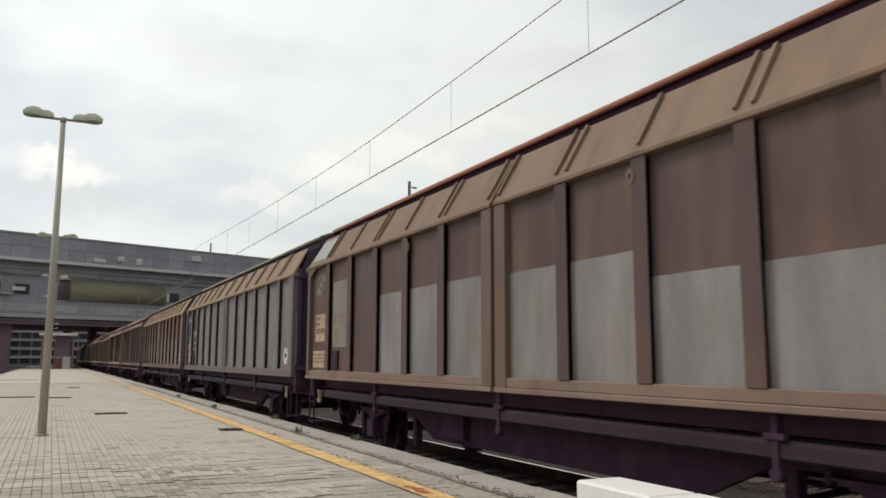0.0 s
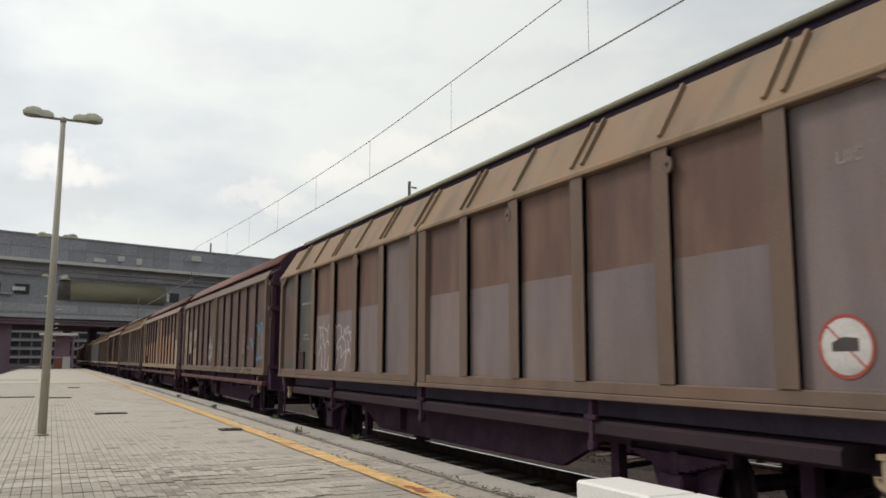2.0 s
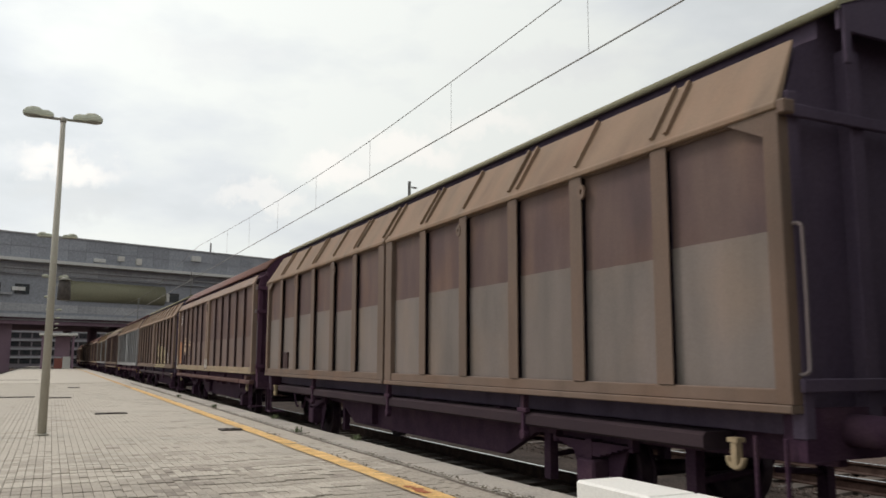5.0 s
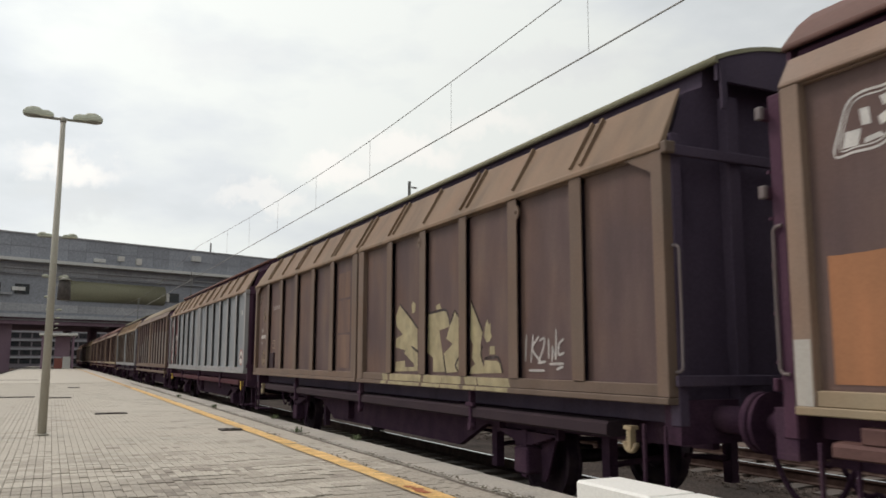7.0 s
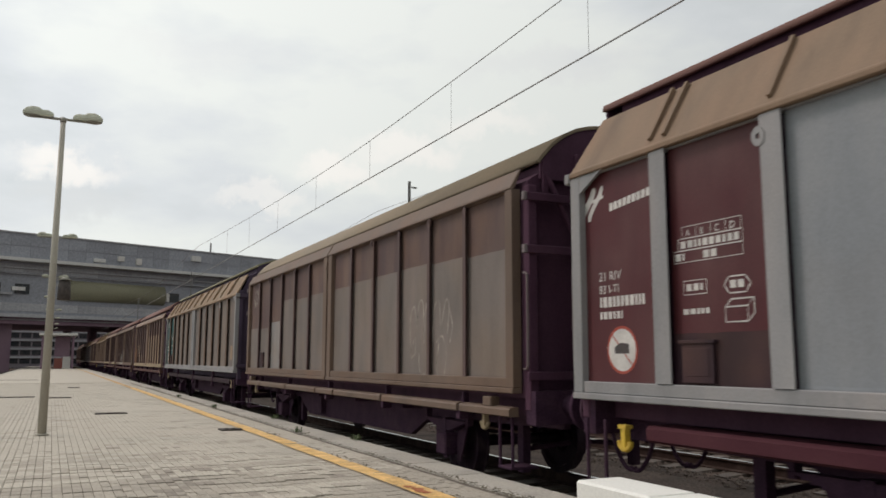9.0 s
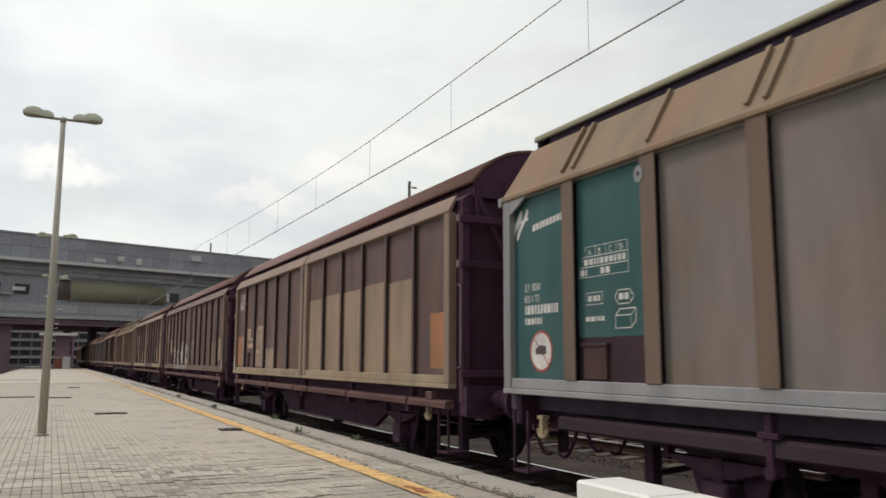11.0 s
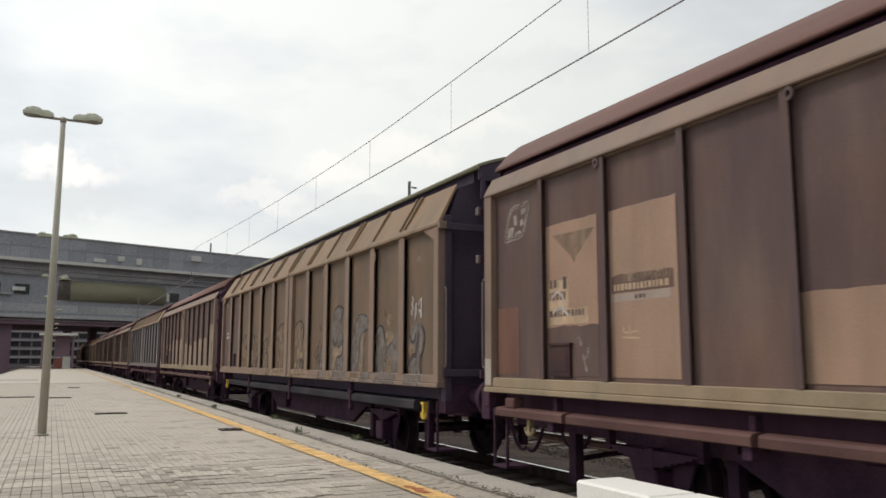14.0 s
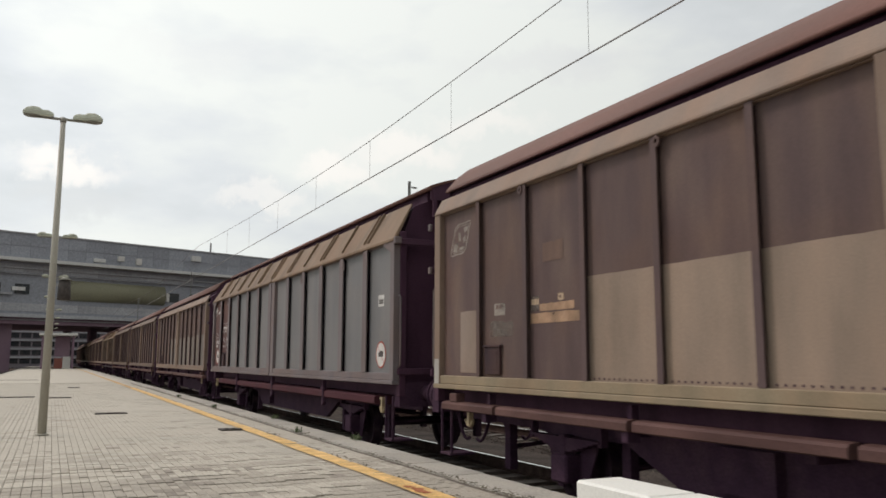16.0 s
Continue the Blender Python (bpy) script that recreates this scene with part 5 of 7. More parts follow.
class Side:
    """Puts paint on the visible side of one wagon, by panel and by shares of the panel's width and height."""

    def __init__(self, kind, doors):
        self.kind, self.doors, self.level = kind, doors, 0

    def yz(self, i, u, v):
        a, b = bounds(self.kind, i)
        return a + (b - a) * u, SILL + (TOP[self.kind] - SILL) * v

    def x(self):
        self.level += 1
        return -FACE - .0036 - .0001 * (self.level % 150)

    def put(self, name, bm, mat, i, label=""):
        part(name, bm, M[mat], self.doors[0 if i < 6 else 1], label)

    def patch(self, i, u0, u1, v0, v1, mat, ragged=.0, label="", flip=False):
        bm = bmesh.new()
        x = -FACE - .0030 if not ragged else self.x()
        r = random.Random(i * 7 + int(v1 * 100))
        k = 9
        top = [(u0 + (u1 - u0) * j / k, v1 + r.uniform(-1, 1) * (.0015 + .25 * ragged)) for j in range(k + 1)]
        pts = [self.yz(i, u0, v0), self.yz(i, u1, v0)] + [self.yz(i, u, v) for u, v in top[::-1]]
        sheet(bm, pts, x)
        self.put("paint_patch", bm, mat, i, label)

    def tone(self, panels, v1, mat, jitter=.012):
        r = random.Random(int(v1 * 1000) + len(panels))
        for i in panels:
            self.patch(i, -.03, 1.03, -.02, v1 + r.uniform(-jitter, jitter), mat)

    def bars(self, i, u0, v0, rows, mat, h=.028, gap=.02, seed=1, name="lettering_bar"):
        """Rows of short bars for lettering; rows are widths as shares of the panel."""
        r = random.Random(seed + i)
        v = v0
        for wd in rows:
            u, bm, x = u0, bmesh.new(), self.x()
            while u < u0 + wd:
                w = r.uniform(.025, .06)
                sheet(bm, [self.yz(i, u, v), self.yz(i, min(u + w, u0 + wd), v), self.yz(i, min(u + w, u0 + wd), v + h), self.yz(i, u, v + h)], x)
                u += w + .018
            v -= h + gap
            self.put("lettering_line", bm, mat, i)

    def frame_box(self, i, u0, u1, v0, v1, mat, w=.012):
        bm = bmesh.new()
        c = [self.yz(i, u, v) for u, v in ((u0, v0), (u1, v0), (u1, v1), (u0, v1), (u0, v0))]
        x = self.x()
        for a, b in zip(c, c[1:]):
            ribbon(bm, [a, b], w, x)
        self.put("marking_frame", bm, mat, i)

    def oval_logo(self, i, mat="pale_mark", v=.82):
        """Slanting rounded emblem: an outline with two blocks inside."""
        a, b = bounds(self.kind, i)
        w = .40
        cy, cz = (a + b) / 2 + .03, SILL + (TOP[self.kind] - SILL) * v
        bm = bmesh.new()
        x = self.x()

        def sl(u, q):
            return cy - w * (u - .5) - .10 * (q - .5), cz + .36 * (q - .5)
        rim = smooth([sl(*q) for q in ((0, 0), (.0, .45), (.06, .86), (.26, 1), (.65, 1), (1, 1), (1, .55), (.94, .14), (.74, 0), (.35, 0))], 4, True)
        ribbon(bm, rim, .016, x)
        core = smooth([sl(.5 + .84 * (u - .5), .5 + .84 * (q - .5)) for u, q in ((0, 0), (.0, .45), (.06, .86), (.26, 1), (.65, 1), (1, 1), (1, .55), (.94, .14), (.74, 0), (.35, 0))], 4, True)
        ribbon(bm, core, .010, x)
        for q in (((.12, .1), (.40, .1), (.40, .38), (.12, .38)), ((.30, .72), (.46, .72), (.56, .42), (.40, .42)), ((.5, .1), (.84, .16), (.74, .24), (.5, .2)), ((.62, .84), (.9, .88), (.9, .74), (.72, .66)), ((.66, .5), (.8, .58), (.86, .4), (.74, .34))):
            sheet(bm, [sl(*p) for p in q], x)
        self.put("operator_emblem", bm, mat, i)

    def swoosh_logo(self, i, mat="white_mark", word=True, v=.84, u=.22):
        """Two slanting bars joined by a cross stroke, with a row of bars for the name."""
        cy, cz = self.yz(i, u, v)
        bm = bmesh.new()
        x = self.x()
        ribbon(bm, [(cy + .10 - .10 * math.sin(t * 3.0 - 1.5), cz - .15 + .30 * t) for t in (k / 10 for k in range(11))], .07, x)
        ribbon(bm, [(cy - .02 - .10 * math.sin(t * 3.0 - 1.5), cz - .15 + .30 * t) for t in (k / 10 for k in range(11))], .05, x)
        ribbon(bm, [(cy + .16, cz + .01), (cy - .14, cz + .05)], .045, x)
        if word:
            for k in range(9):
                y = cy - .22 - k * .062
                sheet(bm, [(y, cz - .10 + .006 * k), (y - .048, cz - .10 + .006 * k), (y - .055, cz - .03 + .006 * k), (y - .007, cz - .03 + .006 * k)], x)
        self.put("operator_emblem", bm, mat, i)

    def no_hump(self, i, u=.5, v=.13, r=.20, ring="red_mark", face="white_mark"):
        """Round prohibition sign: dark wagon shape under a slanting bar."""
        cy, cz = self.yz(i, u, v)
        bm = bmesh.new()
        sheet(bm, disc(cy, cz, r), self.x())
        self.put("sign_face", bm, face, i, "white round sign face")
        bm = bmesh.new()
        x = self.x()
        ribbon(bm, disc(cy, cz, r - .012) + disc(cy, cz, r - .012)[:2], .024, x)
        ribbon(bm, [(cy + .62 * r, cz + .62 * r), (cy - .62 * r, cz - .62 * r)], .022, x)
        self.put("sign_ring", bm, ring, i, "red ring and bar")
        bm = bmesh.new()
        sheet(bm, [(cy + .5 * r, cz - .15 * r), (cy - .45 * r, cz - .15 * r), (cy - .45 * r, cz + .25 * r), (cy + .1 * r, cz + .3 * r), (cy + .5 * r, cz + .12 * r)], self.x())
        self.put("sign_symbol", bm, "black_mark", i)

    def crate_icon(self, i, u, v, mat="white_mark"):
        cy, cz = self.yz(i, u, v)
        bm = bmesh.new()
        x = self.x()
        for p in (((.17, -.09), (-.1, -.09), (-.1, .05), (.17, .05), (.17, -.09)), ((.17, .05), (.09, .12), (-.18, .12), (-.1, .05)), ((-.18, .12), (-.18, -.02), (-.1, -.09))):
            ribbon(bm, [(cy + .78 * a, cz + .78 * b) for a, b in p], .012, x)
        self.put("load_symbol", bm, mat, i)

    def text(self, i, u, v, words, size, mat):
        cy, cz = self.yz(i, u, v)
        me = lettering(words, size)
        me.materials.append(M[mat])
        place("lettering", me, self.doors[0 if i < 6 else 1], (self.x(), cy, cz))

    def holder(self, i=1, u=.26, v=.10):
        cy, cz = self.yz(i, u, v)
        place("document_holder", HOLDER, self.doors[0], (-FACE - .004, cy, cz))

    def stroke(self, i, shapes, mat, width=.03, name="graffiti_stroke"):
        """shapes: lists of (u, v) over panel i, which may run on past its ends."""
        for s in shapes:
            bm = bmesh.new()
            ribbon(bm, smooth([self.yz(i, u, v) for u, v in s], 4), width, self.x())
            self.put(name, bm, mat, i)

    def form(self, i, pts, mat, turn=3, name="graffiti_fill"):
        """A filled sprayed shape with rounded corners."""
        bm = bmesh.new()
        sheet(bm, smooth([self.yz(i, u, v) for u, v in pts], turn, True)[:-1], self.x())
        self.put(name, bm, mat, i)

    def spot(self, i, u, v, radius, mat):
        bm = bmesh.new()
        sheet(bm, disc(*self.yz(i, u, v), radius, 18), self.x())
        self.put("graffiti_dot", bm, mat, i)

    def rail(self, i, u0, u1, mat):
        """Spray that runs on over the rail under the panels: its face and its proud lip."""
        r = random.Random(i * 11 + int(u0 * 50))
        a, b = bounds(self.kind, i)
        n = 6
        for x, z0, z1 in ((-SIDE + .0105, RAIL_LOW + .058, SILL - .004), (-SIDE - .0155, RAIL_LOW + .006, RAIL_LOW + .052)):
            bm = bmesh.new()
            ends = [r.uniform(-.025, .025) for k in range(2)]
            top = [(a + (b - a) * (u0 + ends[0] + (u1 - u0) * k / n), z1) for k in range(n + 1)]
            low = [(a + (b - a) * (u0 + ends[1] + (u1 - u0) * k / n), z0 + r.uniform(0, .008)) for k in range(n, -1, -1)]
            sheet(bm, top + low, x)
            self.put("graffiti_fill", bm, mat, i)

    def stile(self, y0, y1, v0, v1, mat="rail_pale"):
        """Touch-up paint on an upright of the door frame; y0 and y1 are places along the wagon."""
        bm = bmesh.new()
        z0, z1 = (SILL + (TOP[self.kind] - SILL) * v for v in (v0, v1))
        sheet(bm, [(y0, z0), (y1, z0), (y1, z1), (y0, z1)], -SIDE - .0022)
        self.put("paint_patch", bm, mat, 0 if y0 > 0 else 11)

    def bolts(self, panels):
        """A row of small bolt heads along the foot of each panel."""
        for i in panels:
            bm, x = bmesh.new(), self.x() - .003
            for k in range(13):
                y, z = self.yz(i, .05 + .9 * k / 12, .012)
                sheet(bm, disc(y, z, .011, 6), x)
            self.put("bolt_row", bm, "dark", i)

    def hatch(self):
        """Short dark dashes on the foot of the near end upright."""
        for n in range(5):
            self.stile(-HALF[self.kind] + .04, -HALF[self.kind] + .012, -.055 + .024 * n, -.043 + .024 * n, "dark")

    def slope_patch(self, y0, y1, a0, a1, mat, label):
        """Paint on the sloping top; a0 and a1 are shares of the way up it."""
        bm = bmesh.new()
        bm.faces.new([bm.verts.new((-1.404 + .315 * a, y, 3.273 + .53 * a)) for y, a in ((y0, a0), (y1, a0), (y1, a1), (y0, a1))])
        self.put("paint_patch", bm, mat, 0, label)

    def word(self, i, letters, mat, width=.024):
        """Thin sprayed letters: (glyph, u, v, width, height)."""
        for g, u, v, wd, h in letters:
            cy, cz = self.yz(i, u, v)
            for q in GLYPH[g]:
                bm = bmesh.new()
                ribbon(bm, smooth([(cy - a * wd, cz + b * h) for a, b in q]), width, self.x())
                self.put("graffiti_stroke", bm, mat, i)

    def scrawl(self, i, u0, u1, v0, v1, count, mat="white_spray"):
        """A row of thick hand-painted letter shapes that cannot be read."""
        r = random.Random(i * 17 + count)
        step = (u1 - u0) / count
        for k in range(count):
            u, w = u0 + step * k, step * .72
            marks = [(u + w * r.choice((0, .5, 1)), v0 + (v1 - v0) * q) for q in (0, .35, .7, 1)]
            self.stroke(i, [marks, [(u, v0 + (v1 - v0) * r.uniform(.2, .8)), (u + w, v0 + (v1 - v0) * r.uniform(.2, .8))]], mat, .026)

    def tags(self, i, items, mat, width=.022, seed=1):
        for k, (u, v, w, h) in enumerate(items):
            bm = bmesh.new()
            cy, cz = self.yz(i, u, v)
            ribbon(bm, scribble(cy, cz, w, h, seed + 5 * k + i), width, self.x())
            self.put("graffiti_stroke", bm, mat, i)


def operator_lettering(s):
    """Emblem, running number, load table and signs on the two far panels of a repainted wagon."""
    s.swoosh_logo(0, v=.85, u=.14)
    s.text(0, .19, .47, "21 RIV", .115, "white_mark")
    s.text(0, .19, .41, "83 I-TI", .105, "white_mark")
    s.bars(0, .2, .345, (.62,), "white_mark", .048)
    s.bars(0, .2, .29, (.32,), "white_mark", .034)
    s.no_hump(0, .5, .146, .205)
    for n, c in enumerate("ABCD"):
        s.text(1, .15 + .155 * n, .607, c, .075, "white_mark")
        s.frame_box(1, .11 + .156 * n, .266 + .156 * n, .60, .648, "white_mark", .008)
    s.bars(1, .09, .558, (.62,), "white_mark", .03)
    s.frame_box(1, .06, .74, .55, .598, "white_mark", .008)
    s.bars(1, .03, .508, (.1,), "white_mark", .03)
    s.bars(1, .34, .508, (.14,), "white_mark", .03)
    s.frame_box(1, .01, .74, .50, .548, "white_mark", .008)
    s.frame_box(1, .11, .36, .365, .422, "white_mark", .009)
    s.bars(1, .14, .38, (.18,), "white_mark", .028)
    s.stroke(1, [((.54, .39), (.59, .42)), ((.59, .42), (.75, .42)), ((.75, .42), (.8, .388)), ((.8, .388), (.75, .356)), ((.75, .356), (.59, .356)), ((.59, .356), (.54, .39))], "white_mark", .010, "marking_frame")
    s.bars(1, .6, .375, (.15,), "white_mark", .03)
    s.bars(1, .1, .285, (.28,), "white_mark", .022)
    s.crate_icon(1, .68, .283)
    s.patch(1, -.02, 1.02, -.02, .208, "maroon_dark")
    s.holder()


WAGONS = []


def wagon(kind, yc, label, roof="roof_red", frame="frame_tan", rib="frame_rib", slope="slope_tan", base="brown", panels=None, end="end_wall",
          sill=None, hook="ivory", detail=True, top=None, drop=0.0, rail=None):
    k = KIT[kind]
    w = thing("covered_wagon", (TRACK_X, yc, RAIL_Z), label, "freight wagon", "wagons of the goods train")
    WAGONS.append((w, yc))
    h = HALF[kind]
    pitch = (LAST[kind] - FIRST[kind]) / 6
    place("body", k["body"], w, (0, 0, -drop), M[end])
    place("roof", k["roof"], w, (0, 0, -drop), M[roof])
    e = h - .10 if kind == "A" else h + .08
    for q in (1, -1):
        turn = (0, 0, 0 if q > 0 else math.pi)
        bits = [("corner_post", x, 0) for x in (-1.26, 1.26)] + [("end_post", x, 0) for x in (-.62, .62)]
        bits += [("end_beam", 0, z) for z in ((1.35, 3.2) if kind == "A" else (1.35, 2.66, 3.22))]
        if kind == "B":
            bits += [("brace", 0, 0), ("brace_other", 0, 0)] + [("rung", -1.13 * q, 1.5 + .33 * z) for z in range(5)]
        for nm, x, z in bits:
            place(k["ends"][nm].name, k["ends"][nm], w, (x, q * e, z), M[end]).rotation_euler = turn
        place("roof_gable", k["gable"], w, (0, q * (h + (.085 if kind == "A" else .115)), -drop), M[end]).rotation_euler = turn
        if kind == "B":
            for z in (2.66, 3.22):
                place("beam_cap", CAP, w, (-1.372, q * (e + .125), z), M["frame_slate"])
    place("underframe", k["under"], w)
    sl = M[sill or ("sill_dark" if kind == "A" else "sill_rust")]
    for s in (1, -1):
        for me, y in ([(k["sill"], 0)] if kind == "A" else GUIDES):
            place(me.name, me, w, (0, s * y, 0), sl).rotation_euler = (0, 0, 0 if s > 0 else math.pi)
    doors = []
    tops = M[top or (slope if kind == "A" else frame)]
    for far in (0, 1):
        for d, q in ((0, 1), (1, -1)):
            door = place("sliding_wall", k["door_near" if d else "door"], w, mat=M[frame])
            place("bottom_rail", k["rail_near" if d else "rail"], door, mat=M[rail or frame])
            place("top_slope", k["slope_near" if d else "slope"], door, mat=tops)
            for j in range(1, 6):
                y = q * (LAST[kind] - j * pitch)
                place("rib", k["rib"], door, (0, y, 0), M[rib])
                if j in (2, 4) and not far:
                    place("lashing_lug", k["tab_near" if (j == 4) != bool(d) else "tab"], door, (0, y, 0), M[frame if kind == "A" else rib])
                if kind == "A" and detail and not far:
                    for o in ((.085, -.085) if j % 2 else (0,)):
                        place("slope_stiffener", SLOPE_RIB, door, (0, y + o, 0), tops)
            if kind == "A" and detail and not far:
                for y in (.12,):
                    place("slope_stiffener", SLOPE_RIB, door, (0, q * y, 0), tops)
            for n in range(6):
                i = n + 6 * d
                a, b = bounds(kind, i)
                m = base if far else (panels or {}).get(i, base)
                place("panel", k["panel"], door, (-FACE - .002, (a + b) / 2, (SILL + TOP[kind]) / 2), M[m])
            if kind == "A" and not far:
                place("corner_bracket", CORNER, door, (0, q * (h + .04), TOP["A"]), M[frame])
            if far:
                door.rotation_euler = (0, 0, math.pi)
            else:
                doors.append(door)
    for y in ([-h * .52, 0, h * .52] if kind == "A" else [-h * .8, -h * .42, 0, h * .42, h * .8]):
        place("sill_bracket", k["bracket"], w, (0, y, 0))
    for s in (-1, 1):
        if kind == "B":
            if s > 0:
                place("door_catch", CATCH, w, (0, 0, TOP["B"] - .22))
            place("guide_stop", STOP, w, (0, s * (h - .55), 0), sl)
        place("rope_hook", HOOK, w, (0, s * (h - (.60 if kind == "A" else .78)), -.03), M[hook])
        for x in (-.875, .875):
            b = place("buffer", BUFFER, w, (x, s * (LENGTH[kind] / 2 - .61), 1.05))
            b.rotation_euler = (0, 0, 0 if s > 0 else math.pi)
        c = place("coupling", COUPLING, w, (0, s * (LENGTH[kind] / 2 - .53), 1.02))
        c.rotation_euler = (0, 0, 0 if s > 0 else math.pi)
        for x in (-.42, .3):
            place("brake_hose", HOSE, w, (x, s * (LENGTH[kind] / 2 - .60), .95)).rotation_euler = (0, 0, 0 if s > 0 else math.pi)
        r = place("handrail", HANDRAIL, w, (-1.33, s * (h + .01 if kind == "A" else h + .10), 1.42))
        r.rotation_euler = (0, 0, 0 if s > 0 else math.pi)
        place("step", STEP, w, (-1.2, s * (h - .25), .38))
    axles = []
    for y in ((-4.5, 4.5) if kind == "A" else (-4.1, 4.1)):
        ax = place("wheelset", AXLE, w, (0, y, .46))
        for s in (-1, 1):
            wh = place("wheel", WHEEL, ax, (s * .753, 0, 0))
            if s > 0:
                wh.rotation_euler = (0, 0, math.pi)
            for me in AXLE_BOX:
                place(me.name, me, w, (s * 1.02, y, .46)).rotation_euler = (0, 0, 0 if s < 0 else math.pi)
        axles.append((ax, y))
    w_axles.append(axles)
    return Side(kind, doors)


w_axles = []


def positions(kinds, first=7.754):
    out, y = [], first
    for a, b in zip(kinds, kinds[1:] + kinds[-1]):
        out.append(y)
        y += (LENGTH[a] + LENGTH[b]) / 2
    return out


KINDS = "AAABBABAABABBBABA" + "BBBABBABBBAB"
PLACE = positions(KINDS)


def train():
    y = PLACE
    # brown wagon with repainted grey lower walls
    s = wagon("A", y[0], "brown sliding-wall wagon with grey repainted lower panels, orange-red roof", "roof_orange", "frame_brown", "frame_rib", "slope_brown", rail="frame_tan")
    s.slope_patch(HALF["A"] - .16, HALF["A"] - 1.05, .12, .86, "mint", "pale mint-green repainted patch")
    s.tone((3, 4, 5), .62, "grey_light", .01)
    s.tone((6, 7), .585, "grey_light", .008)
    s.tone((8, 9, 10, 11), .465, "grey_light", .01)
    s.oval_logo(0)
    s.patch(0, .22, .94, .43, .535, "label_cream", .004)
    s.patch(0, .21, .89, .275, .43, "label_cream", .004)
    s.bars(0, .25, .48, (.3, .25), "brown", .035, .018)
    s.patch(0, .56, .9, .44, .48, "dust_brown")
    s.bars(0, .25, .35, (.6,), "brown", .05)
    s.patch(0, .09, .87, .026, .185, "label_cream", .004)
    s.bars(0, .13, .14, (.7, .7, .7), "brown", .016, .018)
    s.patch(1, .06, .96, .215, .816, "putty")
    s.patch(1, .12, .9, .42, .53, "bone", .01)
    s.bars(1, .16, .47, (.7,), "grey_brown", .03)
    s.patch(1, .2, .5, .30, .38, "bone", .01)
    s.holder()

    s = wagon("A", y[1], "grey sliding-wall wagon with dark green lettered end panels", "roof_green", "frame_slate", "frame_slate", "slope_tan", "grey",
              {0: "green_dark", 1: "green_dark"}, "end_wall_green", "sill_grey", "ivory")
    operator_lettering(s)
    s.no_hump(11, .45, .14, .20)

    s = wagon("A", y[2], "brown sliding-wall wagon with greyish lower panels and white graffiti", "roof_green", "frame_brown", "frame_brown", "slope_tan", "brown_warm",
              {0: "green_brown", 1: "green_brown", 11: "brown_greyed"}, "end_wall_green")
    s.tone(range(2, 11), .53, "brown_greyed", .01)
    s.patch(5, -.03, 1.03, -.02, 1.02, "brown_greyed")
    s.patch(0, .1, .9, .1, .8, "brown", .03)
    s.bars(1, .15, .66, (.7,), "pale_mark", .025)
    s.bars(1, .3, .34, (.4, .4), "pale_mark", .02)
    s.holder()
    s.stroke(1, [((0.97, 0.092), (0.85, 0.092), (0.85, 0.012), (0.79, -0.011))], "white_spray", 0.03)
    s.stroke(2, [((0.08, 0.371), (-0.01, 0.294), (-0.05, 0.179), (0.05, 0.148), (0.08, 0.061), (0.13, -0.005), (0.37, -0.002)), ((0.16, 0.132), (0.24, 0.198), (0.3, 0.213), (0.35, 0.167), (0.37, 0.004)), ((0.3, 0.258), (0.22, 0.183), (0.16, 0.138)), ((0.15, 0.415), (0.23, 0.397), (0.26, 0.28)), ((0.23, 0.382), (0.32, 0.41), (0.4, 0.392), (0.34, 0.333), (0.42, 0.346)), ((0.43, 0.451), (0.47, 0.405), (0.6, 0.385), (0.68, 0.359)), ((0.39, 0.332), (0.44, 0.286), (0.42, 0.265), (0.54, 0.239), (0.65, 0.273), (0.75, 0.265), (0.8, 0.221)), ((0.5, 0.196), (0.57, 0.239), (0.56, 0.093), (0.53, 0.011), (0.69, 0.007), (0.74, 0.05), (0.79, 0.136)), ((0.68, 0.281), (0.71, 0.382), (0.81, 0.431), (0.89, 0.411), (0.95, 0.36)), ((0.99, 0.416), (0.91, 0.376), (0.91, 0.291), (0.97, 0.219)), ((0.88, 0.234), (0.89, 0.149), (0.87, 0.065), (0.95, 0.037), (1.01, 0.032)), ((0.74, 0.05), (0.78, 0.022), (0.85, 0.031))], "white_spray", 0.03)
    s.stroke(3, [((-0.03, 0.424), (0.02, 0.38), (-0.01, 0.312), (0, 0.23), (0.04, 0.188)), ((0.02, 0.38), (0.13, 0.412), (0.23, 0.4), (0.3, 0.345), (0.29, 0.305)), ((0.04, 0.188), (0.06, 0.229), (0.16, 0.268), (0.29, 0.305), (0.42, 0.289), (0.5, 0.248), (0.53, 0.196), (0.52, 0.094), (0.45, 0.017)), ((0.04, 0.229), (0.13, 0.187), (0.11, 0.107), (-0, 0.053), (0.01, -0.001), (0.1, -0.005)), ((0.13, 0.187), (0.2, 0.213), (0.27, 0.22), (0.29, 0.186), (0.29, 0.12), (0.41, 0.159), (0.51, 0.178), (0.72, 0.194)), ((0.15, 0.019), (0.19, 0.004), (0.29, 0.008), (0.34, 0.016)), ((0.4, 0.276), (0.45, 0.379), (0.52, 0.312), (0.57, 0.401)), ((0.54, 0.363), (0.7, 0.396)), ((0.69, 0.371), (0.71, 0.307)), ((0.58, 0.336), (0.74, 0.344)), ((0.74, 0.344), (0.75, 0.281), (0.84, 0.247)), ((0.77, 0.331), (0.85, 0.353)), ((0.78, 0.298), (0.88, 0.29)), ((0.63, 0.271), (0.72, 0.194), (0.81, 0.139)), ((0.59, 0.14), (0.65, 0.17), (0.72, 0.181))], "white_spray", 0.03)
    s.text(11, .33, .75, "UIC", .12, "pale_mark")
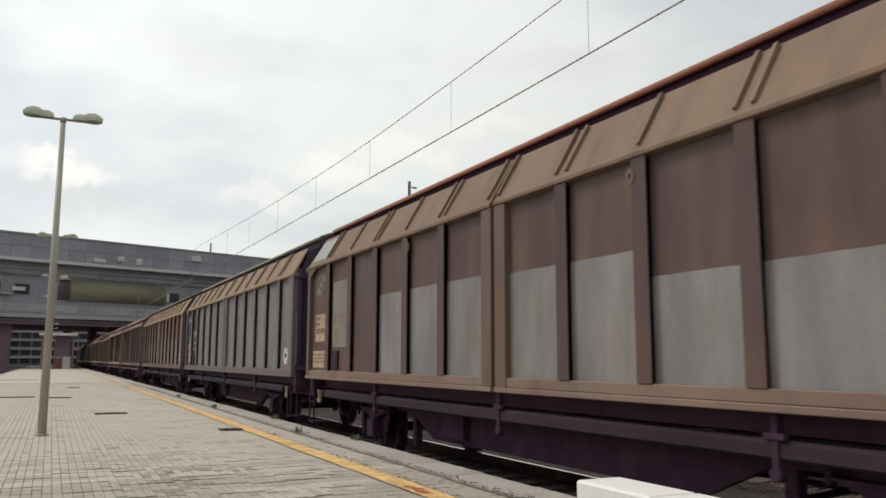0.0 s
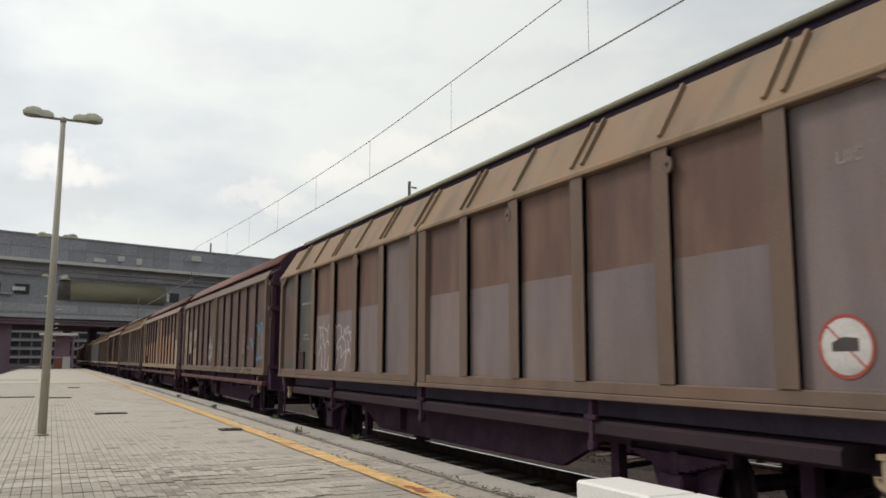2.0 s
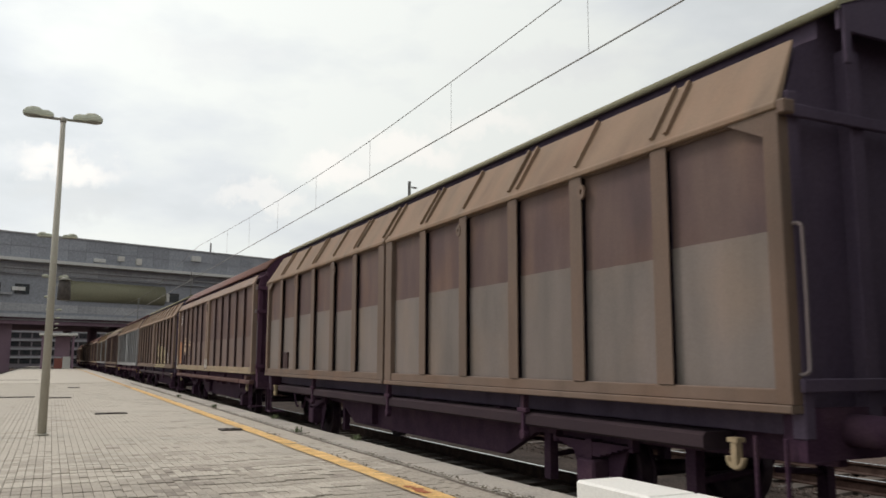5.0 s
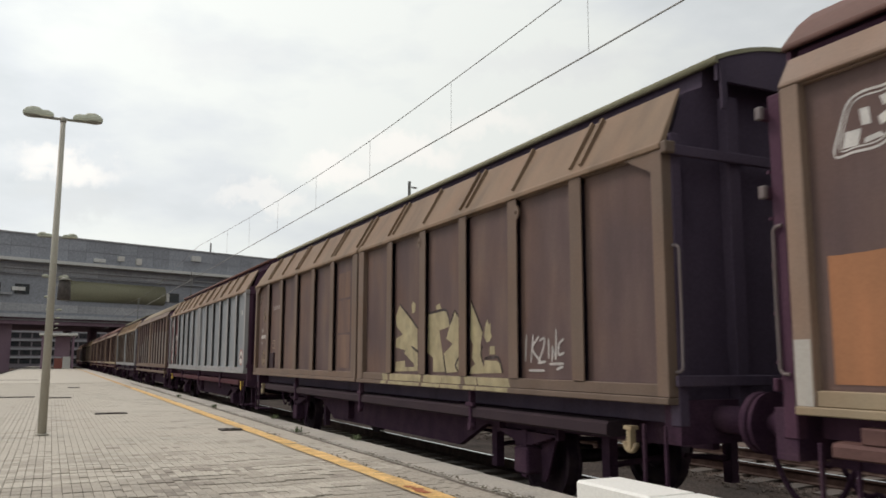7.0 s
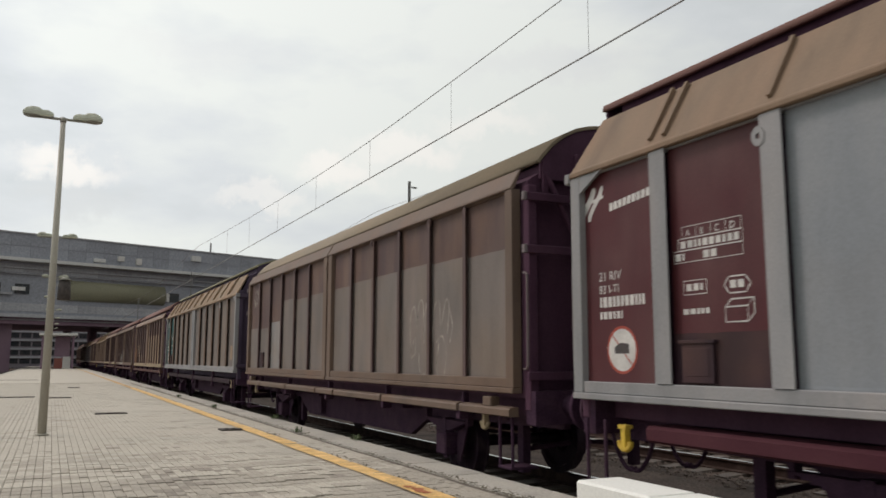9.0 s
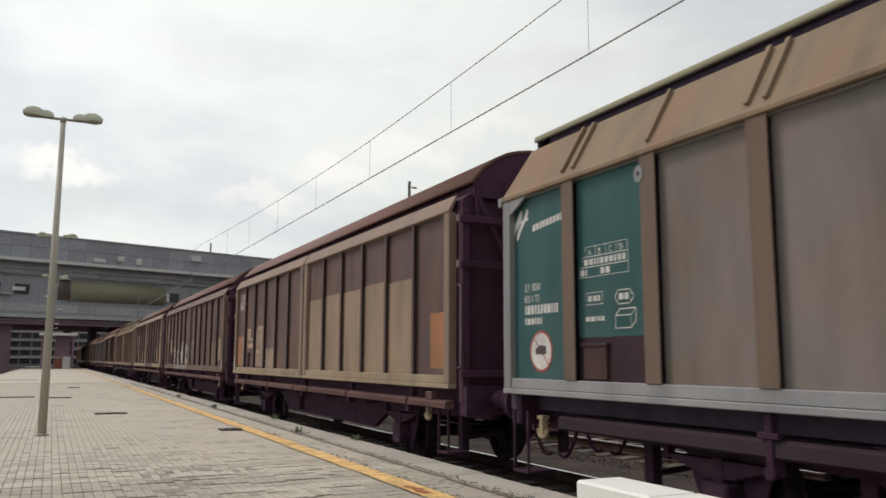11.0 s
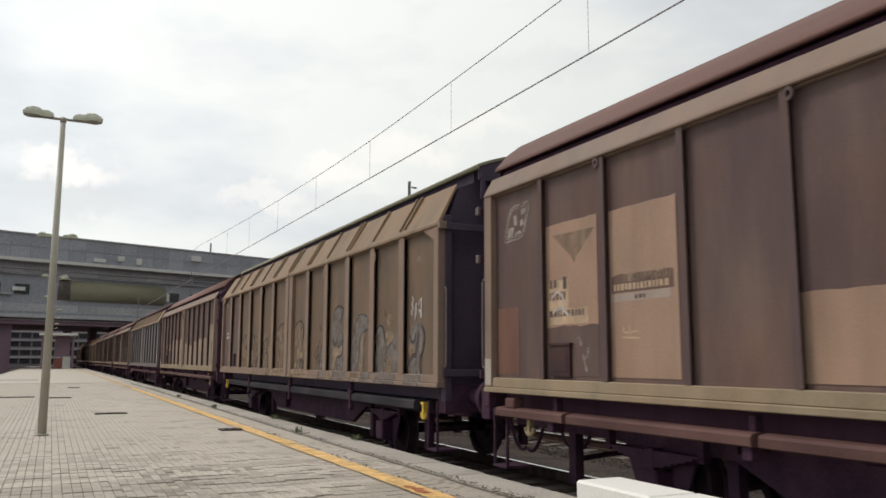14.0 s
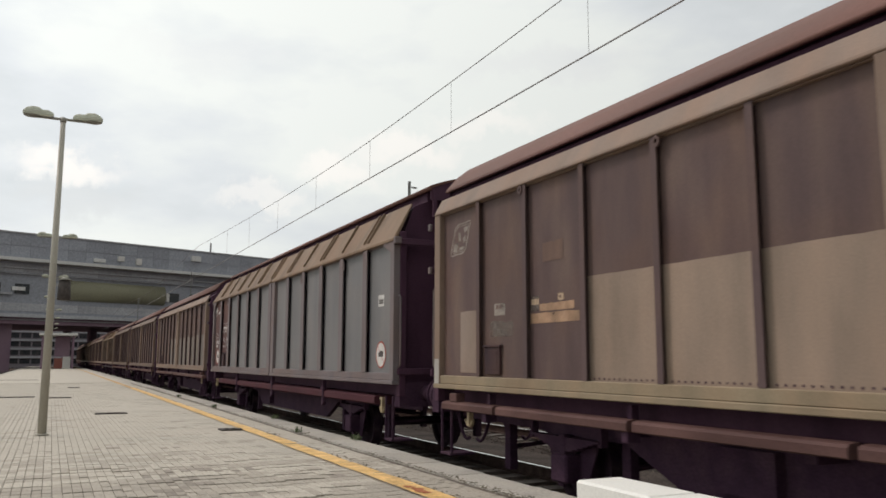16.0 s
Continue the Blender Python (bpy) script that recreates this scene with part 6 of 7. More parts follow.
    s.no_hump(11, .32, .145, .20)

    s = wagon("B", y[3], "brown sliding-wall wagon with white arrow and blue graffiti", "roof_red", "frame_brown", base="brown")
    s.patch(0, -.03, 1.03, -.02, 1.02, "grey_brown")
    s.patch(0, .2, 1.0, .3, .94, "bone", .02)
    s.oval_logo(0, "brown")
    s.patch(0, .15, 1.03, .02, .55, "bone")
    s.patch(1, -.03, 1.03, .20, .58, "bone")
    s.bars(1, .2, .45, (.6, .5, .3), "grey_brown", .03)
    s.patch(2, -.03, 1.0, .01, .60, "bone")
    s.patch(2, .0, 1.0, .28, .40, "dust_brown", .01)
    s.bars(2, .2, .2, (.3, .2), "brown", .025)
    s.holder()
    s.form(5, ((-0, 0.331), (0.21, 0.292), (0.22, 0.418), (0.63, 0.23), (0.31, 0.043), (0.26, 0.145), (0.03, 0.088)), "smear_spray")
    s.stroke(5, [((-0, 0.331), (0.1, 0.31)), ((0.1, 0.31), (0.22, 0.29)), ((0.22, 0.29), (0.22, 0.414)), ((0.22, 0.414), (0.63, 0.23)), ((0.63, 0.23), (0.31, 0.047)), ((0.31, 0.047), (0.26, 0.145)), ((0.26, 0.145), (0.03, 0.092)), ((0.03, 0.092), (-0, 0.331)), ((0.24, 0.423), (0.27, 0.479))], "white_spray", 0.045)
    s.stroke(5, [((0.11, 0.263), (0.27, 0.28), (0.37, 0.256)), ((0.17, 0.198), (0.33, 0.226), (0.48, 0.213)), ((0.24, 0.28), (0.3, 0.258))], "white_spray", 0.025)
    s.form(6, ((0.19, 0.344), (0.27, 0.43), (0.48, 0.46), (0.73, 0.414), (0.71, 0.271), (0.37, 0.241), (0.4, 0.093), (0.26, 0.044), (0.17, 0.194)), "faint_spray")
    s.stroke(6, [((0.4, 0.265), (0.7, 0.264)), ((0.7, 0.264), (0.44, 0.215), (0.46, 0.113)), ((0.46, 0.113), (0.72, 0.145))], "smear_spray", 0.035)
    s.form(7, ((0.06, 0.378), (0.23, 0.429), (0.37, 0.469), (0.35, 0.179), (0.17, 0.181), (0.08, 0.274)), "faint_spray")
    s.stroke(7, [((0.42, 0.556), (0.37, 0.357), (0.37, 0.174)), ((0.32, 0.146), (0.67, 0.147))], "smear_spray", 0.035)
    s.form(8, ((0.1, 0.445), (0.22, 0.48), (0.36, 0.464), (0.48, 0.379), (0.31, 0.322), (0.33, 0.186), (0.43, 0.049), (0.15, 0.039), (0.06, 0.17), (0.12, 0.332)), "faint_spray")
    s.stroke(8, [((0.32, 0.469), (0.5, 0.408), (0.56, 0.337)), ((0.56, 0.337), (0.34, 0.321), (0.34, 0.275), (0.43, 0.185), (0.52, 0.049)), ((0.2, 0.172), (0.26, 0.148), (0.17, 0.134), (0.15, 0.159), (0.2, 0.172)), ((0.89, 0.438), (0.91, 0.335))], "smear_spray", 0.03)
    s.form(9, ((0.4, 0.17), (0.5, 0.236), (0.72, 0.264), (0.74, 0.165), (0.62, 0.003), (0.36, 0.001)), "faint_spray")
    s.form(9, ((0.5, 0.406), (0.6, 0.452), (0.72, 0.454), (0.87, 0.389), (0.82, 0.31), (0.65, 0.282), (0.51, 0.312)), "faint_spray")
    s.stroke(9, [((0.08, 0.509), (0.11, 0.389), (0.16, 0.227)), ((0.16, 0.227), (0.06, 0.229)), ((0.63, 0.451), (0.64, 0.283)), ((0.64, 0.283), (0.71, 0.363), (0.75, 0.458)), ((0.53, 0.405), (0.5, 0.329), (0.6, 0.331), (0.6, 0.393), (0.53, 0.405)), ((0.81, 0.261), (0.88, 0.266)), ((0.78, 0.213), (0.86, 0.212), (0.86, 0.263)), ((0.41, 0.187), (0.37, 0.051)), ((0.54, 0.168), (0.55, 0.019))], "smear_spray", 0.03)
    s.form(10, ((-0, 0.207), (0.22, 0.203), (0.1, 0.023), (-0, 0.007), (-0.02, 0.115)), "faint_spray")
    s.form(10, ((0.02, 0.363), (0.08, 0.352), (0.12, 0.312), (0.03, 0.284), (0, 0.317)), "faint_spray")
    s.stroke(10, [((-0.01, 0.251), (0.32, 0.242)), ((-0.01, 0.236), (0.28, 0.224)), ((0.28, 0.224), (0.21, 0.158), (0.09, 0.011)), ((0.2, 0.188), (0.07, 0.023))], "smear_spray", 0.03)
    s.stroke(10, [((0.36, 0.303), (0.4, 0.362), (0.44, 0.32), (0.51, 0.354), (0.48, 0.291)), ((0.52, 0.345), (0.6, 0.324)), ((0.56, 0.335), (0.51, 0.272)), ((0.62, 0.32), (0.57, 0.244)), ((0.68, 0.31), (0.63, 0.238)), ((0.59, 0.28), (0.66, 0.274)), ((0.8, 0.284), (0.73, 0.294), (0.68, 0.251), (0.72, 0.206), (0.8, 0.236), (0.74, 0.244))], "blue_spray", 0.03)
    s.rail(6, 0.1, 0.5, "faint_spray")
    s.rail(7, -0.1, 0.9, "faint_spray")
    s.rail(8, 0.1, 0.5, "faint_spray")
    s.rail(8, 0.6, 1.1, "faint_spray")
    s.rail(9, -0.1, 0.7, "faint_spray")
    s.rail(10, -0.1, 0.15, "faint_spray")
    s.rail(10, 0.2, 0.9, "faint_spray")
    s.form(11, ((.36, .42), (.72, .40), (.74, .12), (.38, .10)), "brown_warm")
    s.stroke(10, [((0.98, 0.485), (0.96, 0.409), (0.97, 0.322), (0.98, 0.237), (0.99, 0.168))], "blue_spray", 0.045)
    s.stroke(11, [((-0.09, 0.485), (-0, 0.496), (0.12, 0.493), (0.19, 0.469), (0.21, 0.429), (0.22, 0.374)), ((0.22, 0.404), (0.24, 0.461), (0.32, 0.457), (0.37, 0.406), (0.36, 0.382)), ((0.36, 0.382), (0.39, 0.47), (0.47, 0.518), (0.57, 0.513), (0.63, 0.486), (0.65, 0.425), (0.62, 0.364), (0.63, 0.285), (0.69, 0.222), (0.69, 0.169), (0.61, 0.124), (0.47, 0.105), (0.36, 0.12), (0.33, 0.149)), ((0.33, 0.149), (0.28, 0.222), (0.29, 0.36)), ((-0.02, 0.151), (0.06, 0.109), (0.16, 0.088), (0.26, 0.109), (0.33, 0.149))], "blue_spray", 0.045)

    s = wagon("B", y[4] - .19, "brown sliding-wall wagon with rusty orange-tan lower panels", "roof_red", "frame_tan", base="brown", rail="rail_dusty")
    s.tone((0, 1, 2), .47, "tan", .01)
    s.tone((3, 4, 5), .51, "tan", .01)
    s.tone((7, 8, 9), .595, "tan", .008)
    s.tone((10,), .645, "tan", 0)
    s.tone((6,), 1.02, "tan", 0)
    s.tone((11,), .48, "dust_pale", 0)
    s.stile(-6.28, -6.41, -.04, .47)
    s.hatch()
    s.oval_logo(0)
    s.patch(1, .3, .9, .25, .42, "orange_mark", .02)
    s.patch(2, .1, .9, .3, .44, "beige", .02)
    s.patch(1, -.02, 1.02, -.02, .2, "brown", .02)
    s.holder()
    s.stroke(9, [[(.12, .32), (.2, .1), (.3, .14), (.2, .2), (.32, .25)], [(.45, .4), (.42, .14), (.58, .1), (.62, .34)], [(.72, .4), (.7, .08)], [(.9, .3), (.72, .2), (.95, .1)], [(.1, .05), (.4, .04), (.8, .06)]], "label_cream", .02)

    s = wagon("A", y[5], "brown sliding-wall wagon with greyish lower panels", "roof_green", "frame_brown", "frame_brown", "slope_brown", "brown", None, "end_wall_green")
    s.tone(range(0, 12), .55, "grey_brown", .02)
    s.holder()

    s = wagon("B", y[6] + .11, "brown sliding-wall wagon with pale tan lower panels", "roof_red", "frame_tan", base="brown", rail="rail_dusty")
    s.tone(range(3, 12), .383, "dust_brown", .006)
    s.oval_logo(0, "white_mark")
    s.patch(0, .1, .98, .02, .42, "orange", .003)
    s.patch(1, .18, .56, .375, .484, "label_cream", .006)
    s.patch(1, .16, .95, .23, .373, "label_cream", .006)
    s.bars(1, .22, .435, (.28, .2), "brown", .03, .018)
    s.bars(1, .2, .31, (.6,), "brown", .045)
    s.patch(2, .19, .98, .26, .395, "tan_spray", .02)
    s.bars(2, .32, .385, (.62, .62), "label_cream", .03, .016)
    s.patch(2, .26, .55, .145, .198, "tan_spray", .01)
    s.stile(-.045, -.21, -.03, .1)
    s.stile(.21, .045, -.03, .1)
    s.stile(6.41, 6.28, -.05, .16)
    s.holder()

    s = wagon("A", y[7] - .03, "dusty brown sliding-wall wagon with pale yellow graffiti", "roof_green", "frame_brown", "frame_brown", "slope_brown", "brown", None, "end_wall_green")
    for lo, hi in ((.03, .32), (.34, .63), (.65, .88)):
        s.patch(5, .12, .74, lo, hi, "brown_warm", .012)
    s.swoosh_logo(0, "faint_spray", False)
    s.bars(0, .30, .43, (.16,), "pale_mark", .05)
    s.bars(0, .30, .355, (.5,), "white_mark", .042)
    s.bars(0, .33, .285, (.12,), "pale_mark", .035)
    s.form(0, ((.42, .2), (.62, .21), (.72, .1), (.6, .02), (.42, .04), (.36, .12)), "tan_spray")
    s.form(0, ((.5, .7), (.6, .73), (.62, .66), (.78, .62), (.7, .56), (.5, .57)), "tan_spray")
    for n in range(4):
        s.bars(1, .22 + .17 * n, .68, (.045,), "white_mark", .045, seed=3)
    s.crate_icon(1, .30, .27, "label_cream")
    s.holder()
    s.form(7, ((0.18, 0.513), (0.81, 0.325), (0.83, 0.022), (0.03, 0.014), (0.03, 0.085), (0.38, 0.095), (0.39, 0.047), (0.7, 0.049), (0.72, 0.068), (0.37, 0.145), (0.39, 0.17), (0.03, 0.194), (0.04, 0.259), (0.3, 0.285), (0.06, 0.352), (0.03, 0.425)), "yellow_spray", 1)
    s.form(7, ((0.87, 0.414), (1.04, 0.422), (1, 0.024), (0.87, 0.022)), "yellow_spray", 1)
    s.form(8, ((-0.02, 0.42), (0.52, 0.425), (0.62, 0.33), (0.6, 0.314), (0.32, 0.295), (0.42, 0.134), (0.51, 0.023), (0.13, 0.018), (0.14, 0.114), (-0.05, 0.15)), "yellow_spray", 1)
    s.form(8, ((0.63, 0.326), (0.77, 0.417), (0.94, 0.348), (0.92, 0.027), (0.54, 0.015), (0.45, 0.138), (0.71, 0.202), (0.53, 0.238)), "yellow_spray", 1)
    s.form(8, ((0.96, 0.34), (1.07, 0.305), (1.05, 0.029), (0.93, 0.027)), "yellow_spray", 1)
    s.form(9, ((0.02, 0.469), (0.31, 0.27), (0.25, 0.191), (0.27, 0.112), (0.33, 0.055), (0.35, 0.098), (0.64, 0.095), (0.71, 0.078), (0.74, 0.026), (-0.04, 0.015), (0.02, 0.053), (0.12, 0.076), (0.04, 0.112), (0.07, 0.194), (-0.01, 0.233)), "yellow_spray", 1)
    s.form(9, ((0.48, 0.181), (0.59, 0.18), (0.59, 0.132), (0.47, 0.132)), "yellow_spray", 1)
    s.form(9, ((0.38, 0.318), (0.43, 0.34), (0.45, 0.306), (0.5, 0.321), (0.5, 0.264), (0.52, 0.236), (0.47, 0.209), (0.4, 0.203), (0.34, 0.24)), "yellow_spray", 1)
    s.form(8, ((0.22, 0.463), (0.32, 0.479), (0.39, 0.438), (0.24, 0.437)), "yellow_spray", 1)
    s.form(7, ((0.61, 0.492), (0.66, 0.519), (0.75, 0.495), (0.72, 0.439), (0.63, 0.433)), "yellow_spray", 1)
    s.stroke(7, [((0.18, 0.513), (0.56, 0.406), (0.83, 0.321)), ((0.61, 0.197), (1.01, 0.123))], "dark_spray", 0.035)
    s.stroke(8, [((-0.3, 0.413), (0.14, 0.422), (0.53, 0.424), (0.63, 0.33)), ((0.63, 0.33), (0.77, 0.418)), ((0.77, 0.418), (0.95, 0.348), (1.08, 0.309)), ((0.45, 0.13), (0.49, 0.064), (0.53, 0.001)), ((0.88, 0.113), (0.79, 0.065), (0.87, 0.027))], "dark_spray", 0.035)
    s.stroke(9, [((0.02, 0.469), (0.15, 0.378), (0.31, 0.27)), ((0.35, 0.109), (0.65, 0.119)), ((0.65, 0.119), (0.71, 0.091), (0.77, 0.026)), ((0.3, 0.191), (0.27, 0.133), (0.33, 0.076))], "dark_spray", 0.035)
    s.stroke(10, [((0.09, 0.239), (0.06, 0.093)), ((0.22, 0.237), (0.17, 0.083)), ((0.33, 0.225), (0.2, 0.16), (0.36, 0.092)), ((0.34, 0.202), (0.43, 0.213), (0.41, 0.163), (0.31, 0.083)), ((0.31, 0.083), (0.46, 0.093)), ((0.51, 0.211), (0.51, 0.106)), ((0.57, 0.091), (0.58, 0.173)), ((0.58, 0.173), (0.64, 0.1)), ((0.64, 0.1), (0.65, 0.258)), ((0.78, 0.206), (0.7, 0.181), (0.69, 0.127), (0.78, 0.137)), ((0.13, 0.044), (0.43, 0.045)), ((0.52, 0.079), (0.78, 0.082)), ((0.65, 0.051), (0.76, 0.069))], "white_spray", 0.026)
    s.rail(6, 0.85, 1.05, "yellow_spray")
    s.rail(7, -0.05, 1.05, "yellow_spray")
    s.rail(8, -0.05, 0.5, "yellow_spray")
    s.rail(8, 0.52, 1.05, "yellow_spray")
    s.rail(9, -0.05, 0.25, "yellow_spray")
    s.rail(9, 0.28, 1, "yellow_spray")

    s = wagon("A", y[8] + .04, "light blue-grey sliding-wall wagon with maroon lettered end panels", "roof_red", "frame_grey", "frame_grey", "slope_brown", "grey_blue",
              {0: "maroon", 1: "maroon"}, "end_wall", "sill_maroon", "yellow_hook")
    operator_lettering(s)
    s.patch(11, .34, .50, .71, .77, "white_mark")
    s.text(11, .35, .72, "UIC", .085, "black_mark")
    s.no_hump(11, .5, .13, .2)

    s = wagon("B", y[9] - .20, "brown sliding-wall wagon with grey lower panels and pale graffiti", "roof_tan", "frame_brown", base="brown", sill="frame_brown", drop=.08)
    s.tone((2,), .5, "grey_light", .01)
    s.tone(range(3, 12), .705, "grey_brown", .015)
    s.tone((0, 1), .46, "grey_brown", .01)
    s.oval_logo(0)
    s.holder()
    s.stroke(9, [((.35, .1), (.3, .35), (.45, .45), (.55, .3), (.6, .46), (.75, .46), (.78, .2)), ((.35, .1), (.6, .15), (.65, .02), (.95, .0)),
                 ((.4, .2), (.5, .24), (.48, .12)), ((.8, .2), (.85, .44), (.98, .46))], "pale_mark", .028)
    s.stroke(10, [((.0, .2), (.05, .42), (.2, .46), (.25, .3), (.4, .46), (.5, .42), (.45, .25)), ((.1, .2), (.3, .24), (.42, .12), (.35, .0)),
                  ((.3, .0), (.2, -.01), (.12, .05), (.2, .2)), ((.5, .42), (.6, .3), (.52, .2))], "pale_mark", .028)

    s = wagon("A", y[10], "dusty grey sliding-wall wagon with teal lettered end panels", "roof_green", "frame_grey", "frame_brown", "slope_tan", "grey_brown",
              {0: "teal", 1: "teal"}, "end_wall_green")
    operator_lettering(s)
    s.patch(11, .3, .6, .1, .3, "beige", .02)

    s = wagon("B", y[11], "brown sliding-wall wagon with beige lower panels and orange patch", "roof_red", "frame_tan", base="brown", rail="rail_dusty")
    s.tone(range(6, 11), .655, "beige", .012)
    s.patch(11, .45, .98, .04, .39, "orange")
    s.stile(6.41, 6.28, -.06, .12)
    s.patch(0, .03, .52, .02, .384, "orange", .004)
    s.stroke(0, [((.45, .22), (.42, .16), (.5, .12), (.44, .08))], "label_cream", .015)
    s.patch(0, .52, 1.0, .016, .39, "bone", .004)
    s.oval_logo(0, "white_mark")
    s.patch(1, .09, .48, .355, .472, "label_cream", .01)
    s.patch(1, .12, .82, .236, .352, "label_cream", .01)
    s.text(1, .12, .425, "21 RIV", .10, "black_mark")
    s.text(1, .12, .365, "83", .10, "black_mark")
    s.bars(1, .15, .285, (.62,), "black_mark", .05)
    s.bars(1, .15, .248, (.2,), "rust_faded", .025)
    s.patch(2, .02, .95, .014, .425, "dust_pale", .004)
    s.patch(2, .24, .63, .575, .69, "brown_warm", .01)
    s.patch(2, .15, .91, .392, .482, "dust_pale", .003)
    s.bars(2, .17, .445, (.70,), "label_cream", .03, seed=2)
    s.frame_box(2, .15, .90, .435, .482, "label_cream", .008)
    s.bars(2, .2, .405, (.6,), "bone", .022, seed=7)
    s.patch(2, .11, .39, .212, .25, "orange_mark", .004)
    s.patch(2, .11, .39, .17, .206, "label_cream", .004)
    s.bars(2, .14, .222, (.2,), "brown", .016)
    s.frame_box(2, .27, .48, .087, .147, "grey_brown", .01)
    s.bolts((2, 3))
    s.tone((3,), .217, "dust_pale", 0)
    s.form(3, ((.18, .213), (.42, .213), (.31, .16), (.3, .153), (.29, .16)), "grey_brown", 1)
    s.stroke(3, [[(.27, .299), (.28, .262), (.26, .219)], [(.33, .253), (.27, .245)], [(.7, .264), (.83, .266)]], "smear_spray", .014)
    s.holder()

    s = wagon("B", y[12] + .05, "brown sliding-wall wagon with silver and white graffiti", "roof_red", "frame_brown", base="brown", panels={})
    s.oval_logo(0, "white_mark")
    s.stroke(0, [((0.12, 0.702), (0.12, 0.591), (0.13, 0.481), (0.02, 0.479)), ((-0.02, 0.551), (0.12, 0.551), (0.28, 0.56)), ((0.26, 0.709), (0.27, 0.583), (0.31, 0.473), (0.21, 0.471)), ((0.47, 0.709), (0.51, 0.647), (0.42, 0.641)), ((0.49, 0.618), (0.52, 0.543), (0.52, 0.474), (0.41, 0.469)), ((0.78, 0.707), (0.81, 0.631), (0.61, 0.629), (0.58, 0.593)), ((0.58, 0.59), (0.84, 0.585), (0.93, 0.56), (0.93, 0.497), (0.88, 0.476)), ((0.59, 0.51), (0.76, 0.501), (0.82, 0.526)), ((0.58, 0.471), (0.75, 0.45), (0.89, 0.441)), ((0.74, 0.702), (0.88, 0.705))], "white_spray", 0.034)
    s.patch(1, .05, .41, .385, .492, "label_cream", .004)
    s.patch(1, .06, .76, .24, .387, "label_cream", .004)
    s.text(1, .08, .442, "21 RIV", .10, "black_mark")
    s.text(1, .08, .392, "83 I-TI", .095, "black_mark")
    s.bars(1, .09, .325, (.6,), "black_mark", .05)
    s.bars(1, .09, .27, (.3,), "brown", .03)
    s.patch(2, .0, .76, .242, .30, "label_cream", .006)
    s.patch(2, .02, .76, .30, .39, "tan_spray", .02)
    s.patch(2, .05, .45, .305, .345, "orange_mark", .004)
    s.frame_box(2, .47, .81, .31, .395, "tan_spray", .012)
    s.patch(2, .73, .80, .355, .385, "rust_faded", .004)
    s.patch(2, .17, .45, .63, .70, "faint_spray", .01)
    s.bars(2, .04, .265, (.35,), "brown", .025)
    s.frame_box(2, .07, .34, .165, .225, "pale_mark")
    s.scrawl(2, .45, .60, .205, .245, 2)
    s.scrawl(2, .35, .86, .145, .19, 8)
    s.scrawl(2, .36, .89, .092, .135, 6)
    s.scrawl(2, .26, .88, .04, .08, 9)
    s.holder()
    s.form(3, ((0.02, 0.235), (0.91, 0.314), (0.89, 0.01), (-0.01, 0.01)), "silver_spray", 1)
    s.form(4, ((-0.05, 0.277), (0.23, 0.363), (0.63, 0.393), (0.89, 0.388), (0.9, 0.02), (-0.07, 0.011)), "silver_spray", 1)
    s.form(5, ((-0.05, 0.383), (0.25, 0.358), (0.53, 0.337), (0.83, 0.285), (0.92, 0.242), (1.03, 0.188), (1.02, 0.032), (-0.09, 0.021)), "silver_spray", 1)
    s.form(3, ((0.41, 0.225), (0.74, 0.245), (0.75, 0.143), (0.58, 0.098), (0.51, 0.081)), "dark_spray", 1)
    s.form(4, ((-0.05, 0.281), (0.26, 0.333), (0.15, 0.257), (-0.03, 0.248)), "dark_spray", 1)
    s.form(5, ((-0.03, 0.371), (0.14, 0.365), (0.12, 0.033), (-0.08, 0.038)), "dark_spray", 1)
    s.form(5, ((0.31, 0.184), (0.58, 0.194), (0.88, 0.178), (0.89, 0.062), (0.67, 0.044), (0.62, 0.133), (0.43, 0.15)), "dark_spray", 1)
    s.form(5, ((0.28, 0.32), (0.45, 0.321), (0.64, 0.296), (0.78, 0.245), (0.8, 0.213), (0.58, 0.205), (0.28, 0.21)), "white_spray", 1)
    s.form(4, ((0.24, 0.082), (0.11, 0.137), (0.15, 0.234), (0.46, 0.293), (0.39, 0.177)), "white_spray", 1)
    s.form(4, ((0.65, 0.248), (0.83, 0.173), (0.87, 0.03), (0.47, 0.023), (0.56, 0.157)), "white_spray", 1)
    s.form(5, ((0.27, 0.031), (0.42, 0.032), (0.52, 0.06), (0.5, 0.107), (0.38, 0.13), (0.29, 0.114)), "white_spray", 1)
    s.form(5, ((0.42, 0.239), (0.49, 0.244), (0.5, 0.215), (0.43, 0.213)), "dark_spray", 1)
    s.stroke(3, [((0.02, 0.235), (0.46, 0.293), (0.91, 0.32), (0.91, 0.287))], "white_spray", 0.026)
    s.stroke(4, [((0.01, 0.28), (0.08, 0.328), (0.3, 0.38), (0.47, 0.413), (0.66, 0.424)), ((0.31, 0.38), (0.49, 0.323), (0.71, 0.32), (0.84, 0.344), (0.8, 0.365)), ((0.45, 0.408), (0.57, 0.377), (0.68, 0.418)), ((0.24, 0.082), (0.11, 0.137), (0.15, 0.234), (0.46, 0.293), (0.39, 0.177), (0.24, 0.082))], "white_spray", 0.026)
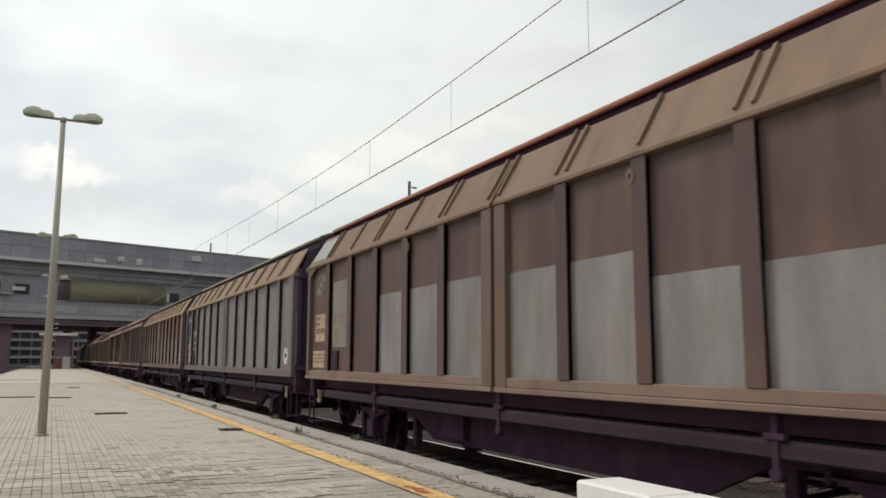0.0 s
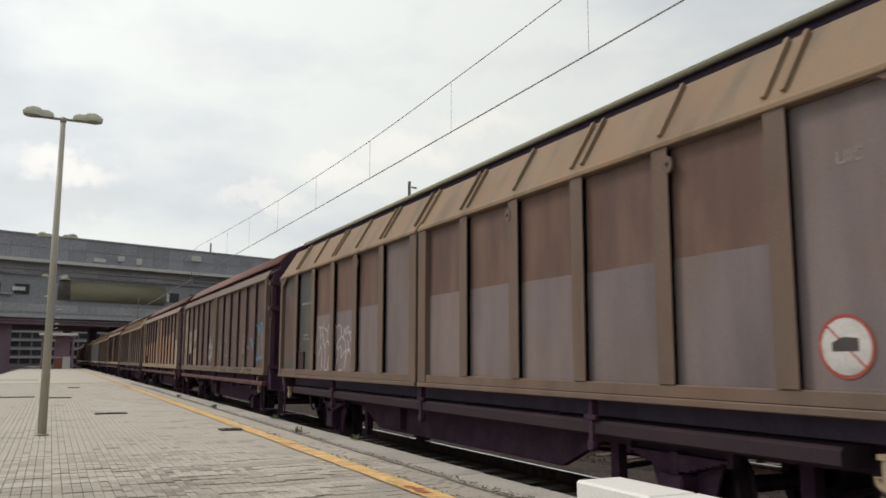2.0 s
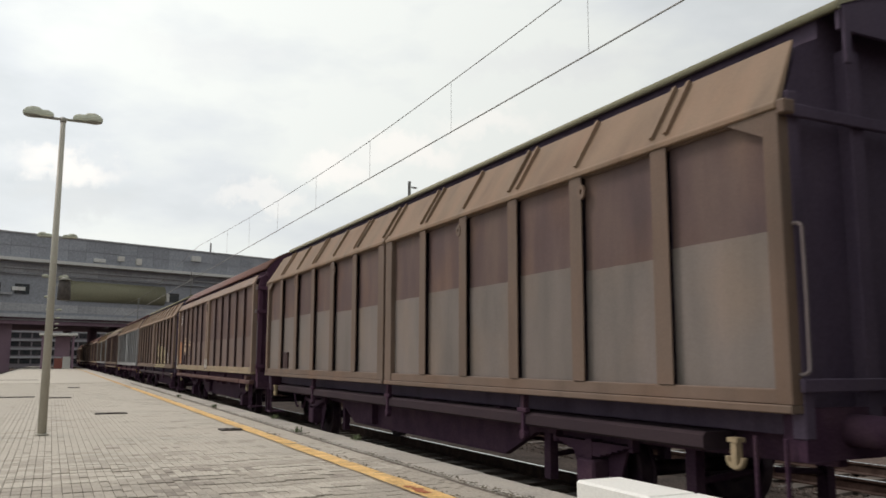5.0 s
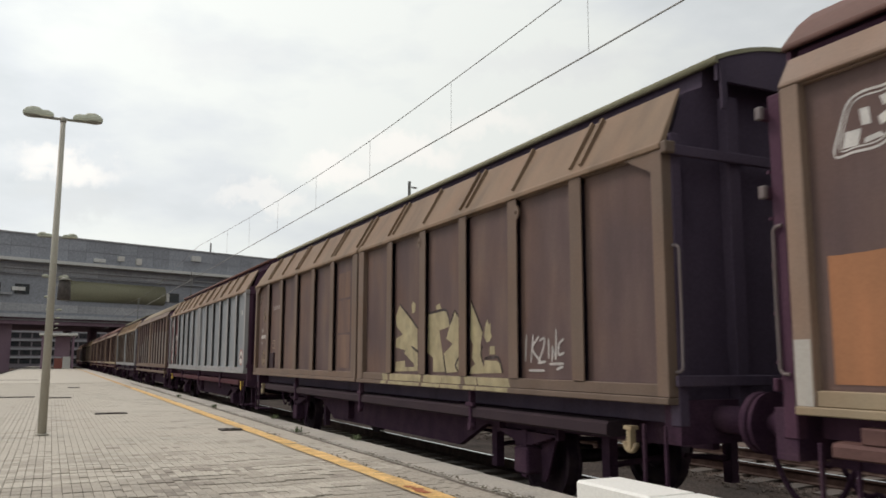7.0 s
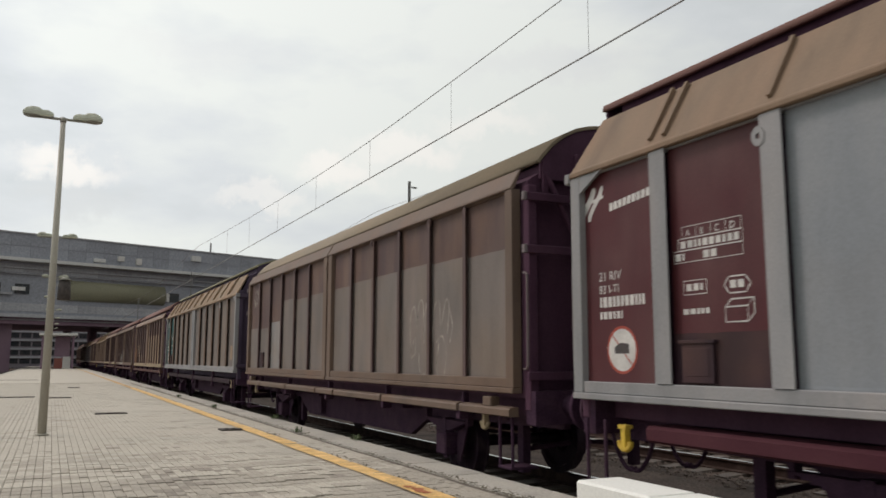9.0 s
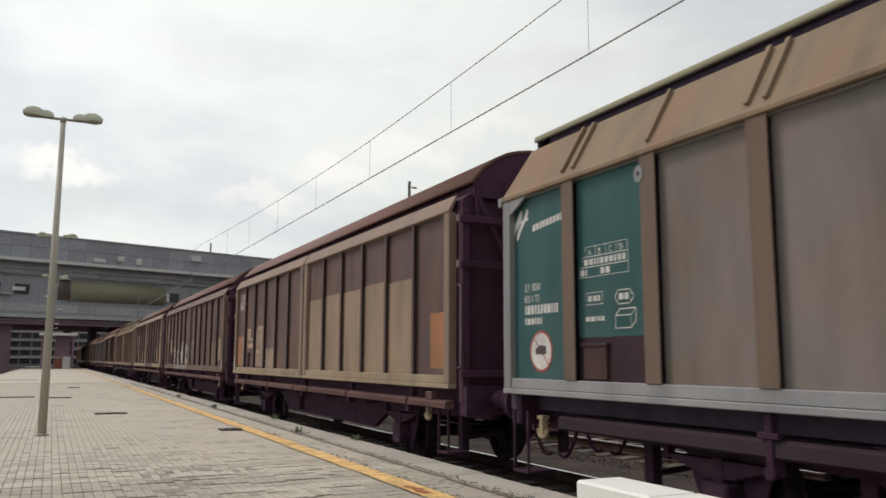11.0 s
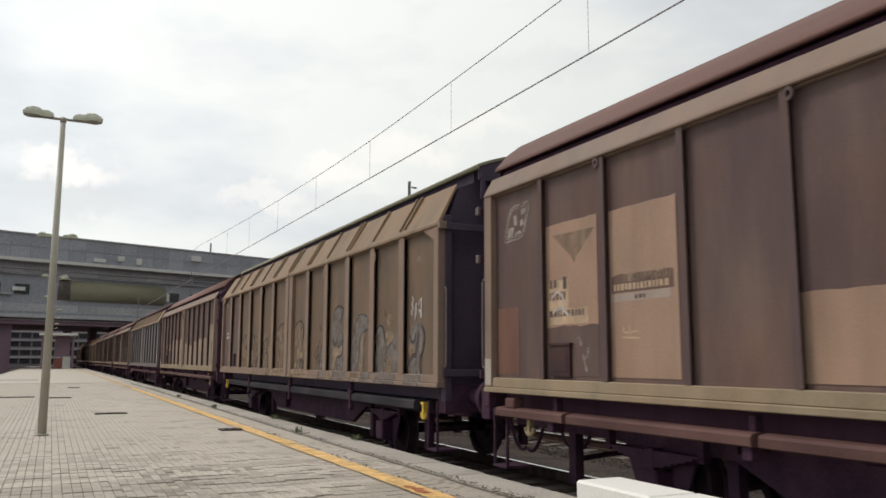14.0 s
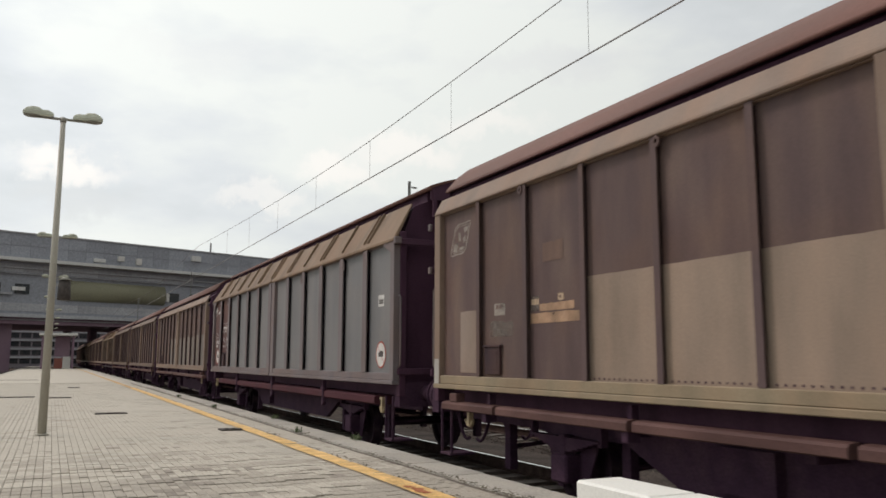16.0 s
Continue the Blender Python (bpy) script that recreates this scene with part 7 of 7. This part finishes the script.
    s.stroke(5, [((-0.2, 0.385), (0.27, 0.362), (0.25, 0.341)), ((0.27, 0.345), (0.55, 0.336), (0.76, 0.297), (0.9, 0.239)), ((0.25, 0.341), (0.23, 0.185), (0.22, 0.031)), ((0.68, 0.204), (0.91, 0.2), (1.05, 0.179)), ((0.84, 0.047), (1.05, 0.063))], "white_spray", 0.026)
    s.stroke(3, [((0.41, 0.225), (0.49, 0.081), (0.59, 0.011))], "dark_spray", 0.035)
    s.stroke(4, [((0.35, 0.158), (0.57, 0.138)), ((0.65, 0.322), (0.87, 0.352))], "dark_spray", 0.035)
    s.stroke(5, [((0.58, 0.133), (0.81, 0.124), (0.87, 0.062))], "dark_spray", 0.035)
    s.stroke(6, [((0.03, 0.368), (0.03, 0.247), (0.14, 0.227)), ((0.13, 0.231), (0.13, 0.043)), ((0.03, 0.368), (0.35, 0.365), (0.62, 0.343)), ((0.62, 0.343), (0.56, 0.254), (0.57, 0.215), (0.34, 0.184)), ((0.48, 0.322), (0.49, 0.399), (0.77, 0.381)), ((0.48, 0.272), (0.7, 0.231), (0.7, 0.187)), ((0.6, 0.215), (0.66, 0.138), (0.72, 0.088)), ((0.48, 0.136), (0.43, 0.133), (0.43, 0.045)), ((0.26, 0.235), (0.3, 0.254), (0.38, 0.246), (0.39, 0.219), (0.34, 0.202), (0.28, 0.214), (0.26, 0.235)), ((0.33, 0.254), (0.33, 0.203))], "white_spray", 0.022)
    s.rail(2, 0.8, 1.05, "silver_spray")
    s.rail(3, -0.05, 0.45, "silver_spray")
    s.rail(3, 0.5, 1.1, "silver_spray")
    s.rail(4, -0.1, 0.6, "silver_spray")
    s.rail(4, 0.65, 1.1, "silver_spray")
    s.rail(5, -0.1, 0.5, "silver_spray")
    s.rail(5, 0.6, 0.9, "silver_spray")
    s.stroke(8, [((.62, .22), (.55, .16), (.58, .08), (.72, .07), (.8, .15), (.74, .22), (.62, .22)), ((.7, .27), (.8, .28))], "faint_spray", .045)
    s.stroke(9, [((.22, .35), (.28, .26), (.42, .3)), ((.25, .25), (.4, .22), (.55, .25), (.5, .18), (.2, .16)), ((.1, .14), (.22, .08), (.42, .11)), ((.62, .2), (.8, .26)), ((-.05, .32), (-.02, .38))], "faint_spray", .045)
    s.patch(10, .03, .97, .01, .36, "brown_dusty", .003)
    s.tags(10, ((.45, .42, .5, .3), (.6, .2, .2, .2)), "faint_spray", .028, 99)
    s.patch(11, .15, .6, .08, .40, "beige", .005)
    s.stile(-6.28, -6.41, -.04, .1)
    s.stile(.21, .045, -.05, .08, "silver_spray")

    s = wagon("B", y[13] + .11, "brown sliding-wall wagon with beige and maroon repair patches", "roof_red", "frame_tan", base="brown", rail="rail_dusty")
    s.oval_logo(0)
    s.patch(0, .03, .50, .02, .37, "rust_faded", .004)
    s.patch(1, -.01, .88, .02, .753, "sand_warm", .004)
    s.patch(1, -.01, .88, .02, .253, "brown", .02)
    s.form(1, ((.12, .699), (.85, .695), (.55, .58), (.5, .547), (.45, .58)), "tan_spray", 1)
    s.patch(1, .03, .39, .335, .475, "label_cream", .01)
    s.patch(1, .02, .72, .262, .335, "label_cream", .008)
    s.bars(1, .05, .44, (.16, .3), "brown", .04, .02)
    s.bars(1, .30, .43, (.08,), "black_mark", .06)
    s.bars(1, .05, .30, (.6,), "brown", .03)
    s.stroke(1, [((.08, .39), (.2, .42), (.3, .38), (.28, .31)), ((.1, .32), (.25, .34), (.4, .30))], "white_spray", .025)
    s.stroke(1, [((.62, .12), (.68, .04)), ((.55, .2), (.6, .16)), ((.72, .15), (.66, .1))], "smear_spray", .03)
    s.patch(2, 0, .91, .02, .748, "sand_warm", .004)
    s.patch(2, .02, .86, .38, .455, "brown", .02)
    s.bars(2, .18, .425, (.66,), "tan_spray", .034, seed=4)
    s.bars(2, .05, .39, (.76,), "label_cream", .028, seed=5)
    s.patch(2, .01, .81, .343, .376, "bone_bright", .004)
    s.bars(2, .35, .35, (.14,), "brown", .018)
    s.stroke(2, [((.17, .235), (.2, .21), (.38, .215)), ((.16, .19), (.4, .185)), ((.26, .24), (.27, .19))], "label_cream", .016)
    s.holder()
    s.patch(4, -.03, 1.0, .02, .314, "sand_warm", .002)
    s.tone((6, 7, 8), .5, "maroon_faded", .01)
    s.form(10, ((-0.02, 0.344), (0.87, 0.338), (0.85, 0.023), (-0.01, 0.011)), "beige", 1)
    s.form(11, ((-0.03, 0.703), (0.83, 0.696), (0.8, 0.391), (0.34, 0.393), (0.33, 0.029), (-0.02, 0.019), (-0.03, 0.454)), "sand_warm", 1)
    s.form(11, ((0.34, 0.366), (0.81, 0.384), (0.78, 0.019), (0.33, 0.026)), "tan", 1)
    s.form(11, ((0.05, 0.617), (0.6, 0.622), (0.3, 0.416)), "faint_spray", 1)
    s.stroke(10, [((0.17, 0.244), (0.26, 0.269), (0.35, 0.258)), ((0.43, 0.274), (0.46, 0.239)), ((0.63, 0.287), (0.7, 0.251)), ((0.34, 0.136), (0.36, 0.101)), ((0.24, 0.066), (0.44, 0.084), (0.57, 0.05)), ((0.5, 0.152), (0.61, 0.135)), ((0.18, 0.039), (0.38, 0.053), (0.6, 0.041))], "grey_brown", 0.02)
    for n in (6, 7, 8):
        s.rail(n, -.07, 1.07, "maroon_faded")
    s.stile(-6.29, -6.41, -.045, .21)
    s.hatch()
    s.stile(6.41, 6.28, -.04, .1)

    s = wagon("A", y[14], "dusty brown sliding-wall wagon with faded bubble-letter graffiti", "roof_green", "frame_tan", "frame_tan", "slope_tan", "brown_dusty",
              {0: "brown", 1: "brown"}, "end_wall_green", "sill_grey", "yellow_hook")
    s.swoosh_logo(0, "cream_spray", False)
    s.bars(0, .3, .46, (.25, .4), "white_mark", .035)
    s.patch(1, .3, .9, .18, .5, "green_brown", .03)
    s.holder()
    s.form(2, ((0.03, 0.015), (0, 0.237), (0.11, 0.378), (0.36, 0.42), (0.57, 0.419), (0.59, 0.361), (0.7, 0.271), (0.65, 0.188), (0.53, 0.148), (0.55, 0.011)), "tan_spray")
    s.form(2, ((0.62, 0.392), (0.66, 0.439), (0.79, 0.443), (0.87, 0.398), (0.86, 0.291), (0.73, 0.295)), "cream_spray")
    s.form(2, ((0.6, 0.147), (0.85, 0.196), (0.84, 0.013), (0.59, 0.006)), "tan_spray")
    s.form(2, ((0.45, 0.258), (0.5, 0.302), (0.57, 0.26), (0.49, 0.215)), "dark_spray")
    s.stroke(2, [((0.03, 0.015), (0, 0.237), (0.11, 0.378), (0.36, 0.42), (0.57, 0.419), (0.59, 0.361), (0.7, 0.271), (0.65, 0.188), (0.53, 0.148), (0.54, 0.018))], "dark_spray", 0.03)
    s.form(3, ((-0.06, 0.39), (0.04, 0.34), (0.21, 0.211), (0.21, 0.002), (-0.08, -0.001)), "tan_spray")
    s.form(3, ((0.12, 0.366), (0.29, 0.413), (0.49, 0.399), (0.59, 0.347), (0.42, 0.261), (0.36, 0.197), (0.59, 0.267), (0.81, 0.338), (0.8, 0.199), (0.58, 0.162), (0.43, 0.019), (0.24, 0.002), (0.24, 0.188)), "tan_spray")
    s.form(3, ((0.4, 0.01), (0.6, 0.151), (0.8, 0.199), (0.79, 0.108), (0.65, 0.068), (0.57, 0.005)), "dark_spray")
    s.form(3, ((0.63, 0.392), (0.71, 0.426), (0.8, 0.394), (0.76, 0.34), (0.66, 0.344)), "cream_spray")
    s.stroke(3, [((-0.06, 0.393), (0.1, 0.326), (0.23, 0.188), (0.2, 0.012)), ((0.12, 0.359), (0.31, 0.412), (0.52, 0.387), (0.61, 0.334), (0.42, 0.25), (0.37, 0.197), (0.62, 0.276), (0.83, 0.345))], "dark_spray", 0.04)
    s.form(4, ((0.03, 0.173), (0.06, 0.269), (0.22, 0.339), (0.39, 0.346), (0.4, 0.221), (0.21, 0.198), (0.1, 0.096), (0.05, 0.011), (-0.12, -0), (-0.1, 0.235)), "tan_spray")
    s.form(4, ((-0.02, 0.35), (0.03, 0.387), (0.14, 0.391), (0.21, 0.363), (0.11, 0.321), (0.02, 0.299)), "cream_spray")
    s.form(4, ((0.41, 0.34), (0.5, 0.299), (0.47, 0.166), (0.59, 0.103), (0.58, 0.004), (0.45, 0.003), (0.43, 0.149), (0.27, 0.16), (0.13, 0.059), (0.21, 0.189), (0.4, 0.212)), "dark_spray")
    s.form(4, ((0.27, 0.156), (0.42, 0.145), (0.43, 0.002), (0.12, -0.001), (0.18, 0.087)), "cream_spray")
    s.form(4, ((0.52, 0.263), (0.58, 0.279), (0.67, 0.232), (0.8, 0.228), (0.77, 0.001), (0.6, -0.001), (0.59, 0.112), (0.51, 0.165)), "cream_spray")
    s.stroke(4, [((-0.08, 0.293), (-0.01, 0.252), (0.01, 0.154), (-0.01, 0.01)), ((0.04, 0.25), (0.12, 0.309), (0.25, 0.347), (0.41, 0.349), (0.49, 0.306))], "dark_spray", 0.035)
    s.form(5, ((0.21, -0.016), (0.28, 0.299), (-0.03, 0.321), (-0, 0.406), (0.42, 0.492), (0.81, 0.499), (0.78, -0.01), (0.57, -0.012), (0.56, 0.238), (0.45, 0.241), (0.44, -0.014)), "tan_spray")
    s.form(5, ((0.38, 0.255), (0.46, 0.321), (0.65, 0.303), (0.64, 0.25)), "cream_spray")
    s.stroke(5, [((-0.02, 0.398), (0.42, 0.486), (0.81, 0.505)), ((0.28, 0.327), (0.31, -0.015))], "dark_spray", 0.03)
    s.form(6, ((0.08, -0.005), (0.08, 0.421), (0.23, 0.487), (0.5, 0.491), (0.69, 0.44), (0.69, 0.303), (0.55, 0.227), (0.67, 0.179), (0.62, 0.119), (0.46, 0.102), (0.42, -0.002)), "tan_spray")
    s.form(6, ((0.47, 0.217), (0.68, 0.202), (0.67, 0.134), (0.5, 0.113)), "cream_spray")
    s.form(6, ((0.45, 0.106), (0.72, 0.101), (0.71, 0.001), (0.44, -0.002)), "dark_spray")
    s.spot(6, 0.53, 0.044, 0.085, "cream_spray")
    s.spot(6, 0.53, 0.044, 0.06, "dark_spray")
    s.spot(6, 0.53, 0.044, 0.03, "cream_spray")
    s.form(6, ((0.73, 0.279), (0.85, 0.342), (0.9, 0.296), (0.88, 0.035), (0.74, 0.056), (0.72, 0.19)), "tan_spray")
    s.spot(6, 0.42, 0.354, 0.04, "cream_spray")
    s.form(6, ((0.08, 0.043), (0.14, 0.079), (0.23, 0.055), (0.2, 0.019), (0.1, 0.019)), "cream_spray")
    s.stroke(6, [((0.04, 0.423), (0.19, 0.484), (0.5, 0.496), (0.7, 0.434), (0.67, 0.303), (0.54, 0.227), (0.61, 0.18))], "dark_spray", 0.04)
    s.stroke(7, [((0.26, 0.118), (0.42, 0.196), (0.56, 0.232), (0.41, 0.097), (0.6, 0.173), (0.45, 0.058), (0.36, 0.137))], "dark_spray", 0.02)
    s.form(7, ((0.65, 0.002), (0.63, 0.096), (0.74, 0.227), (0.97, 0.28), (0.94, 0.002)), "grey_spray")
    s.stroke(7, [((0.66, -0.002), (0.63, 0.087), (0.73, 0.218), (0.97, 0.281))], "dark_spray", 0.035)
    s.spot(7, 0.67, 0.412, 0.075, "tan_spray")
    s.spot(7, 0.62, 0.279, 0.035, "tan_spray")
    s.form(8, ((0.15, 0.375), (0.25, 0.536), (0.51, 0.58), (0.76, 0.547), (0.78, 0.51), (0.59, 0.41), (0.75, 0.332), (0.85, 0.353), (0.83, 0.004), (0.14, -0.006), (0.13, 0.275)), "grey_spray")
    s.form(8, ((0.24, 0.235), (0.33, 0.201), (0.43, 0.232), (0.54, 0.198), (0.7, 0.227), (0.7, 0.132), (0.48, 0.122), (0.36, -0.004), (0.23, -0.006)), "cream_spray")
    s.stroke(8, [((0.25, 0.435), (0.27, 0.535), (0.47, 0.582), (0.78, 0.558)), ((0.78, 0.551), (0.59, 0.422)), ((0.22, 0.298), (0.33, 0.221), (0.43, 0.28), (0.54, 0.213), (0.75, 0.273), (0.72, 0.144), (0.45, 0.117), (0.32, -0.005))], "dark_spray", 0.045)
    s.form(9, ((0.03, -0.005), (0.09, 0.319), (0.24, 0.448), (0.51, 0.483), (0.79, 0.454), (0.8, 0.339), (0.63, 0.303), (0.57, -0.006)), "grey_spray")
    s.form(9, ((0.38, -0.008), (0.46, 0.265), (0.6, 0.325), (0.64, 0.303), (0.55, 0.178), (0.53, -0.006)), "cream_spray")
    s.stroke(9, [((0.12, 0.318), (0.27, 0.451), (0.54, 0.477), (0.77, 0.449)), ((0.36, -0.008), (0.46, 0.265), (0.63, 0.335), (0.8, 0.35))], "dark_spray", 0.03)
    s.form(10, ((-0.03, -0.009), (-0.01, 0.329), (0.1, 0.368), (0.26, 0.348), (0.35, 0.26), (0.42, 0.184), (0.64, 0.234), (0.84, 0.3), (0.8, 0)), "grey_spray")
    s.form(10, ((0.36, 0.288), (0.46, 0.322), (0.6, 0.317), (0.69, 0.269), (0.62, 0.226), (0.44, 0.187), (0.35, 0.241)), "cream_spray")
    s.spot(10, 0.53, 0.406, 0.1, "cream_spray")
    s.spot(10, 0.33, 0.455, 0.055, "tan_spray")
    s.form(10, ((0.36, 0.11), (0.65, 0.117), (0.66, 0.011), (0.35, 0.003)), "tan_spray")
    s.stroke(10, [((-0, 0.329), (0.1, 0.368), (0.25, 0.349), (0.34, 0.26), (0.41, 0.184), (0.38, 0.092), (0.33, -0.005)), ((0.41, 0.184), (0.64, 0.234))], "dark_spray", 0.035)
    s.form(11, ((0.01, -0.001), (0.1, 0.089), (0.25, 0.137), (0.07, 0.221), (0.08, 0.287), (0.24, 0.363), (0.49, 0.351), (0.6, 0.269), (0.56, 0.179), (0.46, 0.088), (0.45, 0.002)), "grey_spray")
    s.form(11, ((0.07, 0.196), (0.28, 0.208), (0.27, 0.149), (0.12, 0.141)), "cream_spray")
    s.stroke(11, [((0.49, 0.343), (0.59, 0.277), (0.56, 0.194), (0.47, 0.103), (0.47, 0.003)), ((0.08, 0.287), (0.17, 0.227), (0.28, 0.24), (0.31, 0.295))], "dark_spray", 0.04)
    s.stroke(11, [((0.01, -0.001), (0.08, 0.081), (0.23, 0.129), (0.33, 0.144), (0.4, 0.3))], "dark_spray", 0.065)
    s.stroke(11, [((0.17, 0.557), (0.21, 0.53), (0.17, 0.499), (0.21, 0.471), (0.16, 0.441), (0.19, 0.418)), ((0.3, 0.498), (0.28, 0.393)), ((0.27, 0.386), (0.33, 0.439), (0.3, 0.49), (0.35, 0.499)), ((0.39, 0.484), (0.5, 0.531), (0.46, 0.399)), ((0.4, 0.451), (0.5, 0.428), (0.48, 0.395))], "white_spray", 0.032)
    s.rail(4, 0.6, 1, "tan_spray")
    s.rail(5, 0, 1, "cream_spray")
    s.rail(6, -0.05, 0.98, "cream_spray")
    s.rail(7, 0.7, 1.05, "grey_spray")
    s.rail(8, -0.05, 0.3, "cream_spray")
    s.rail(8, 0.32, 1.05, "grey_spray")
    s.rail(9, 0.1, 0.5, "tan_spray")
    s.rail(9, 0.6, 1.05, "grey_spray")
    s.rail(10, 0.05, 0.9, "grey_spray")
    s.rail(11, 0.05, 0.6, "grey_spray")
    s.text(11, .33, .80, "UIC", .09, "pale_mark")

    s = wagon("B", y[15] - .04, "brown sliding-wall wagon with pale beige repainted lower panels", "roof_red", "frame_tan", base="brown", rail="rail_dusty")
    s.tone((3, 4, 5), .473, "dust_pale", .004)
    s.bolts((3, 4, 5))
    for n, v in ((6, .38), (7, .34), (8, .40), (9, .43), (10, .44), (11, .63)):
        s.tone((n,), v, "sand", 0)
    s.oval_logo(0)
    s.patch(0, .47, 1.0, .02, .377, "bone", .003)
    s.patch(1, .27, .52, .335, .40, "pale_mark", .006)
    s.bars(1, .31, .37, (.16,), "brown", .022)
    s.patch(1, .17, .70, .22, .298, "faint_spray", .03)
    s.patch(2, .18, .81, .335, .372, "orange_mark", .004)
    s.patch(2, 0, .90, .276, .327, "orange_mark", .004)
    s.patch(2, 0, .16, .338, .414, "faint_spray", .008)
    s.bars(2, .02, .37, (.14,), "label_cream", .03)
    s.patch(2, .53, .63, .38, .414, "label_cream", .004)
    s.bars(2, .55, .39, (.05,), "brown", .014)
    s.patch(2, .25, .63, .58, .675, "brown_warm", .02)
    s.holder()
    s.form(11, ((0.46, 0.388), (0.96, 0.385), (0.95, 0.036), (0.44, 0.031)), "brown", 1)
    s.stroke(11, [((0.47, 0.188), (0.49, 0.096)), ((0.54, 0.219), (0.56, 0.071)), ((0.54, 0.219), (0.61, 0.219), (0.66, 0.176), (0.63, 0.131), (0.57, 0.154)), ((0.6, 0.099), (0.67, 0.087), (0.73, 0.084)), ((0.77, 0.231), (0.73, 0.178), (0.76, 0.152), (0.76, 0.065)), ((0.78, 0.152), (0.89, 0.133)), ((0.89, 0.133), (0.9, 0.096), (0.93, 0.066)), ((0.49, 0.194), (0.53, 0.154), (0.54, 0.109))], "pale_mark", 0.03)
    s.stile(-6.27, -6.41, .02, .65, "sand")
    s.stile(6.41, 6.28, -.05, .1)
    s.hatch()

    s = wagon("A", y[16], "blue-grey sliding-wall wagon with maroon lettered end panels", "roof_red", "frame_slate", "frame_slate", "slope_brown", "grey_dusty",
              {0: "maroon_faded", 1: "maroon_faded"}, "end_wall", "sill_maroon")
    operator_lettering(s)
    s.patch(11, .36, .60, .52, .61, "white_mark")
    s.bars(11, .4, .54, (.16,), "black_mark", .04)
    s.no_hump(11, .5, .14, .2)
    # wagons that stay far off
    r = random.Random(77)
    for n in range(17, len(KINDS)):
        kd = KINDS[n]
        lower = ("grey_brown", None, None, "beige", "grey_brown", None, "tan", None, None, "grey_brown", None, None)[n - 17]
        grey = n in (20,)
        s = wagon(kd, y[n], "dusty brown sliding-wall wagon" + (" with paler lower panels" if lower else " behind others in the train"), "roof_green" if kd == "A" and n % 2 else "roof_red",
                  "frame_tan" if lower else "frame_brown", "frame_brown" if kd == "A" else "frame_rib", "slope_brown", "grey_brown" if grey else "brown")
        if lower and not grey:
            s.tone(range(r.choice((2, 4)), 12), .5, lower, .015)
        s.oval_logo(0)
        s.holder()


train()
paving(plat)


def motions():
    """The train rolls past; its wheels turn with it."""
    steps = [i / 2 for i in range(33)]
    for (w, yc), axles in zip(WAGONS, w_axles):
        walk(w, [(t, pose(TRACK_X, yc - run(t), RAIL_Z)) for t in steps])
        for ax, ya in axles:
            walk(ax, [(f / 30, pose(0, ya, .46, math.degrees(run(f / 30) / .46))) for f in range(481)])


motions()
